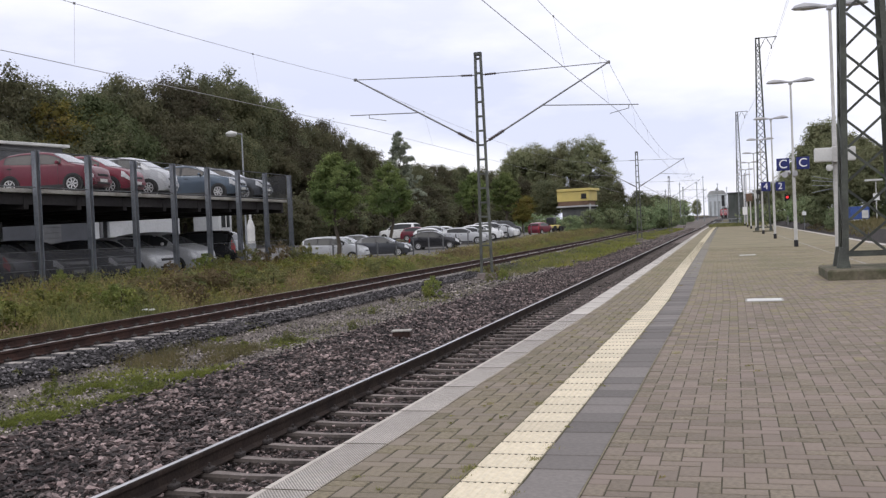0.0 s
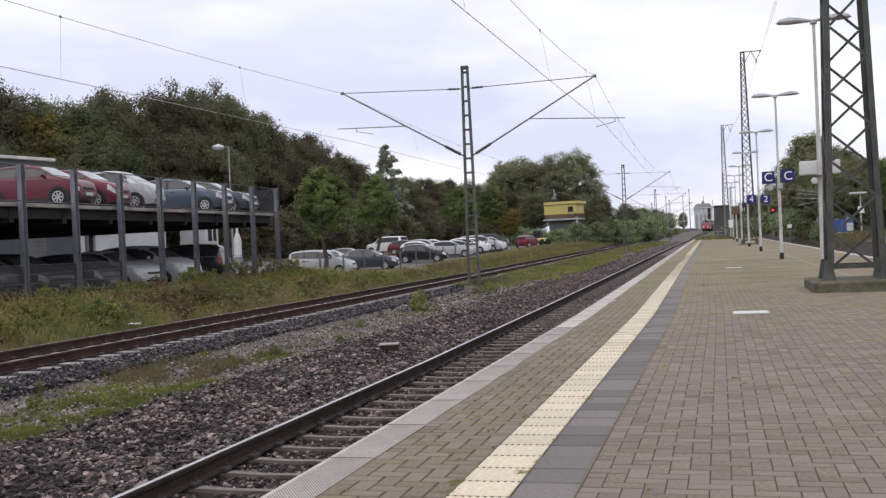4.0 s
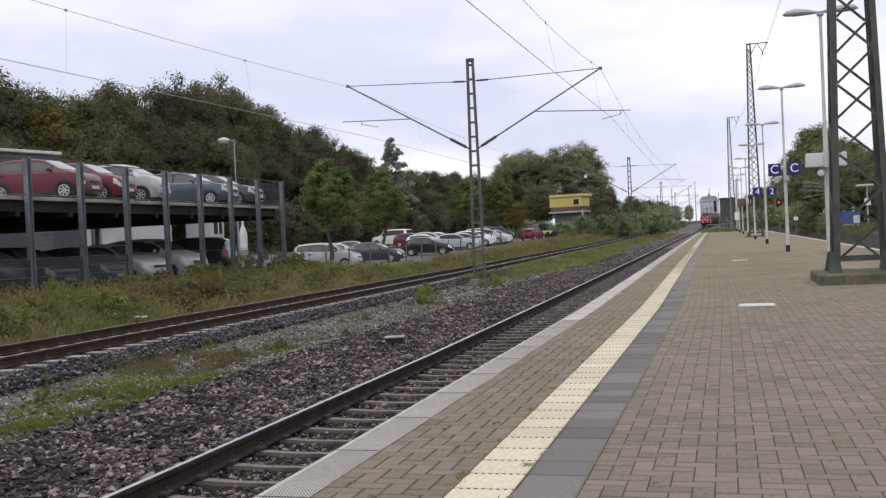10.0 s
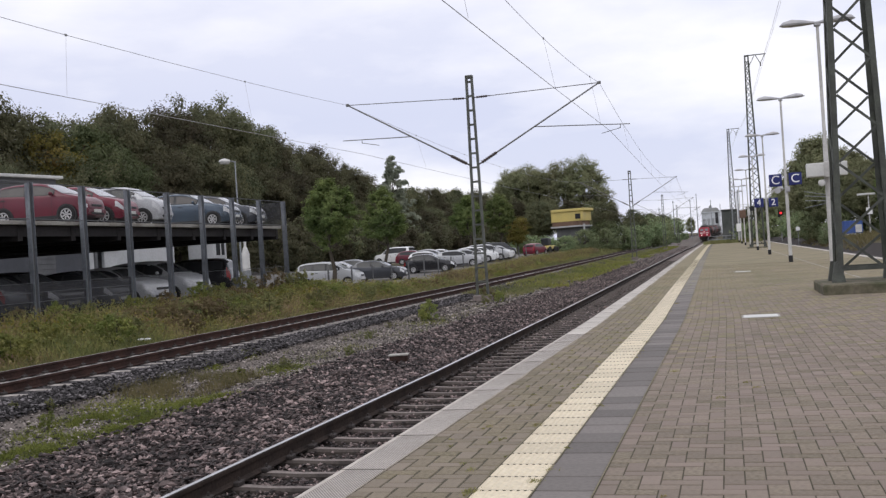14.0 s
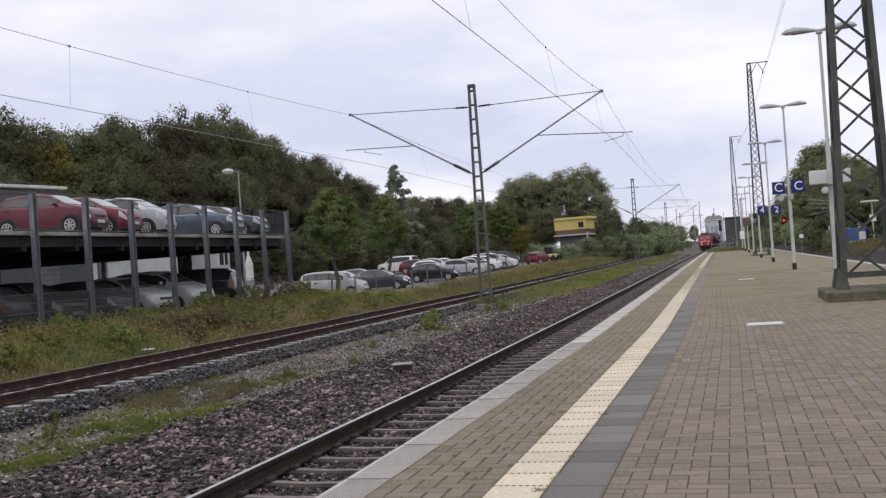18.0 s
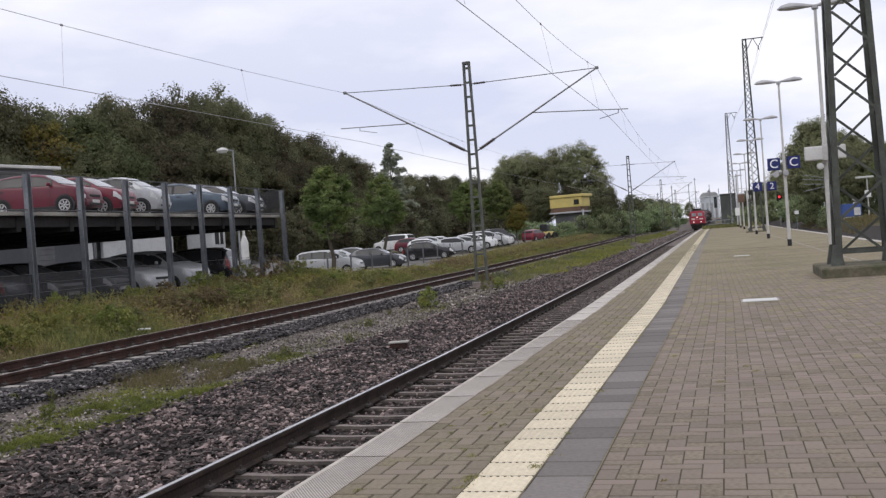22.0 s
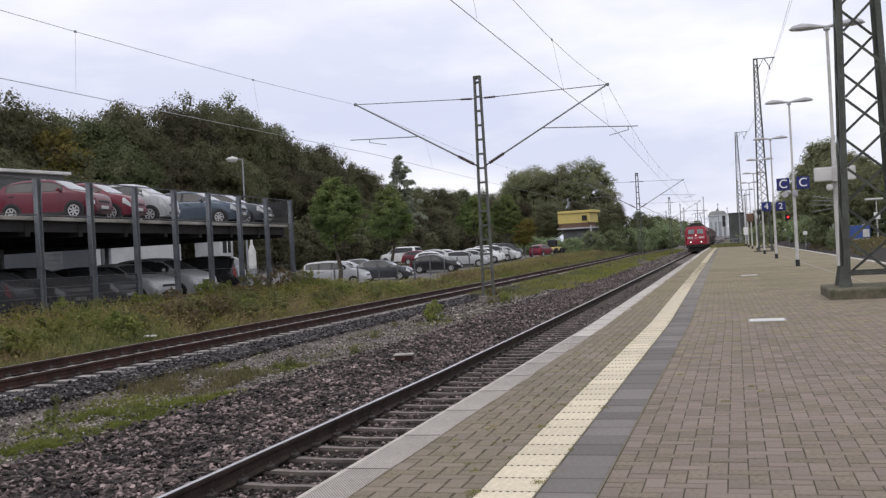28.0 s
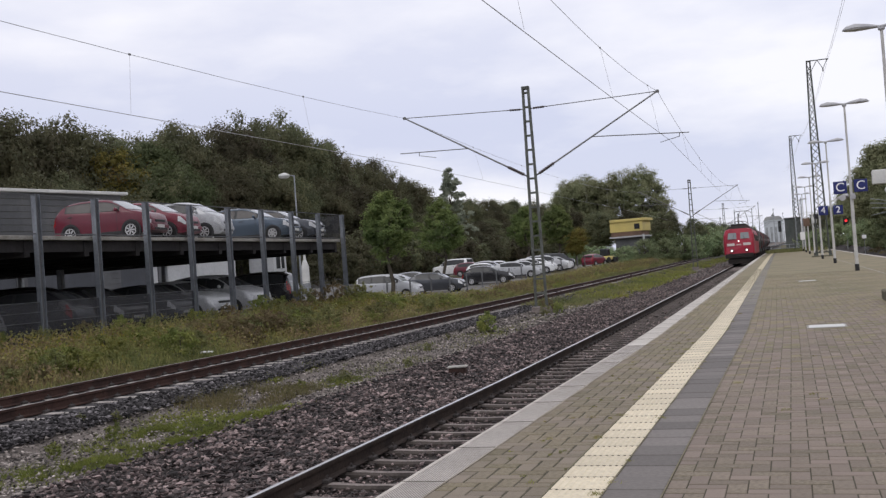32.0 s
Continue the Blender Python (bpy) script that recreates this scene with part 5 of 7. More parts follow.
def car_meshes(kind):
    if kind in CAR_MESH:
        return CAR_MESH[kind]
    length, width, height, top, _, ws, rw, sides = CAR_KINDS[kind]
    surf = car_surface(kind)
    ss = sorted({round(a, 3) for a, _ in top} | {.16, .2, .3, .4, .5, .6, .7, .8, .88, .93, .97})
    rings = []
    for s in ss:
        rings.append([surf(s, k, 1) for k in range(9)] + [surf(s, k, -1) for k in range(7, 0, -1)])
    out = [("body", Shape().loft(rings), None, True)]
    out.append(("screen_trim", car_patch(surf, ws[0] - .008, ws[1] + .006, 0, 2.75, 1, 0.0035, 5, 4, True), M_PLASTIC, True))
    out.append(("windscreen", car_patch(surf, *ws, 0, 2.6, 1, 0.006, 5, 4, True), M_GLASS_SKY, True))
    out.append(("rear_window", car_patch(surf, *rw, 0, 2.3, 1, 0.006, 4, 4, True), M_GLASS, True))
    for sd in (-1, 1):
        for a in (sides[0][0] + .012, sides[0][1] + .015, min(sides[-1][1] - .03, .79)):
            out.append(("door_seam", car_patch(surf, a, a + .0035, 4.05, 6.9, sd, 0.004, 1, 4), M_PLASTIC, False))
        for a in (sides[0][1] - .045, sides[1][1] - .05):
            out.append(("door_handle", Shape().box(tuple(surf(a, 5.15, sd) + Vector((0, sd * 0.015, 0))), (0.17, 0.03, 0.03), 0.01), M_PLASTIC, False))
        out.append(("window_trim", car_patch(surf, sides[0][0] - .012, sides[-1][1] + .012, 3.06, 4.02, sd, 0.0035, 8, 2), M_PLASTIC, True))
        for a, b in sides:
            out.append(("side_window", car_patch(surf, a, b, 3.15, 3.95, sd, 0.006, 5, 2), M_GLASS, True))
        out.append(("headlamp", car_patch(surf, .012, .075, 4.0, 5.5, sd, 0.006, 3, 2), M_LAMPGLASS, True))
        out.append(("tail_lamp", car_patch(surf, .955, .99, 3.6, 5.6, sd, 0.006, 2, 2), M_TAIL, True))
        m = Shape().box((length * (0.5 - ws[0] - .085), sd * (width / 2 + 0.07), height * .70), (0.10, 0.17, 0.12), 0.035)
        out.append(("mirror", m, None, True))
        out.append(("sill_trim", Shape().box((0, sd * width * .484, 0.24), (length * .44, 0.03, 0.11), 0.01), M_PLASTIC, False))
    out.append(("front_bumper", Shape().box((length / 2 - 0.055, 0, height * .27), (0.12, width * .80, height * .13), 0.05), None, False))
    out.append(("intake", Shape().box((length / 2 + 0.004, 0, height * .215), (0.03, width * .52, height * .055), 0.012), M_PLASTIC, False))
    out.append(("rear_bumper", Shape().box((-length / 2 + 0.055, 0, height * .29), (0.12, width * .80, height * .12), 0.05), M_PLASTIC, False))
    out.append(("grille", Shape().box((length / 2 - 0.03, 0, height * .40), (0.07, width * .42, height * .06), 0.015), M_PLASTIC, False))
    out.append(("plate", Shape().box((length / 2 + 0.012, 0, height * .275), (0.02, 0.50, 0.105), 0.004), M_BAR, False))
    for s in (.185, .80):
        for sd in (-1, 1):
            x, r = length * (0.5 - s), 0.305 if height < 1.7 else 0.36
            yy = sd * (width / 2 - 0.10)
            out.append(("wheel_arch", Shape().spin([(0.02, 0), (r + 0.05, 0), (r + 0.05, sd * 0.106), (0.02, sd * 0.106)][::sd], (x, yy, r), "y", 20), M_PLASTIC, False))
            prof = [(r * .60, 0), (r * .95, 0.0), (r, 0.03), (r, 0.13), (r * .95, 0.155), (r * .64, 0.155)]
            tyre = Shape().spin([(a, sd * b) for a, b in prof][::sd], (x, yy - sd * 0.03, r), "y", 22)
            rim = Shape()
            rim.spin([(a, sd * b) for a, b in ((0.02, 0.06), (r * .66, 0.06), (r * .66, 0.162), (r * .56, 0.156), (r * .45, 0.146), (0.03, 0.156))][::sd], (x, yy - sd * 0.03, r), "y", 20)
            for k in range(7):
                a = 2 * math.pi * k / 7
                rim.bar((x + r * .16 * math.cos(a), yy + sd * 0.118, r + r * .16 * math.sin(a)), (x + r * .52 * math.cos(a), yy + sd * 0.118, r + r * .52 * math.sin(a)), 0.05, 0.03, (0, 1, 0))
            out.append(("wheel", tyre, M_TYRE, True, rim))
    done = []
    for name, shape, material, smooth, *more in out:
        done.append((name, shape.mesh(name, smooth), material, more[0].mesh("rim", True) if more else None))
    CAR_MESH[kind] = done
    return done


def car(kind, paint, at, where, seen=False):
    label = "%s %s %s" % (paint, kind, where)
    root = thing("car", label, "car", at=at)
    for name, me, material, rim in car_meshes(kind):
        if material is None:
            key = (kind, name, paint, me.name)
            if key not in CAR_MESH:
                me = me.copy()
                me.materials.append(PAINTS[paint])
                CAR_MESH[key] = me
            me = CAR_MESH[key]
        # Windscreens under the deck take dark glass without the painted sky reflection.
        swap = M_GLASS_SEEN if seen and material is M_GLASS else M_GLASS if where == LOW and material is M_GLASS_SKY else None
        if swap:
            key = (kind, swap.name, me.name)
            if key not in CAR_MESH:
                me = me.copy()
                me.materials.clear()
                me.materials.append(swap)
                CAR_MESH[key] = me
            me = CAR_MESH[key]
        o = part(name, me, material, root)
        if rim:
            part("rim", rim, M_RIM, o, "silver wheel cover")
    return root


# ---- two-level car deck ----
POST_X, POST_0, POST_STEP, DECK_Z = -20.0, 25.6, 2.553, 3.06
deck = thing("car_deck", "two-storey open steel car deck with concrete slab beside the railway", "parking deck", kind="structure")
D_END, D_START = POST_0 + 7 * POST_STEP + 0.1, 2.0
part("deck_slab", Shape().box((POST_X - 11.2, (D_START + D_END) / 2, DECK_Z - 0.06), (22.0, D_END - D_START, 0.12), 0.01), M_CONC, deck)
part("edge_beam", Shape().box((POST_X - 0.5, (D_START + D_END) / 2, DECK_Z - 0.29), (0.16, D_END - D_START, 0.34), 0.01), M_BEAM, deck, "dark steel edge beam")
n_posts = 17
for i in range(n_posts):
    y = POST_0 + POST_STEP * (7 - i)
    part("cross_beam", Shape().box((POST_X - 11.2, y, DECK_Z - 0.36), (21.6, 0.22, 0.48), 0.01), M_BEAM, deck)
    if i % 3 == 0:
        for px in (-30.0, -39.0):
            part("column", Shape().box((px, y, (DECK_Z - 0.6 - 0.4) / 2), (0.24, 0.24, DECK_Z - 0.2), 0.02), M_GALV, deck)
for px in (-30.0, -39.0):
    part("long_beam", Shape().box((px, (D_START + D_END) / 2, DECK_Z - 0.36), (0.2, D_END - D_START, 0.46), 0.01), M_BEAM, deck)


def deck_post():
    root = thing("fence_post", "grey galvanised H-section steel post of the car deck fence", "post", "posts along the car deck")
    h = 4.45
    for sy in (-1, 1):
        part("flange", Shape().box((0, sy * 0.09, h / 2), (0.155, 0.016, h), 0.004), M_POST, root)
    # Web in a darker grey that carries the shade between the flanges.
    part("web", Shape().box((0, 0, h / 2), (0.012, 0.164, h)), M_WALLG, root)
    part("base_plate", Shape().box((0, 0, 0.015), (0.34, 0.34, 0.03), 0.005), M_POST, root)
    return root


pz = -0.24
first = deck_post()
first.matrix_basis = pose(POST_X, POST_0 + 7 * POST_STEP, pz)
for i in range(1, n_posts):
    copy_thing(first, pose(POST_X, POST_0 + POST_STEP * (7 - i), pz))
fence = thing("wire_fence", "dark woven wire fence panels between the deck posts", "fence")
for i in range(n_posts - 1):
    y = POST_0 + POST_STEP * (6.5 - i)
    part("upper_panel", Shape().box((POST_X + 0.02, y, 3.64), (0.006, POST_STEP - 0.22, 1.1)), M_VEIL, fence, "fine wire panel above the deck")
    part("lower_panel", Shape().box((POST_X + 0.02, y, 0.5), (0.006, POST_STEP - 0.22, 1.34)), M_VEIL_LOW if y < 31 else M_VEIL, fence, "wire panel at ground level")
    for z in (0.05, 0.33, 0.61, 0.89, 1.17) if y < 31 else (0.05, 1.17):
        part("slat", Shape().box((POST_X + 0.03, y, z), (0.02, POST_STEP - 0.2, 0.014)), M_WALLG, fence)
    for z in (3.09, 4.19):
        part("rail", Shape().box((POST_X + 0.03, y, z), (0.035, POST_STEP - 0.2, 0.03)), M_WALLG, fence)
# end panel of the upper storey
for k in range(3):
    part("upper_panel", Shape().box((POST_X - 1.5 - 2.9 * k, POST_0 + 7 * POST_STEP - 0.02, 3.64), (2.7, 0.006, 1.1)), M_VEIL_LOW, fence)

UP, LOW = "parked on the upper car deck", "parked in the shade under the car deck"
for kind, paint, x, y in (("hatchback", "dark red", -22.15, 29.2), ("hatchback", "red", -22.3, 31.5), ("city car", "silver", -22.2, 33.9), ("family car", "steel blue", -22.4, 39.05), ("family car", "dark blue", -22.4, 41.5)):
    car(kind, paint, pose(x, y, DECK_Z, 0, 0, 8), UP, kind != "city car")
for kind, paint, x, y, turn in (("estate", "silver", -22.88, 21.40, 20), ("family car", "black", -22.5, 24.88, 192), ("estate", "black", -27.41, 26.54, 20), ("family car", "black", -22.6, 28.3, -6), ("estate", "black", -26.97, 30.89, 20), ("hatchback", "dark grey", -22.4, 31.3, -6), ("family car", "silver", -22.5, 33.6, -8), ("estate", "silver", -22.6, 36.5, -6), ("estate", "black", -23.66, 40.89, 190), ("hatchback", "silver", -26.10, 45.24, 200), ("hatchback", "dark red", -30.02, 31.32, 200)):
    car(kind, paint, pose(x, y, floor_z(x, y) + 0.03, 0, 0, turn), LOW)

# boarded wall with a pale coping behind the upper cars, white hall behind the lower ones
wall = thing("boarded_wall", "grey boarded wall with a pale metal coping on the deck", "wall", kind="structure", at=pose(-25.9, 34.8, DECK_Z, 0, 0, -12.5))
for k in range(9):
    part("board", Shape().box((0, -11, 0.13 + 0.245 * k), (0.05, 22, 0.235), 0.012), M_WALLG, wall)
part("coping", Shape().box((0.05, -10.9, 2.27), (0.4, 22.2, 0.12), 0.02), M_PANEL, wall, "pale metal coping")
for y in (-0.4, -4, -8, -12, -16, -20):
    part("stud", Shape().box((-0.15, y, 1.1), (0.12, 0.12, 2.2)), M_GALV, wall)
hall = thing("white_hall", "long low white hall with dark openings behind the car deck", "hall", kind="structure")
part("wall", Shape().box((-47.2, 72.7, 2.2), (0.3, 12.6, 4.8), 0.02), M_WALLW, hall)
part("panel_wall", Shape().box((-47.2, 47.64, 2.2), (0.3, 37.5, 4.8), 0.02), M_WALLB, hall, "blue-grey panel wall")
part("end_wall", Shape().box((-48.8, 79.1, 2.2), (3.0, 0.3, 4.8), 0.02), M_WALLW, hall)
part("roof", Shape().box((-48.7, 54, 4.7), (3.5, 51, 0.3), 0.03), M_WALLG, hall)
for y, wd in ((52.5, 1.0), (61.5, 2.2), (67.5, 0.5)):
    d = part("gate", Shape().box((-47.02, y, 1.6), (0.06, wd, 3.2), 0.01), M_WALLG, hall, "dark gate")
    for k in range(8):
        part("slat", Shape().box((-46.97, y, 0.25 + 0.38 * k), (0.03, wd - 0.1, 0.32), 0.006), M_WALLG, d)
part("gutter", Shape().box((-46.95, 66.5, 3.35), (0.2, 8, 0.14), 0.03), M_WALLG, hall)
cab = thing("window_hut", "pale hut with a tall white-framed window behind the car deck", "hut", at=pose(-46.0, 83.0, 0.0))
part("wall", Shape().box((0, 0, 2.0), (2.6, 2.4, 4.4), 0.03), M_WALLW, cab)
for k in (0, 1):
    w = part("window", Shape().box((1.31, 0.0, 1.6 + 1.5 * k), (0.06, 1.5, 1.2), 0.01), M_GLASS, cab)
    part("frame", Shape().box((1.36, 0.0, 1.6 + 1.5 * k), (0.04, 0.08, 1.2)), M_WHITE, w)
bo = thing("bottle_sign", "white bottle-shaped advertising board beyond the deck", "sign", at=pose(-33.8, 66.5, 0.1))
part("board", Shape().spin([(0.29, 0.9), (0.29, 2.1), (0.13, 2.6), (0.09, 2.65), (0.09, 3.1), (0.02, 3.12)], (0, 0, 0), "z", 14), M_PANEL, bo, "", True)
part("base", Shape().box((0, 0, 0.45), (0.5, 0.5, 0.95), 0.03), M_GALV, bo)
fp = thing("flag_pole", "slim white pole beyond the deck", "pole", at=pose(-37.0, 66.0, 0.0))
part("pole", Shape().rod((0, 0, 0), (0, 0, 3.6), 0.09, 0.08), M_WHITE, fp)
part("foot", Shape().box((0, 0, 0.05), (0.4, 0.4, 0.1), 0.02), M_CONC, fp)


# ---- car park beyond the deck ----
LOT = "in the open car park"
for kind, paint, x, y, turn in (
        ("estate", "silver", -25.2, 61.4, 6), ("family car", "dark grey", -24.8, 69.6, 6), ("family car", "black", -24.0, 80.4, 8), ("hatchback", "silver", -29.8, 74.7, 8), ("hatchback", "grey", -30.3, 79.7, 8),
        ("family car", "silver", -23.5, 87.6, 10), ("hatchback", "silver", -23.5, 90.6, 10), ("family car", "white", -23.5, 93.6, 10), ("hatchback", "white", -23.6, 96.6, 10), ("estate", "silver", -23.6, 99.6, 10), ("family car", "white", -23.7, 102.6, 10), ("hatchback", "silver", -23.8, 105.4, 10),
        ("hatchback", "white", -27.6, 91.5, 8), ("family car", "silver", -28.4, 96.0, 8), ("hatchback", "white", -28.8, 101.0, 8), ("off-roader", "dark grey", -25.0, 111.0, 60), ("hatchback", "red", -22.4, 119.5, 72),
        ("off-roader", "white", -34.4, 102.3, 165), ("hatchback", "dark red", -31.8, 100.5, 10)):
    car(kind, paint, pose(x, y, floor_z(x, y) + 0.03, 0, 0, turn), LOT)

# low posts between car park and weeds
for i in range(16):
    y = 55.5 + 3.6 * i
    x = -22.9 + 0.025 * (y - 55)
    b = thing("bollard", "dark slim steel post at the edge of the car park", "bollard", "posts of the car park", at=pose(x, y, floor_z(x, y)))
    part("post", Shape().box((0, 0, 0.6), (0.09, 0.09, 1.2), 0.01), M_WALLG, b)
    part("cap", Shape().box((0, 0, 1.21), (0.12, 0.12, 0.03), 0.008), M_WALLG, b)

# street lamp behind the deck
sl = thing("street_lamp", "white globe-headed street lamp on a grey pole", "street lamp", at=pose(-33.2, 64.6, -0.2))
part("pole", Shape().spin([(0.08, 0), (0.06, 4), (0.05, 9.0)], (0, 0, 0), "z", 10), M_GALV, sl, "", True)
part("arm", Shape().rod((0, 0, 8.95), (-0.7, -0.2, 9.1), 0.04), M_GALV, sl)
part("lamp_head", Shape().spin([(0.05, 0.22), (0.36, 0.12), (0.42, 0.0), (0.30, -0.16), (0.05, -0.2)][::-1], (-0.7, -0.2, 9.0), "z", 14), M_PANEL, sl, "pale lamp head", True)


# small yellow loader at the end of the car park
ld = thing("wheel_loader", "small yellow wheel loader at the end of the car park", "loader", at=pose(-22.9, 131, floor_z(-22.9, 131) + 0.05, 0, 0, 78))
part("chassis", Shape().box((0, 0, 0.75), (2.6, 1.3, 0.5), 0.1), M_YELLOW, ld)
part("cab", Shape().box((-0.4, 0, 1.5), (1.0, 1.1, 1.0), 0.12), M_GLASS, ld)
part("bucket", Shape().box((1.9, 0, 0.5), (0.5, 1.6, 0.6), 0.1), M_UNDER, ld)
for sx in (-0.9, 0.9):
    for sy in (-0.65, 0.65):
        part("wheel", Shape().spin([(0.1, -0.15), (0.45, -0.15), (0.45, 0.15), (0.1, 0.15)][::-1], (sx, sy, 0.45), "y", 14), M_TYRE, ld)


# ---- trees ----
def crown_mesh(name, seed, rx, rz, clumps, leaves, size, lift, mode="round", core=True):
    """A crown of leaf clumps on an uneven shell, with gaps; each leaf is a small pointed blade."""
    rng = np.random.default_rng(seed)
    d = rng.normal(0, 1, (clumps, 3))
    d /= np.linalg.norm(d, axis=1)[:, None]
    rad = rng.uniform(0.35, 1.0, clumps) ** 0.5
    lump = 0.80 + 0.10 * np.sin(d[:, 0] * 5 + seed) * np.cos(d[:, 1] * 4 + seed) + 0.07 * np.sin(d[:, 2] * 9 + seed * 2)
    c = d * (rad * lump)[:, None]
    if mode == "cone":
        h = rng.uniform(0, 1, clumps) ** 1.4
        a = rng.uniform(0, 2 * np.pi, clumps)
        r = (1 - h) ** 0.6 * rng.uniform(0.4, 1.0, clumps) * (1 + 0.25 * np.sin(h * 38))
        c = np.stack([np.cos(a) * r, np.sin(a) * r, h * 2 - 1], 1)
    if mode == "column":
        c[:, 2] = np.sign(c[:, 2]) * np.abs(c[:, 2]) ** 0.8
    if mode == "egg":
        c[:, :2] *= (1.0 - 0.6 * np.clip(c[:, 2], -0.35, 1))[:, None]
    c *= np.array((rx, rx, rz))
    c[:, 2] += lift
    n = clumps * leaves
    g = rng.normal(0, 1, (n, 3))
    g[:, 2] = np.where(g[:, 2] < -0.8, -0.4 * g[:, 2], g[:, 2])
    g /= np.linalg.norm(g, axis=1)[:, None]
    spread = (0.25 if mode != "cone" else 0.15) * rx
    depth = rng.uniform(0.25, 0.9, n)
    swell = rng.uniform(0.6, 1.15, clumps)
    p = np.repeat(c, leaves, 0) + g * (spread * depth * np.repeat(swell, leaves))[:, None] * np.array((1, 1, 0.85))
    # a leaf faces outward from its clump, with some scatter
    face = 0.7 * g + 0.45 * np.repeat(d, leaves, 0) + rng.normal(0, 0.42, (n, 3)) + np.array((0, 0, 0.3))
    face /= np.linalg.norm(face, axis=1)[:, None]
    u = np.cross(face, rng.normal(0, 1, (n, 3)))
    u /= np.linalg.norm(u, axis=1)[:, None]
    w = np.cross(face, u)
    s = rng.uniform(0.55, 1.25, (n, 1)) * size
    u, w = u * s, w * s * 0.8
    v = np.stack([p - u, p + u, p + w * 1.7], 1).reshape(-1, 3)
    f = np.arange(3 * n).reshape(-1, 3)
    # the dense inside of every clump, seen only between its leaves
    q = (1 + 5 ** 0.5) / 2
    ball = np.array([(-1, q, 0), (1, q, 0), (-1, -q, 0), (1, -q, 0), (0, -1, q), (0, 1, q), (0, -1, -q), (0, 1, -q), (q, 0, -1), (q, 0, 1), (-q, 0, -1), (-q, 0, 1)]) / 1.9
    tri = np.array([(0, 11, 5), (0, 5, 1), (0, 1, 7), (0, 7, 10), (0, 10, 11), (1, 5, 9), (5, 11, 4), (11, 10, 2), (10, 7, 6), (7, 1, 8), (3, 9, 4), (3, 4, 2), (3, 2, 6), (3, 6, 8), (3, 8, 9), (4, 9, 5), (2, 4, 11), (6, 2, 10), (8, 6, 7), (9, 8, 1)])
    k = len(ball)
    out_ = np.linalg.norm((c - np.array((0, 0, lift))) / np.array((rx, rx, rz)), axis=1)
    swell = swell * np.clip((0.9 - out_) * 6, 0.05, 1)
    inner = c[:, None] * np.array((0.92, 0.92, 1.0)) - np.array((0, 0, 0.25 * spread)) + ball[None] * (spread * (0.4 if mode != "cone" else 0.22) * swell[:, None, None] * rng.uniform(0.4, 1.1, (clumps, k, 1)))
    fi = (tri[None] + (np.arange(clumps) * k)[:, None, None] + len(v)).reshape(-1, 3)
    if not core:
        return fast_mesh(name, v, f)
    return fast_mesh(name, np.concatenate([v, inner.reshape(-1, 3)]), np.concatenate([f, fi]), False)


def trunk_shape(height, r, seed, reach):
    rng = random.Random(seed)
    s = Shape()
    pts = [Vector((0, 0, -0.3))]
    for i in range(1, 6):
        pts.append(Vector((rng.uniform(-.12, .12) * i, rng.uniform(-.12, .12) * i, height * i / 5)))
    for i, (a, b) in enumerate(zip(pts, pts[1:])):
        s.rod(a, b, r * (1 - i / 6), r * (1 - (i + 1) / 6), 8)
    for k in range(8):
        i = rng.choice((2, 3, 4))
        a = pts[i]
        ang = rng.uniform(0, 6.28)
        b = a + Vector((math.cos(ang) * reach, math.sin(ang) * reach, reach * rng.uniform(.4, .9)))
        m = a.lerp(b, 0.55) + Vector((0, 0, -0.1 * reach))
        s.rod(a, m, r * .38, r * .24, 6)
        s.rod(m, b, r * .24, r * .06, 6)
    return s


TREES = {}


def tree_kind(kind, material, height, rx, clumps, leaves, size, variants, mode="round", low=0.15):
    """Builds the meshes of a kind of tree once."""
    for k in range(variants):
        rz = height * (1 - low) / 2
        me = crown_mesh("crown", 11 * k + len(kind), rx, rz, clumps, leaves, size, height * low + rz, mode, "weed" not in kind)
        me.materials.append(material)
        tr = (trunk_shape(height * 0.8, max(0.1, height * 0.018), k, rx * 0.6) if "weed" not in kind else Shape().rod((0, 0, -0.3), (0.1, 0.05, height * 0.7), 0.08, 0.03)).mesh("trunk")
        tr.materials.append(M_BARK)
        TREES[kind, k] = (me, tr, height, float(np.percentile([q.co.z for q in me.vertices], 99.6)))


tree_kind("oak", M_LEAF, 14, 5.4, 240, 110, 0.118, 5)
tree_kind("ash", M_LEAF_GREEN, 12, 4.4, 260, 100, 0.105, 1, "egg", low=0.28)
tree_kind("young", M_LEAF_BRIGHT, 7.4, 1.75, 190, 66, 0.066, 3, "egg", low=0.27)
tree_kind("linden", M_LEAF_POPLAR_HAZE, 12, 4.6, 300, 90, 0.115, 2, "egg", low=0.12)
tree_kind("poplar", M_LEAF_POPLAR_HAZE, 18, 5.6, 400, 76, 0.125, 3, "column", low=0.06)
tree_kind("spruce", M_LEAF_FIR_HAZE, 15, 4.0, 300, 52, 0.16, 1, "cone", low=0.05)
tree_kind("turning", M_LEAF_YELLOW, 13, 4.8, 240, 52, 0.125, 1)
tree_kind("shrub", M_LEAF, 4.2, 2.8, 84, 32, 0.12, 3, low=-0.15)
tree_kind("line shrub", M_LEAF_HEDGE_HAZE, 4.0, 2.8, 110, 34, 0.10, 2, low=-0.15)
tree_kind("green shrub", M_LEAF_GREEN, 3.6, 2.5, 110, 36, 0.09, 2, low=-0.15)
tree_kind("lime weed", M_LEAF_LIME, 3.6, 2.5, 46, 30, 0.16, 2, low=-0.1)
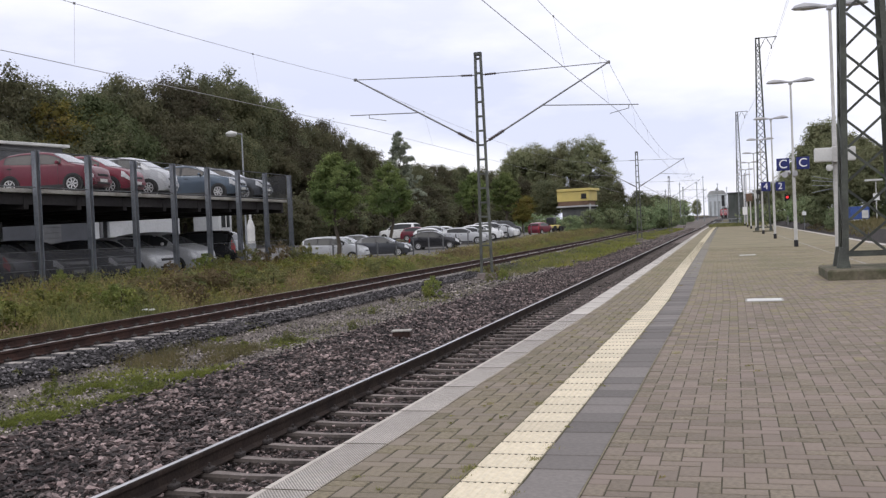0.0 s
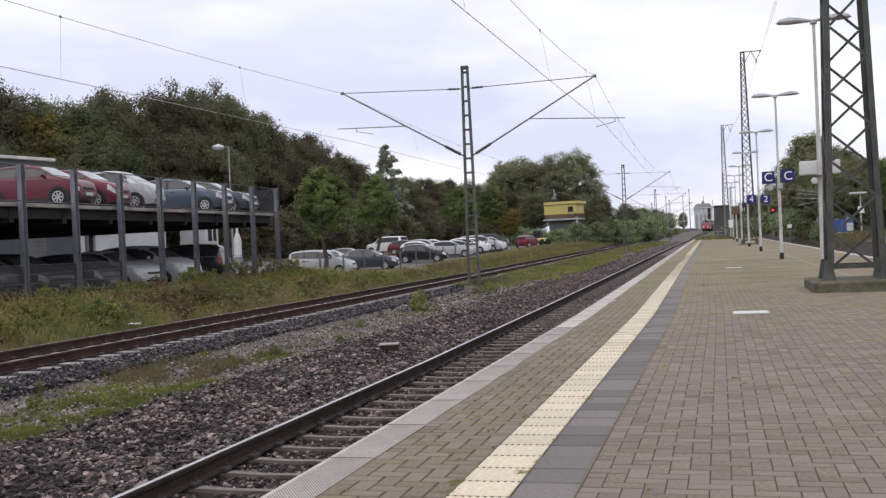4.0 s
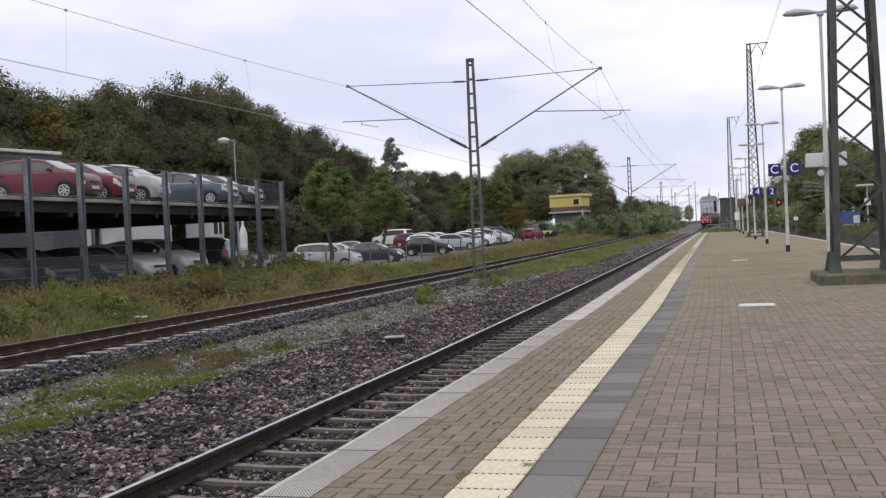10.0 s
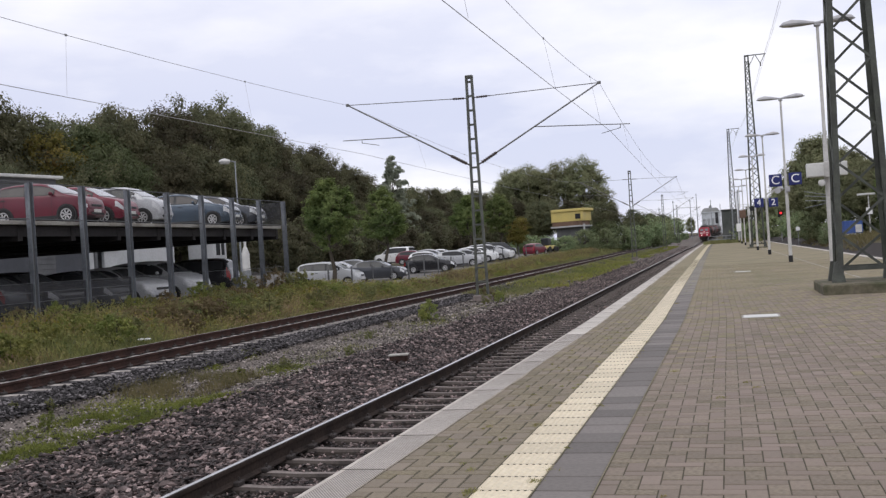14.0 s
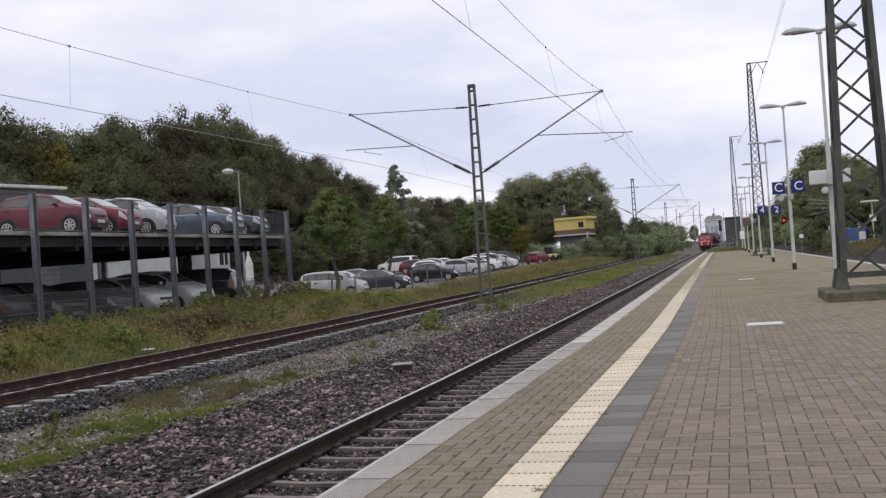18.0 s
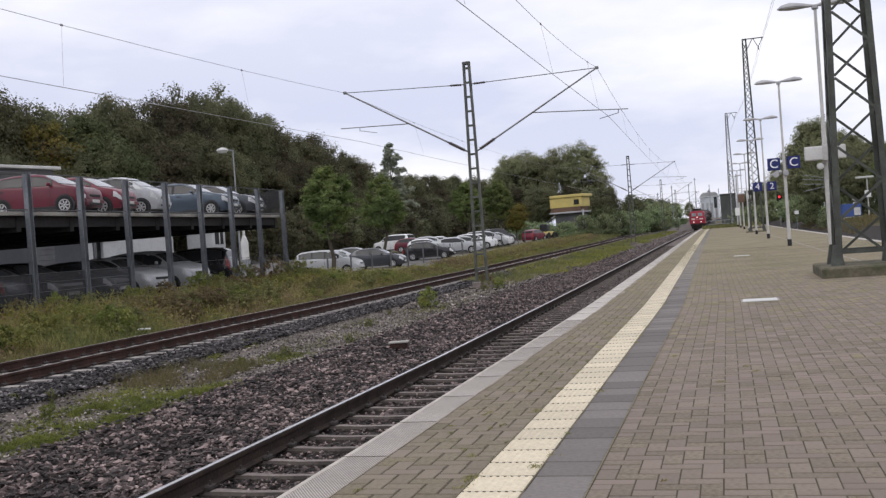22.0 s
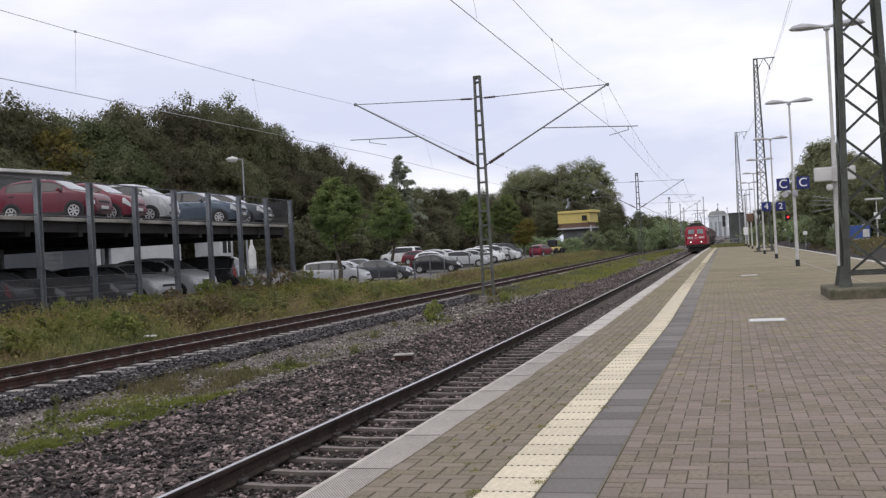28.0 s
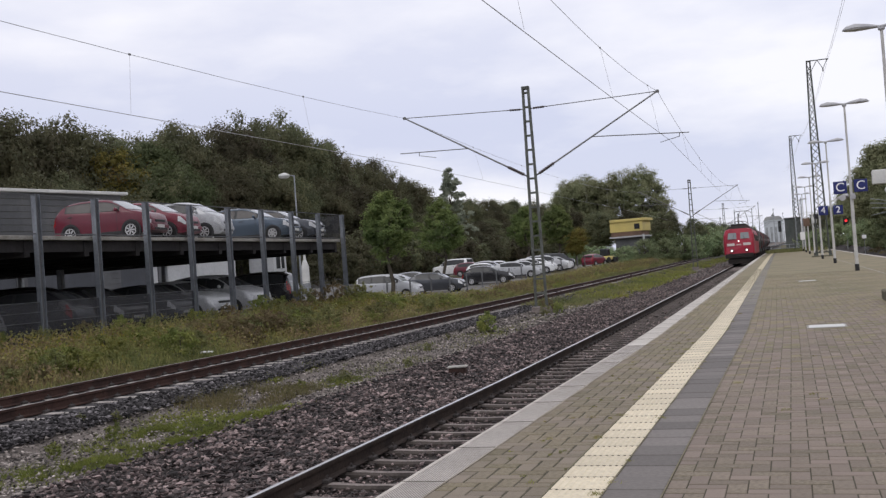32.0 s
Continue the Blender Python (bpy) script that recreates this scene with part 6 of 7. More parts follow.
tree_kind("green weed", M_LEAF_OLIVE, 3.6, 2.5, 46, 30, 0.155, 2, low=-0.1)
tree_kind("brown weed", M_LEAF_BROWN, 3.6, 2.3, 46, 28, 0.15, 2, low=-0.1)


def tree(kind, k, x, y, z, height, label, category="tree", group="", wide=1.0):
    me, tr, h, _ = TREES[kind, k]
    s = height / h
    root = thing(kind.replace(" ", "_") + ("_tree" if "shrub" not in kind else ""), label, category, group, at=pose(x, y, z, 0, 0, (k * 131 + x * 57 + y * 23) % 360))
    root.scale = (s * wide, s * wide, s)
    part("crown", me, None, root)
    part("trunk" if "weed" not in kind else "stem", tr, None, root)
    return root


# wooded slope behind the car deck: a front, a middle and a back row that rises to the ridge
rng = random.Random(8)
RIDGE_Y = (40, 69, 73, 82, 86, 94, 98.5, 103.6, 112, 116, 126, 134, 142, 152, 163, 182, 206, 225, 255, 300)
RIDGE_Z = (15, 15.7, 15.4, 17, 17.8, 18, 19.2, 20.6, 20.3, 18.9, 18.7, 17.9, 17, 15, 13.3, 13.8, 15, 15.3, 16, 17)
for x0, share, step in ((-57, 1.0, 4.9), (-51.5, 0.74, 5.7)):
    y = 50.0
    while y < 285:
        x = x0 + rng.uniform(-1.0, 1.0)
        h = 1.24 + (float(np.interp(y * 57 / -x, RIDGE_Y, RIDGE_Z)) - 1.24) * -x / 57 * share * (rng.uniform(0.97, 1.04) if share == 1 else rng.uniform(0.85, 1.05))
        kind = "turning" if rng.random() < 0.015 else "oak"
        z = floor_z(x, y) - 0.3
        k = rng.randrange(5) if kind == "oak" else 0
        tree(kind, k, x, y, z, (h - z) * 0.985 * TREES[kind, k][2] / TREES[kind, k][3], "broad dark green deciduous tree on the wooded slope" if kind == "oak" else "deciduous tree with yellowing leaves on the wooded slope", group="trees of the wooded slope", wide=rng.uniform(0.82, 1.03) * (13 / max(8, h)) ** 0.5)
        y += step * rng.uniform(0.85, 1.2) * (1 if y < 170 else 1.4)
y = 87.0
while y < 222:
    x = -44 + rng.uniform(-2, 2)
    tree("shrub", rng.randrange(3), x, y, floor_z(x, y), rng.uniform(4.0, 6.5), "dark undergrowth shrub at the edge of the wood", "shrub", "undergrowth")
    y += rng.uniform(3.4, 4.8)

y = 58.0
while y < 300:
    x = -60 + rng.uniform(-1.5, 1.5)
    tree("shrub", rng.randrange(3), x, y, floor_z(x, y), rng.uniform(5.0, 7.0), "dark undergrowth shrub deep in the wood", "shrub", "undergrowth", wide=1.5)
    y += rng.uniform(6.4, 7.6)

for kind, k, x, y, h, label in (
        ("young", 0, -24.3, 59.7, 7.9, "young bright green maple between parked cars"), ("young", 1, -27.0, 78.2, 8.0, "young bright green maple between parked cars"),
        ("young", 2, -27.5, 108.0, 8.2, "young green tree at the car park"), ("young", 0, -26.2, 118.0, 8.6, "young green tree at the car park"), ("turning", 0, -28.3, 138, 6.0, "small tree with reddish leaves"),
        ("spruce", 0, -47.5, 142.5, 15.2, "dark slender spruce rising above the wood"), ("ash", 0, -52.2, 76.0, 14.3, "full green ash tree at the edge of the wood"), ("turning", 0, -54.6, 73.0, 14.6, "deciduous tree with yellowing leaves behind the ash"),
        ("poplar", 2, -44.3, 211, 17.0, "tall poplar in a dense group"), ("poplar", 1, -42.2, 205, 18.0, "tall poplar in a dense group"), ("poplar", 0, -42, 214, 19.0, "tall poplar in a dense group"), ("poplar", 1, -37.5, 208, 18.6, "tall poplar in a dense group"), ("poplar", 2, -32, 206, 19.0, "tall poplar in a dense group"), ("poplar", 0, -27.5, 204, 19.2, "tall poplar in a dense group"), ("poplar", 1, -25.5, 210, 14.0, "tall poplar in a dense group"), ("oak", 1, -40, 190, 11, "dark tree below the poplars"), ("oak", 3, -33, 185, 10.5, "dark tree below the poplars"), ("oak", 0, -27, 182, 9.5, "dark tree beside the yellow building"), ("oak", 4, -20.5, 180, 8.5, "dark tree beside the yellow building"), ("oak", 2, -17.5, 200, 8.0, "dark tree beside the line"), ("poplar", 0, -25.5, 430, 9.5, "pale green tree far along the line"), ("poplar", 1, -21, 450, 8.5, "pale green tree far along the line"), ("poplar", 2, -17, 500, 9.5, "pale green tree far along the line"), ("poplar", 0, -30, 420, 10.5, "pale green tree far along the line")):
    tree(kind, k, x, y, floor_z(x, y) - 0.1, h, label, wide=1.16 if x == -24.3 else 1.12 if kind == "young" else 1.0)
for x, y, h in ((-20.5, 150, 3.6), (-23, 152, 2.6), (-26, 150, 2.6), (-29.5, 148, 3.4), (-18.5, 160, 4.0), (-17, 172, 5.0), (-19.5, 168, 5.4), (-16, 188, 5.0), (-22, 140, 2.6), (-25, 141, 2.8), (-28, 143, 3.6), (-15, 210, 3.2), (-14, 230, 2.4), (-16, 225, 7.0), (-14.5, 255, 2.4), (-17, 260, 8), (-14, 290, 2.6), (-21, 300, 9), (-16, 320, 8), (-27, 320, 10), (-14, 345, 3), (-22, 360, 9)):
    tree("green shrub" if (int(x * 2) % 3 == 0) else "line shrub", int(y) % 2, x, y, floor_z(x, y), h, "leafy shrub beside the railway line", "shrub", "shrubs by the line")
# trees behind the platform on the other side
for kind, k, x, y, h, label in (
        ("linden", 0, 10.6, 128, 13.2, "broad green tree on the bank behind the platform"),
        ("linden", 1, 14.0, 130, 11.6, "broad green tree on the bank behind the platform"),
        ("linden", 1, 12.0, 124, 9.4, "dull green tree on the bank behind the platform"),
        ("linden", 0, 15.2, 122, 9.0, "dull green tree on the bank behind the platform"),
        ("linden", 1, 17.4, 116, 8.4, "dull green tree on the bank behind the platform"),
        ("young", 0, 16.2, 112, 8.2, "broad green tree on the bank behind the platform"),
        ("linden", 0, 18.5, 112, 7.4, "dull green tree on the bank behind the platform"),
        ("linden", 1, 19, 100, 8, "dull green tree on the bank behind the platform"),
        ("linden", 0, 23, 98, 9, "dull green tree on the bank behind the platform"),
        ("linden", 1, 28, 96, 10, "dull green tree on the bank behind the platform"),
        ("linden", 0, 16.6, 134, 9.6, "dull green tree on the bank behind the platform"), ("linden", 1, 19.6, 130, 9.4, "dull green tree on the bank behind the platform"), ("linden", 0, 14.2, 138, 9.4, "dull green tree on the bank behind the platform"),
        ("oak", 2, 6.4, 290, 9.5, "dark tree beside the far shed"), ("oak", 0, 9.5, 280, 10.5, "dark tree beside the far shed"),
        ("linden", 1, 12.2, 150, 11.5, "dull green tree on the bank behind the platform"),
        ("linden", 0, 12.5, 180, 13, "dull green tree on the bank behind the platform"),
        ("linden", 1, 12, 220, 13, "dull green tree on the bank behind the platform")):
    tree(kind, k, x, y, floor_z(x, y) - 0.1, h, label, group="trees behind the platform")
for x, y, h in ((9.9, 112, 1.6), (10.6, 116, 2.2), (18.5, 86, 3.0), (14.2, 124, 3.6), (12.6, 122, 3.2), (16.4, 124, 4.2), (18.6, 122, 4.4), (16.6, 118, 3.4), (21, 84, 2.8), (10.6, 126, 4), (10.4, 142, 4.5), (25, 84, 3), (10.2, 165, 5), (10, 195, 6), (10, 230, 7), (4.6, 245, 5), (6.5, 252, 5.5), (8.4, 240, 5), (3.4, 262, 5)):
    tree("line shrub", int(y) % 2, x, y, floor_z(x, y), h, "dull green shrub on the bank behind the platform", "shrub", "shrubs behind the platform")


# ---- weeds and grass ----
def blades(name, xy, h, w, lean, material, label, seed, category="grass", tops=False, zf=floor_z):
    """Upright tapering blades, or small leaves round their tips."""
    rng = np.random.default_rng(seed)
    n = len(xy)
    z = np.array([zf(a, b) for a, b in xy])
    base = np.column_stack([xy, z])
    hh = rng.uniform(*h, n) if not isinstance(h, np.ndarray) else h
    a = rng.uniform(0, 2 * np.pi, n)
    side = np.column_stack([np.cos(a), np.sin(a), np.zeros(n)]) * (rng.uniform(*w, n) / 2)[:, None]
    b = rng.uniform(0, 2 * np.pi, n)
    tip = base + np.column_stack([np.cos(b) * lean * hh, np.sin(b) * lean * hh, hh]) * rng.uniform(0.75, 1.1, (n, 1))
    if tops:
        c = tip
        u = rng.normal(0, 1, (n, 3))
        u /= np.linalg.norm(u, axis=1)[:, None]
        k = np.cross(u, rng.normal(0, 1, (n, 3)))
        k /= np.linalg.norm(k, axis=1)[:, None]
        s = rng.uniform(*w, (n, 1))
        v = np.stack([c - u * s, c + k * s * 0.6, c + u * s, c - k * s * 0.6], 1)
        me = fast_mesh(name, v.reshape(-1, 3), np.arange(4 * n).reshape(-1, 4))
    else:
        mid = (base + tip) / 2 + rng.normal(0, 0.05, (n, 3)) * hh[:, None]
        v = np.stack([base - side, base + side, mid + side * 0.8, tip, mid - side * 0.8], 1)
        me = fast_mesh(name, v.reshape(-1, 3), np.arange(5 * n).reshape(-1, 5))
    return setting(name, me, material, label, category, "stuff")


def patch_points(seed, n, x0, x1, y0, y1, scale, cut, power=1.5):
    """Places where a slow noise is high, so that growth comes in patches."""
    rng = np.random.default_rng(seed)
    out = []
    while len(out) < n:
        y = y0 + (y1 - y0) * rng.uniform() ** power
        x = rng.uniform(x0, x1)
        if x < -17.8 and y > 48 and rng.uniform() > 0.12:
            continue
        if noise.noise(Vector((x * scale, y * scale * 0.6, seed))) > cut + rng.normal(0, 0.14):
            out.append((x + shift(x, y), y))
    return np.array(out)


WX0, WX1 = -19.8, -14.9
for k, (cut, lo, hi, n, mat_, nm) in enumerate(((-0.25, 0.10, 0.38, 24000, M_WEED, "tall_weeds"), (0.1, 0.3, 0.7, 4000, M_WEED, "high_weeds"))):
    blades(nm, patch_points(20 + k, n, WX0, WX1, 12, 125, 0.35, cut), (lo, hi), (0.012, 0.03), 0.5, M_WEED, "dense mixed weeds, green to reddish, along the rusty track", 30 + k, "weeds")
blades("weed_leaves", patch_points(24, 46000, WX0, WX1, 12, 125, 0.35, -0.3), (0.05, 0.5), (0.02, 0.055), 0.4, M_WEED, "leaves of the weeds along the rusty track", 34, "weeds", True)
blades("goldenrod_flowers", patch_points(27, 6500, WX0, WX1, 12, 125, 0.3, 0.15, 1.2), (0.25, 0.5), (0.025, 0.05), 0.3, M_FLOWER, "yellow goldenrod flower heads among the weeds", 35, "flowers", True)
blades("lot_edge_weeds", patch_points(71, 12000, -17.78, -16.2, 64, 140, 0.4, -0.3, 1.3), (0.4, 0.9), (0.025, 0.06), 0.4, M_WEED, "high mixed weeds along the edge of the car park", 72, "weeds")
blades("lot_edge_leaves", patch_points(73, 12000, -17.75, -15.6, 60, 140, 0.4, -0.3, 1.3), (0.2, 0.7), (0.03, 0.07), 0.4, M_LEAF_BROWN, "withering leaves of the weeds along the edge of the car park", 74, "weeds", True)
blades("verge_grass", patch_points(25, 16000, -15.6, -14.0, 11, 110, 0.5, -0.3), (0.08, 0.3), (0.012, 0.03), 0.5, M_GRASS, "short grass at the edge of the rusty track", 36)
blades("far_verge_grass", patch_points(61, 12000, -18.5, -14.2, 85, 240, 0.2, -0.3, 1.4), (0.15, 0.45), (0.05, 0.11), 0.5, M_GRASS, "pale green grass verge beside the far end of the rusty track", 62)
blades("bank_grass", patch_points(63, 7000, 10.2, 17, 84, 140, 0.3, -0.25, 1.2), (0.12, 0.5), (0.04, 0.09), 0.5, M_GRASS_DRY, "dry grass on the bank behind the platform", 64)
# grass on the gravel grows in a few cushions: place, half length across and along, share of the blades
CUSHIONS = [(-8.0, 11.75, 0.16, 0.22, 0.8), (-8.0, 12.15, 0.14, 0.2, 0.7), (-8.33, 12.75, 0.2, 0.2, 0.6), (-9.05, 12.65, 0.18, 0.28, 0.7), (-8.25, 13.85, 0.2, 0.25, 0.9), (-8.05, 14.45, 0.14, 0.3, 0.9), (-8.37, 10.3, 0.15, 0.22, 0.7), (-8.08, 10.4, 0.14, 0.2, 0.6),
            (-9.2, 12.15, 0.22, 0.3, 0.25), (-8.26, 11.25, 0.2, 0.25, 0.25), (-9.4, 14.0, 0.3, 0.35, 0.5), (-8.8, 13.4, 0.25, 0.35, 0.4), (-8.9, 11.3, 0.3, 0.25, 0.2), (-8.7, 9.6, 0.3, 0.4, 0.5), (-8.6, 18.3, 0.2, 0.35, 0.5), (-10.2, 18.2, 0.12, 0.2, 0.15), (-10.39, 20.2, 0.15, 0.3, 0.25), (-8.9, 30.2, 0.25, 0.9, 0.35)]
rng_c = np.random.default_rng(41)
tuft_xy = np.concatenate([np.column_stack([rng_c.normal(x, rx, int(6000 * k)), rng_c.normal(y, ry, int(6000 * k))]) for x, y, rx, ry, k in CUSHIONS])
blades("gravel_grass", np.array([p for p in tuft_xy if noise.noise(Vector((p[0] * 6, p[1] * 3.5, 4))) > -0.06]), (0.04, 0.13), (0.007, 0.018), 0.8, M_GRASS_FRESH, "cushions of yellow-green grass in the gravel", 42)
blades("dry_gravel_grass", patch_points(43, 4600, -10.1, -8.4, 14.6, 17.4, 1.7, -0.05, 1.0), (0.06, 0.24), (0.005, 0.011), 0.45, M_GRASS_DRY, "sparse dry brownish grass stalks in the gravel", 44)
blades("sparse_gravel_grass", patch_points(53, 2600, -9.8, -8.0, 17, 40, 1.1, 0.15, 1.2), (0.04, 0.18), (0.006, 0.014), 0.6, M_GRASS, "sparse thin grass on the gravel", 54)
blades("middle_grass", patch_points(45, 26000, -10.9, -8.5, 42, 200, 0.5, -0.12, 1.4), (0.08, 0.3), (0.025, 0.06), 0.5, M_GRASS, "green grass strip between the tracks", 46)
blades("far_middle_grass", patch_points(55, 12000, -10.6, -7.4, 50, 220, 0.3, -0.05, 1.3), (0.1, 0.35), (0.04, 0.09), 0.5, M_GRASS_FRESH, "yellow-green grass between the tracks farther along", 56)
rng_m = np.random.default_rng(47)
tufts = []
for i in range(120):
    y = 4.3 + 26 * rng_m.uniform() ** 1.5
    x = (rng_m.uniform(-1.95, -1.38), rng_m.uniform(-1.95, -1.38), -1.37, -1.04, rng_m.uniform(-0.7, 3.0))[i % 5]
    r = rng_m.uniform(0.004, 0.02) * (1.6 if i % 5 > 1 else 1)
    for k in range(int(8 + 1500 * r)):
        tufts.append((x + rng_m.normal(0, r), y + rng_m.normal(0, r * 1.3)))
for x, y in ((-1.07, 5.29), (-1.37, 5.06)):
    tufts += [(x + rng_m.normal(0, 0.022), y + rng_m.normal(0, 0.03)) for k in range(90)]
blades("joint_moss", np.array(tufts), (0.004, 0.016), (0.003, 0.007), 0.9, M_WEED, "small tufts of moss and grass in the paving joints", 48, zf=lambda x, y: rise(y))
blades("end_grass", patch_points(49, 12000, -2.0, 5.6, 137, 190, 0.3, -0.3, 1.2), (0.1, 0.5), (0.05, 0.1), 0.5, M_GRASS, "grass on the overgrown platform end and the mound beyond", 50, zf=lambda x, y: rise(y) - (0.2 if y > 150 else 0))
for kind, x, y, h, k in (("lime", -9.17, 30.1, 0.8, 0), ("lime", -9.4, 30.6, 0.5, 1), ("green", -8.58, 18.3, 0.34, 1), ("green", -8.75, 18.0, 0.26, 0), ("green", -9.87, 28.3, 0.25, 0), ("green", -10.35, 12.6, 0.2, 0), ("green", -10.1, 13.1, 0.24, 1), ("green", -8.2, 20.8, 0.3, 1), ("green", -9.2, 38.2, 0.55, 0), ("brown", -9.6, 40.3, 0.75, 1), ("green", -9.9, 41.0, 0.7, 0), ("lime", -8.9, 39.0, 0.6, 1), ("lime", -9.0, 17.2, 0.25, 0), ("lime", -7.9, 12.5, 0.26, 1), ("lime", -9.3, 12.0, 0.3, 0), ("lime", -9.25, 10.7, 0.28, 1), ("green", -9.1, 24.5, 0.3, 0)):
    o = tree(kind + " weed", k, x, y, floor_z(x, y), h, {"lime": "small yellow-green weed tuft growing in the gravel", "green": "small leafy green weed tuft in the gravel", "brown": "dry brownish weed tuft at the foot of the mast"}[kind], "weed", "weed tufts in the gravel", wide=0.7)
    o.name = "weed_tuft"
for kind, x, y, h in (("green", -19.3, 37.6, 1.35), ("brown", -19.2, 40.4, 1.5), ("lime", -19.4, 34.2, 1.05), ("green", -19.2, 42.6, 1.3), ("lime", -19.3, 29.6, 1.0), ("lime", -19.2, 25.4, 1.1), ("brown", -19.5, 32.0, 1.1), ("green", -19.5, 44.2, 1.2), ("brown", -19.4, 38.9, 1.1), ("lime", -19.5, 36.0, 0.9), ("green", -19.4, 30.8, 0.9), ("green", -19.5, 27.5, 0.9), ("brown", -19.4, 24.0, 1.0), ("green", -19.5, 22.4, 0.9), ("lime", -19.3, 20.6, 0.9), ("green", -19.4, 41.6, 1.0), ("green", -19.5, 35.0, 1.0)):
    o = tree(kind + " weed", 0, x, y, floor_z(x, y), h * (0.7 if y < 34 else 0.9), {"lime": "tall yellow-green weed growing against the deck fence", "green": "tall leafy green weed growing against the deck fence", "brown": "tall withered weed growing against the deck fence"}[kind], "weed", "tall weeds at the fence", wide=0.75)
    o.name = "tall_weed"
for i in range(230):
    y = 14 + 97 * (i / 230) ** 1.45 + rng.uniform(-1, 1)
    x = rng.uniform(-19.3, -15.6) if y < 46 else rng.uniform(-17.6, -15.8)
    kind = ("lime weed", "green weed", "brown weed")[min(2, max(0, int(1.15 + 2.6 * noise.noise(Vector((x * 0.3, y * 0.16, 3))) + rng.uniform(-0.8, 0.8))))]
    h = rng.uniform(0.45, 0.85) * (0.55 if y < 34 else 1) if x < -18 else rng.uniform(0.4, 0.95) * (1 if y < 46 else 0.65)
    o = tree(kind, i % 2, x, y, floor_z(x, y), h, {"lime weed": "bright yellow-green weed clump beside the rusty track", "green weed": "leafy green weed clump beside the rusty track", "brown weed": "withered brownish weed clump beside the rusty track"}[kind], "weed", "weed clumps by the track", wide=rng.uniform(0.9, 1.5))
    o.name = "weed_clump"
lit = tagged(part("litter", Shape().box((0, 0, 0.02), (0.32, 0.2, 0.05), 0.02), M_WHITE), "crumpled white litter beside the rusty rail", "litter")
lit.location = (-15.5, 24.2, floor_z(-15.5, 24.2) + 0.16)


# ---- buildings and line-side things far off ----
yb = thing("yellow_building", "flat yellow-clad signal box building with brown fascia and pale base", "building", at=pose(-24.9, 165, 0, 0, 0, -12))
part("upper_storey", Shape().box((-0.6, 2.5, 6.35), (5.6, 4, 2.0), 0.05), M_YELLOW, yb, "yellow metal cladding")
part("roof_edge", Shape().box((-0.35, 2.4, 7.2), (6.0, 4.2, 0.45), 0.05), M_YELLOW, yb)
w = part("window", Shape().box((1.3, 0.47, 6.15), (0.9, 0.08, 0.8), 0.01), M_GLASS, yb)
part("frame", Shape().box((1.3, 0.45, 5.73), (1.0, 0.1, 0.06)), M_PLASTIC, w)
part("fascia", Shape().box((-0.7, 2.5, 5.0), (5.2, 3.9, 0.75), 0.03), M_BROWN, yb, "brown fascia band")
part("ledge", Shape().box((-0.6, 2.4, 4.5), (5.8, 4.2, 0.25), 0.03), M_WALLW, yb, "white ledge")
part("base_storey", Shape().box((-0.4, 2.8, 2.3), (4.8, 3.4, 4.4), 0.03), M_WALLG, yb)
part("corner_post", Shape().box((2.3, 0.5, 2.6), (0.25, 0.25, 4.4), 0.02), M_WALLW, yb)

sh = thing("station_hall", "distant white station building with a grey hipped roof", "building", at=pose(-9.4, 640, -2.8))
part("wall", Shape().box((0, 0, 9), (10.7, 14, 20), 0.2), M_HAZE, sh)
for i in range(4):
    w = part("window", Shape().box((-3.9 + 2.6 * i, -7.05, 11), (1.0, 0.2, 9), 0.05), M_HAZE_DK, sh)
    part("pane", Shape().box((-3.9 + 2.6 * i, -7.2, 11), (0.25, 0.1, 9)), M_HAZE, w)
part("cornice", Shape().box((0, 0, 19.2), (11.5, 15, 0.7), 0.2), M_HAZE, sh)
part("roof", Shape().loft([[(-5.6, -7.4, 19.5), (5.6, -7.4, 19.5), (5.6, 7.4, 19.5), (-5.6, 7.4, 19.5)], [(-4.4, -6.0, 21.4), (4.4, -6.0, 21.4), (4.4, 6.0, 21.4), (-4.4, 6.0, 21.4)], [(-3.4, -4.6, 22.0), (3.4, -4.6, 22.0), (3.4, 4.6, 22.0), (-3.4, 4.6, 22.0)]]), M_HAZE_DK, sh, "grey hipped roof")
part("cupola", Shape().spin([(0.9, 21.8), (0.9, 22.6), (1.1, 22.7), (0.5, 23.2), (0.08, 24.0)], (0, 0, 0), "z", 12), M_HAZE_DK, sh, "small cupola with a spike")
fw = thing("dark_shed", "long dark shed beside the far tracks", "shed", kind="structure", at=pose(3.3, 300, -0.5))
part("wall", Shape().box((-2.6, 15, 4.7), (4.3, 30, 9), 0.1), M_SHED, fw)
part("roof", Shape().box((-2.6, 15, 9.3), (4.6, 31, 0.3), 0.05), M_SHED, fw)

for k in range(7):
    part("panel", Shape().box((-4.5 + 0.62 * k, -0.05, 4.6), (0.56, 0.12, 8.8), 0.03), M_SHED, fw)

# bent tube barrier at the end of the platform
br = thing("tube_barrier", "pale grey bent tube barrier at the end of the platform", "barrier", at=pose(-2.8, 150.4, rise(150)))
part("top_rail", Shape().rod((0.15, 0, 0.98), (3.8, 0, 0.98), 0.045), M_GALV, br)
part("middle_rail", Shape().rod((0.1, 0, 0.48), (3.8, 0, 0.48), 0.04), M_GALV, br)
for x in (0.0, 1.25, 2.5, 3.8):
    part("post", Shape().rod((x, 0, -0.3), (x, 0, 0.8 if x == 0 else 0.98), 0.04), M_GALV, br)
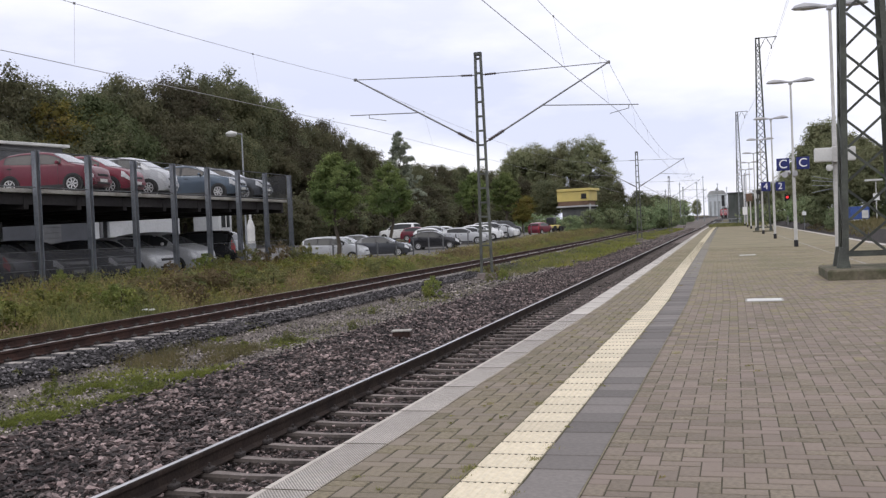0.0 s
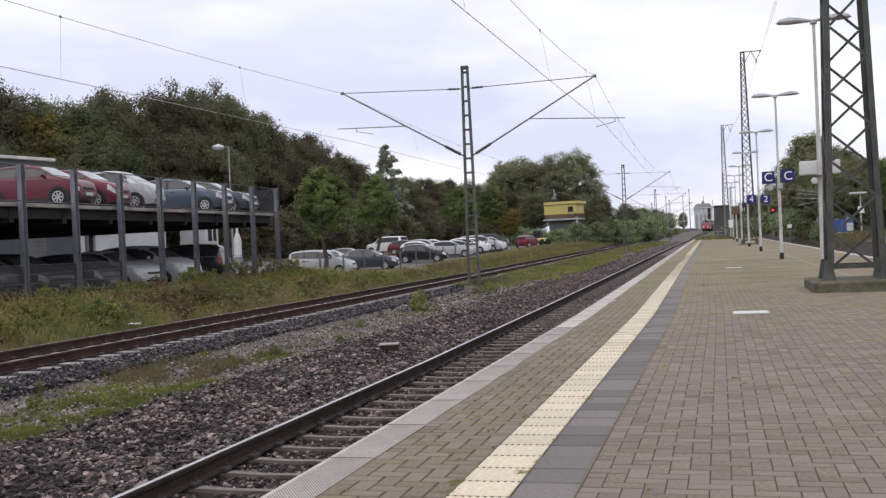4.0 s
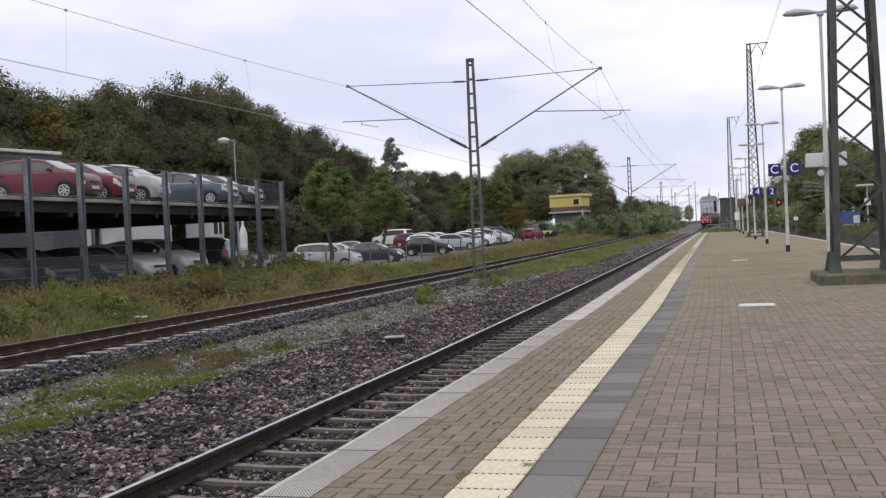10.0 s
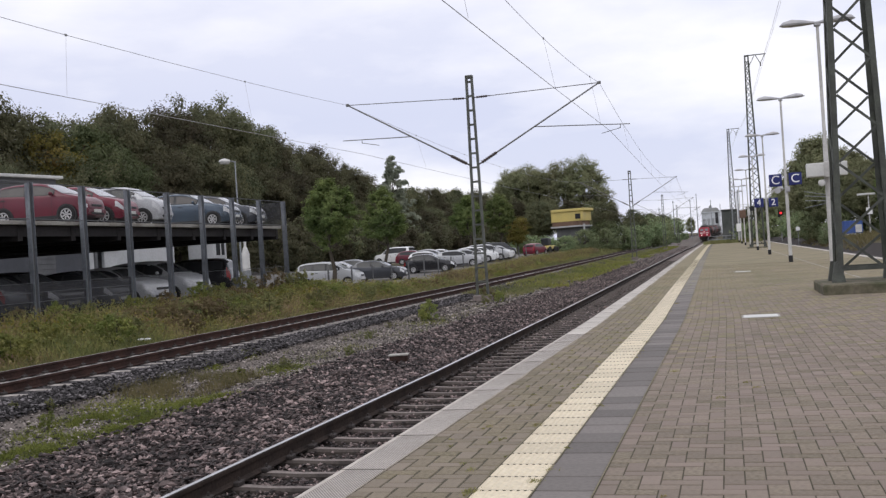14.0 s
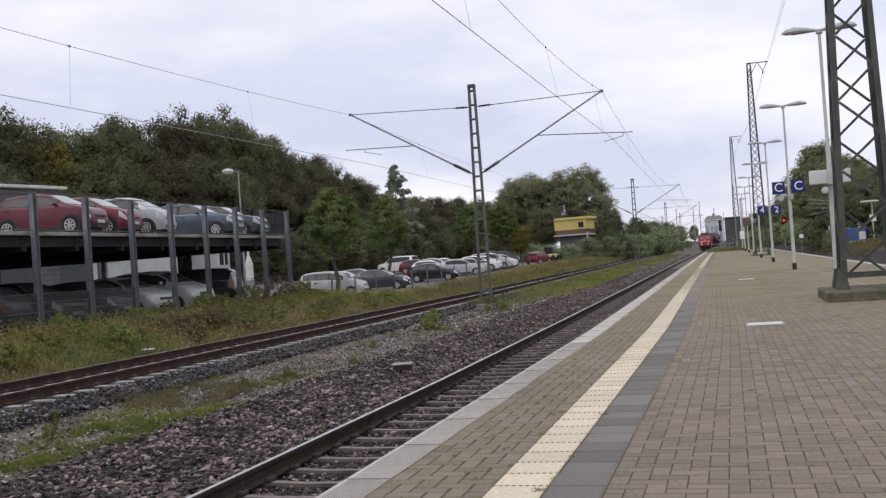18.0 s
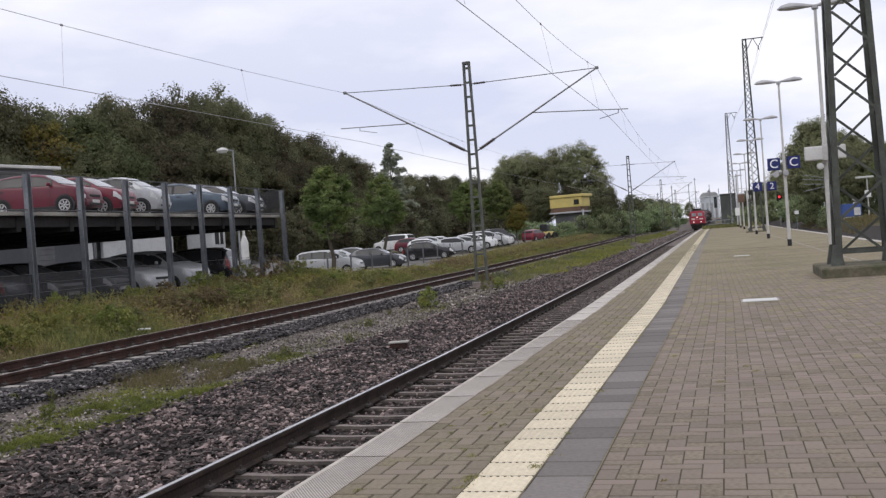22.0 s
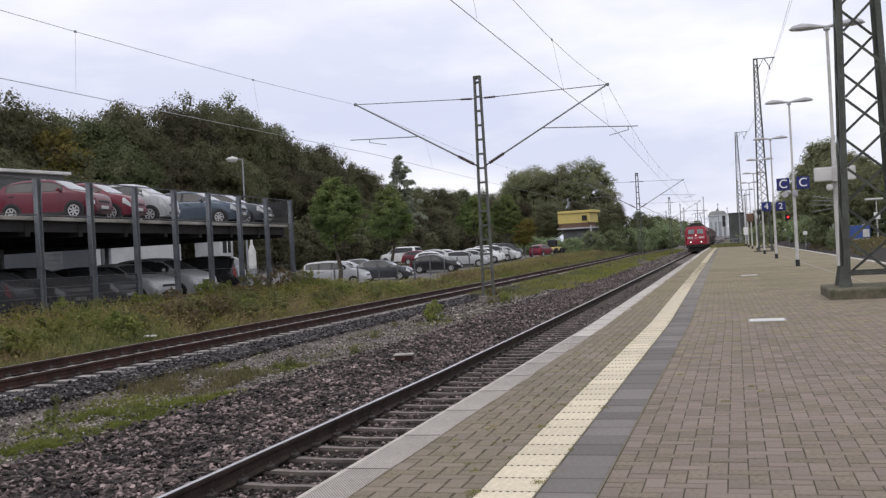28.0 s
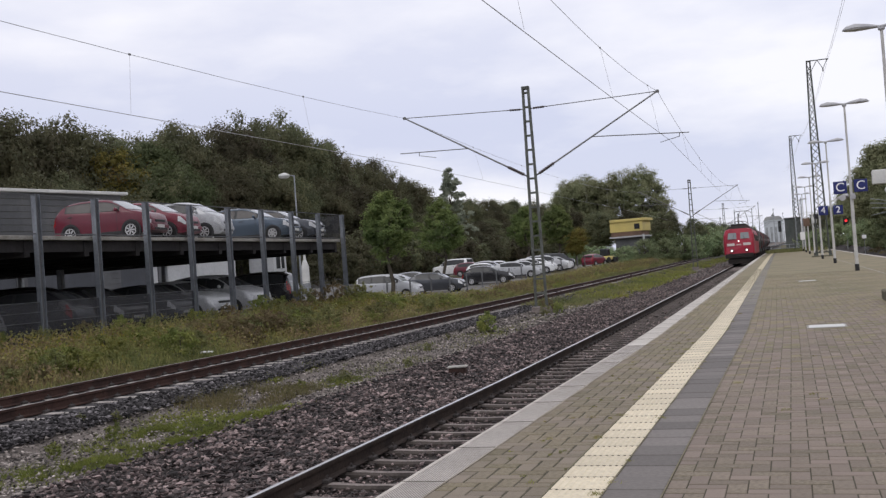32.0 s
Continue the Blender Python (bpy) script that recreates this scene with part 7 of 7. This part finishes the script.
part("bend", Shape().rod((0, 0, 0.78), (0.17, 0, 0.98), 0.045), M_GALV, br)

# boards and posts standing in for a low dark hedge in front of the shrubs, running off along the line
bf = thing("board_fence", "low dark hedge in front of the shrubs, built as boards", "fence")
for k in range(22):
    xa, ya = -25.6 + 0.37 * k, 146 + 2.0 * k
    z = floor_z(xa, ya)
    part("board", Shape().bar((xa, ya, z + 0.62), (xa + 0.36, ya + 1.94, z + 0.66), 1.05, 0.06, (1, -0.2, 0)), M_UNDER, bf)
    part("post", Shape().box((xa, ya, z + 0.6), (0.12, 0.12, 1.3), 0.01), M_UNDER, bf)

# far catenary masts along the line; pale M_GALV puts distance haze into their colour
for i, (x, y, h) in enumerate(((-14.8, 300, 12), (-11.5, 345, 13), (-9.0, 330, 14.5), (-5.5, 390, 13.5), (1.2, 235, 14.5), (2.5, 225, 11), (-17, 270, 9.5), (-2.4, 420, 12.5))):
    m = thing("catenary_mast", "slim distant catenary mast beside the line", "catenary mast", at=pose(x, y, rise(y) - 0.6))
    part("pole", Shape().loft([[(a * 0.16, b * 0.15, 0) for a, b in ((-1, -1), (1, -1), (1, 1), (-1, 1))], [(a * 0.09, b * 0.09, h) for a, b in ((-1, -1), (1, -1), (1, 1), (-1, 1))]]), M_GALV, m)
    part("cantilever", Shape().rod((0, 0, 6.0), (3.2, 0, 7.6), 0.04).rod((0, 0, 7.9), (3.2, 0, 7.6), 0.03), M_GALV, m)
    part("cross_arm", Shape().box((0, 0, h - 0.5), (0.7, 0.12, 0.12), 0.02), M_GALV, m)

# signals and small signs
sg = thing("signal", "dark railway signal showing a red light behind the platform", "signal", at=pose(8.8, 180, rise(180) - 0.6))
part("mast", Shape().rod((0, 0, 0), (0, 0, 5.4), 0.1, 0.09), M_HAZE_DK, sg)
part("screen", Shape().box((0, -0.1, 4.9), (0.9, 0.15, 1.7), 0.05), M_BLACK, sg)
part("lamp", Shape().spin([(0.01, -0.06), (0.2, -0.05), (0.2, 0.05)][::-1], (0, -0.22, 4.75), "y", 14), M_REDLIGHT, sg, "lit red lamp", True)
s2 = thing("signal", "distant dark railway signal in front of the white building", "signal", at=pose(-3.9, 420, 2.2))
part("mast", Shape().rod((0, 0, 0), (0, 0, 9), 0.22, 0.18), M_HAZE_DK, s2)
part("screen", Shape().box((0, -0.2, 6.7), (1.2, 0.3, 4.4), 0.1), M_BLACK, s2)
for x, y, z in ((9.6, 150, 2.1), (7.6, 120, 1.9)):
    sn = thing("line_sign", "small white sign plate beside the track", "sign", at=pose(x, y, rise(y) - 0.6))
    part("post", Shape().rod((0, 0, 0), (0, 0, z), 0.03), M_GALV, sn)
    part("plate", Shape().box((0, -0.05, z), (0.45, 0.03, 0.4), 0.01), M_WHITE, sn)
bx = thing("blue_container", "blue steel container with a pale lower edge behind the tracks", "container", at=pose(12.2, 110, -0.4, 0, 0, 4))
part("body", Shape().box((0, 0, 1.75), (1.75, 1.6, 1.3), 0.03), M_BLUE_BOX, bx)
part("door", Shape().box((0.45, -0.84, 1.6), (0.62, 0.06, 0.8), 0.01), M_PANEL, bx, "pale door panel")
part("plinth", Shape().box((0, 0, 0.85), (1.75, 1.6, 0.5), 0.02), M_PANEL, bx)
for k in range(6):
    part("rib", Shape().box((-0.75 + 0.3 * k, -0.82, 1.75), (0.07, 0.06, 1.2), 0.01), M_BLUE_BOX, bx)
wl2 = thing("street_lamp", "slim pale lamp post beyond the far track", "street lamp", at=pose(13.9, 110, 0.3))
part("pole", Shape().rod((0, 0, 0), (0, 0, 4.3), 0.07, 0.06), M_POLE, wl2)
part("lamp_head", Shape().box((-0.2, 0, 4.3), (1.7, 0.4, 0.2), 0.04), M_PANEL, wl2)
part("sign_plate", Shape().box((0, -0.1, 2.6), (0.6, 0.05, 0.7), 0.01), M_WHITE, wl2)
# cantilevers over the far side tracks, on a mast hidden by the lamp
mr = thing("catenary_mast", "grey steel catenary mast with cantilevers behind the platform", "catenary mast", at=pose(10.6, 111, -0.3))
part("pole", Shape().bar((0, 0, 0), (0, 0, 8.2), 0.3, 0.25), M_MAST_MID, mr)
for z, dz in ((5.05, 0.6), (4.9, 0.3), (4.5, 0.2), (4.4, -0.45)):
    part("cantilever", Shape().rod((0, 0, z), (-2.7, 0, z + dz), 0.032), M_GALV, mr)
part("bracket", Shape().box((-0.1, 0, 4.75), (0.5, 0.35, 1.1), 0.04), M_GALV, mr)


# ---- the train: red electric locomotive and tank wagons; local y runs away from its nose ----
def bogie(parent, y, axles, pitch):
    b = part("bogie", Shape().box((0, y, 0.72), (2.1, pitch * (axles - 1) + 1.7, 0.42), 0.06), M_UNDER, parent)
    for a in range(axles):
        yy = y + (a - (axles - 1) / 2) * pitch
        for sx in (-1, 1):
            part("wheel", Shape().spin([(0.1, sx * 0.06), (0.60, sx * 0.05), (0.62, sx * -0.02), (0.60, sx * -0.07), (0.1, sx * -0.07)][::-sx], (sx * 0.75, yy, 0.60), "x", 22), M_UNDER, b, "", True)
            part("axle_box", Shape().box((sx * 1.08, yy, 0.62), (0.16, 0.42, 0.42), 0.05), M_UNDER, b)
    return b


def pantograph(parent, y, raised):
    p = part("pantograph", Shape().box((0, y, 4.12), (1.5, 1.6, 0.08), 0.02), M_UNDER, parent)
    knee, head = (5.05, 5.95) if raised else (4.3, 4.45)
    for sx in (-1, 1):
        part("lower_arm", Shape().rod((sx * 0.55, y, 4.2), (sx * 0.5, y + 1.1, knee), 0.04), M_UNDER, p)
        part("upper_arm", Shape().rod((sx * 0.5, y + 1.1, knee), (sx * 0.3, y, head), 0.03), M_UNDER, p)
        part("insulator", Shape().rod((sx * 0.6, y, 4.0), (sx * 0.6, y, 4.2), 0.08, 0.06), M_INSUL, p)
    part("contact_strip", Shape().box((0, y, head + 0.03), (1.3, 0.3, 0.05), 0.02), M_UNDER, p)
    for sx in (-1, 1):
        part("horn", Shape().rod((sx * 0.62, y, head + 0.03), (sx * 0.95, y, head - 0.2), 0.025), M_UNDER, p)


def locomotive():
    root = thing("locomotive", "traffic-red electric locomotive with pale bars and three lit headlights", "locomotive")
    L = 19.4

    def ring(y, half, bottom, top, slope):
        """Section of the body: upright sides, bevelled shoulders."""
        return [(-half, y, bottom), (half, y, bottom), (half, y, 2.35), (half - 0.03, y, 3.1), (half - 0.22 - slope, y, top - 0.12), (half - 0.55 - slope, y, top), (-half + 0.55 + slope, y, top), (-half + 0.22 + slope, y, top - 0.12), (-half + 0.03, y, 3.1), (-half, y, 2.35)]
    body = Shape()

    def nose(y0, d):
        """Cab front: vertical below the windows, raked above."""
        r = []
        for dy, half, slope in ((0.0, 1.28, 0.02), (0.10, 1.42, 0.0), (0.55, 1.5, 0.0)):
            pts = []
            for x, y, z in ring(0, half, 1.12, 3.72, slope):
                rake = max(0.0, z - 2.45) * 0.28 * (1 if dy < 0.3 else 0.3)
                pts.append((x, y0 + d * (dy + rake), z))
            r.append(pts)
        return r
    body.loft(nose(0.45, 1) + [ring(1.6, 1.5, 1.12, 3.72, 0), ring(L - 1.6, 1.5, 1.12, 3.72, 0)] + nose(L - 0.45, -1)[::-1])
    part("body", body, M_RED, root, "red painted body")
    part("roof", Shape().loft([[(-1.2, y, 3.66), (1.2, y, 3.66), (1.02, y, 3.95), (0.6, y, 4.06), (-0.6, y, 4.06), (-1.02, y, 3.95)] for y in (1.7, L - 1.7)]), M_ROOF_DK, root, "sooty dark grey roof")
    for y in (3.2, 6.2, 9.2, 12.4, 15.6):
        part("roof_hatch", Shape().box((0, y, 4.12), (1.5, 1.9, 0.22), 0.05), M_ROOF_DK, root)
    for y0, d in ((0.45, -1), (L - 0.45, 1)):
        for sx in (-1, 1):
            w = Shape()
            pane = []
            for x, z in ((0.18, 2.68), (1.06, 2.68), (0.98, 3.30), (0.20, 3.30)):
                yy = y0 - d * ((z - 2.45) * 0.28) + d * 0.012
                pane.append((sx * x, yy, z))
            w.loft([pane if sx * d < 0 else pane[::-1], [(x, yy - d * 0.05, z) for x, yy, z in (pane if sx * d < 0 else pane[::-1])]])
            win = part("cab_window", w, M_CAB_GLASS, root, "windscreen of the cab")
            part("wiper", Shape().rod((sx * 0.6, y0 - d * 0.05 + d * 0.05, 2.6), (sx * 0.45, y0 - d * 0.17 + d * 0.05, 3.1), 0.015), M_PLASTIC, win)
            part("pale_bar", Shape().box((sx * 0.78, y0 + d * 0.012, 2.13), (0.72, 0.03, 0.26), 0.01), M_LOGO, root, "pale rectangular marking")
            lampo = part("headlight", Shape().spin([(0.02, 0.03), (0.10, 0.02), (0.10, -0.05)][::-1] if d < 0 else [(0.10, -0.05), (0.10, 0.05), (0.02, 0.06)], (sx * 0.72, y0 + d * 0.05, 1.52), "y", 14), M_HEADLIGHT if d < 0 else M_TAIL, root, "lit headlight" if d < 0 else "tail light", True)
            part("lamp_ring", Shape().spin([(0.135, 0.0), (0.19, 0.0), (0.19, 0.05), (0.135, 0.05)], (sx * 0.72, y0 + d * 0.03, 1.52), "y", 14), M_PLASTIC, lampo)
            part("buffer", Shape().rod((sx * 0.875, y0 + d * 0.0, 1.02), (sx * 0.875, y0 + d * 0.48, 1.02), 0.11).rod((sx * 0.875, y0 + d * 0.46, 1.02), (sx * 0.875, y0 + d * 0.52, 1.02), 0.24, 0.24, 16), M_UNDER, root)
            part("side_window", Shape().box((sx * 1.48, y0 - d * 1.35, 2.95), (0.06, 0.75, 0.62), 0.02), M_GLASS, root)
            part("handrail", Shape().rod((sx * 1.54, y0 - d * 0.75, 1.3), (sx * 1.54, y0 - d * 0.75, 2.6), 0.02), M_GALV, root)
            part("cab_step", Shape().box((sx * 1.25, y0 - d * 0.9, 0.6), (0.3, 0.4, 0.06), 0.01), M_UNDER, root)
        part("headlight", Shape().spin([(0.085, 0.04), (0.085, -0.03), (0.02, -0.04)][::-1] if d > 0 else [(0.02, 0.04), (0.085, 0.03), (0.085, -0.05)], (0, y0 + d * 0.06, 2.46), "y", 14), M_HEADLIGHT if d < 0 else M_TAIL, root, "small upper headlight", True)
        for k in range(6):
            part("lettering_bar", Shape().box((-0.2 + 0.08 * k, y0 + d * 0.012, 2.1), (0.05, 0.02, 0.11)), M_LOGO, root)
        part("buffer_beam", Shape().box((0, y0 - d * 0.05, 0.98), (2.7, 0.3, 0.46), 0.04), M_UNDER, root)
        part("rail_guard", Shape().box((0, y0 - d * 0.1, 0.45), (2.3, 0.1, 0.5), 0.03), M_UNDER, root)
        part("coupler", Shape().rod((0, y0, 1.02), (0, y0 + d * 0.4, 0.9), 0.07), M_UNDER, root)
    for sx in (-1, 1):
        for k in range(7):
            part("ventilation_grille", Shape().box((sx * 1.50, 4.2 + 1.85 * k, 2.72), (0.05, 1.4, 0.62), 0.02), M_ROOF_DK, root)
    for y in (4.6, L - 4.6):
        bogie(root, y, 3, 2.1)
    part("equipment_box", Shape().box((0, L / 2, 0.75), (2.5, 3.4, 0.75), 0.06), M_UNDER, root)
    pantograph(root, 3.0, False)
    pantograph(root, L - 3.6, True)
    return root


def tank_wagon(paint, label):
    root = thing("tank_wagon", label, "tank wagon", "wagons of the train")
    L, R = 15.2, 1.46
    prof = [(0.15, 0.9), (0.8, 0.96), (1.25, 1.12), (R, 1.5), (R, L - 1.5), (1.25, L - 1.12), (0.8, L - 0.96), (0.15, L - 0.9)]
    part("tank", Shape().spin(prof, (0, 0, 2.62), "y", 26), paint, root, "", True)
    for y in (2.6, 5.2, 7.6, 10.0, 12.6):
        part("hoop", Shape().spin([(R, y - 0.06), (R + 0.025, y - 0.06), (R + 0.025, y + 0.06), (R, y + 0.06)], (0, 0, 2.62), "y", 26), paint, root, "", True)
    part("dome_hatch", Shape().spin([(0.4, 0), (0.4, 0.22), (0.3, 0.28)], (0, L / 2, 4.02), "z", 14), M_UNDER, root)
    part("walkway", Shape().box((0, L / 2, 4.12), (0.7, 6.0, 0.05), 0.01), M_GALV, root)
    part("underframe", Shape().box((0, L / 2, 1.08), (2.4, L - 1.0, 0.3), 0.04), M_UNDER, root)
    for sy in (0.55, L - 0.55):
        part("end_beam", Shape().box((0, sy, 1.05), (2.7, 0.22, 0.45), 0.03), M_UNDER, root)
        for sx in (-1, 1):
            part("buffer", Shape().rod((sx * 0.875, sy, 1.02), (sx * 0.875, 0.05 if sy < 2 else L - 0.05, 1.02), 0.2, 0.22, 12), M_UNDER, root)
    for sx in (-1, 1):
        lad = Shape()
        for k in range(9):
            lad.rod((sx * 1.5, 7.3, 1.2 + 0.33 * k), (sx * 1.5, 7.8, 1.2 + 0.33 * k), 0.02, 0.02, 5)
        lad.rod((sx * 1.5, 7.3, 1.1), (sx * 1.5, 7.3, 4.1), 0.02).rod((sx * 1.5, 7.8, 1.1), (sx * 1.5, 7.8, 4.1), 0.02)
        part("ladder", lad, M_GALV, root)
        part("label_bar", Shape().box((sx * 1.47, 4.0, 2.6), (0.03, 0.7, 0.35), 0.01), M_LOGO, root)
    for y in (2.7, L - 2.7):
        bogie(root, y, 2, 1.8)
    return root


loco = locomotive()
wagons = []
first_wagon = {}
for i in range(8):
    red = i % 3 == 2
    if red not in first_wagon:
        first_wagon[red] = tank_wagon(M_TANK_RED if red else M_TANK, "reddish-brown tank wagon coupled in the train" if red else "dark sooty tank wagon coupled in the train")
        wagons.append(first_wagon[red])
    else:
        wagons.append(copy_thing(first_wagon[red], pose(0, 0, 0)))


def train_place(y):
    """Pose of a vehicle whose nose stands at y on the platform track."""
    d = bend(y + 12) - bend(y + 4)
    return pose(NEAR_C + bend(y), y, RAIL_Z + rise(y), 0, 0, math.degrees(math.atan2(-d, 8)))


def nose_y(t):
    return 105.0 + 10.15 * (32 - t)


def motions():
    times = [0, 2, 4, 6, 8, 10, 12, 14, 16, 18, 20, 22, 24, 26, 28, 30, 32]
    walk(loco, [(t, train_place(nose_y(t))) for t in times])
    for i, w in enumerate(wagons):
        walk(w, [(t, train_place(nose_y(t) + 19.5 + 15.3 * i)) for t in times])


motions()
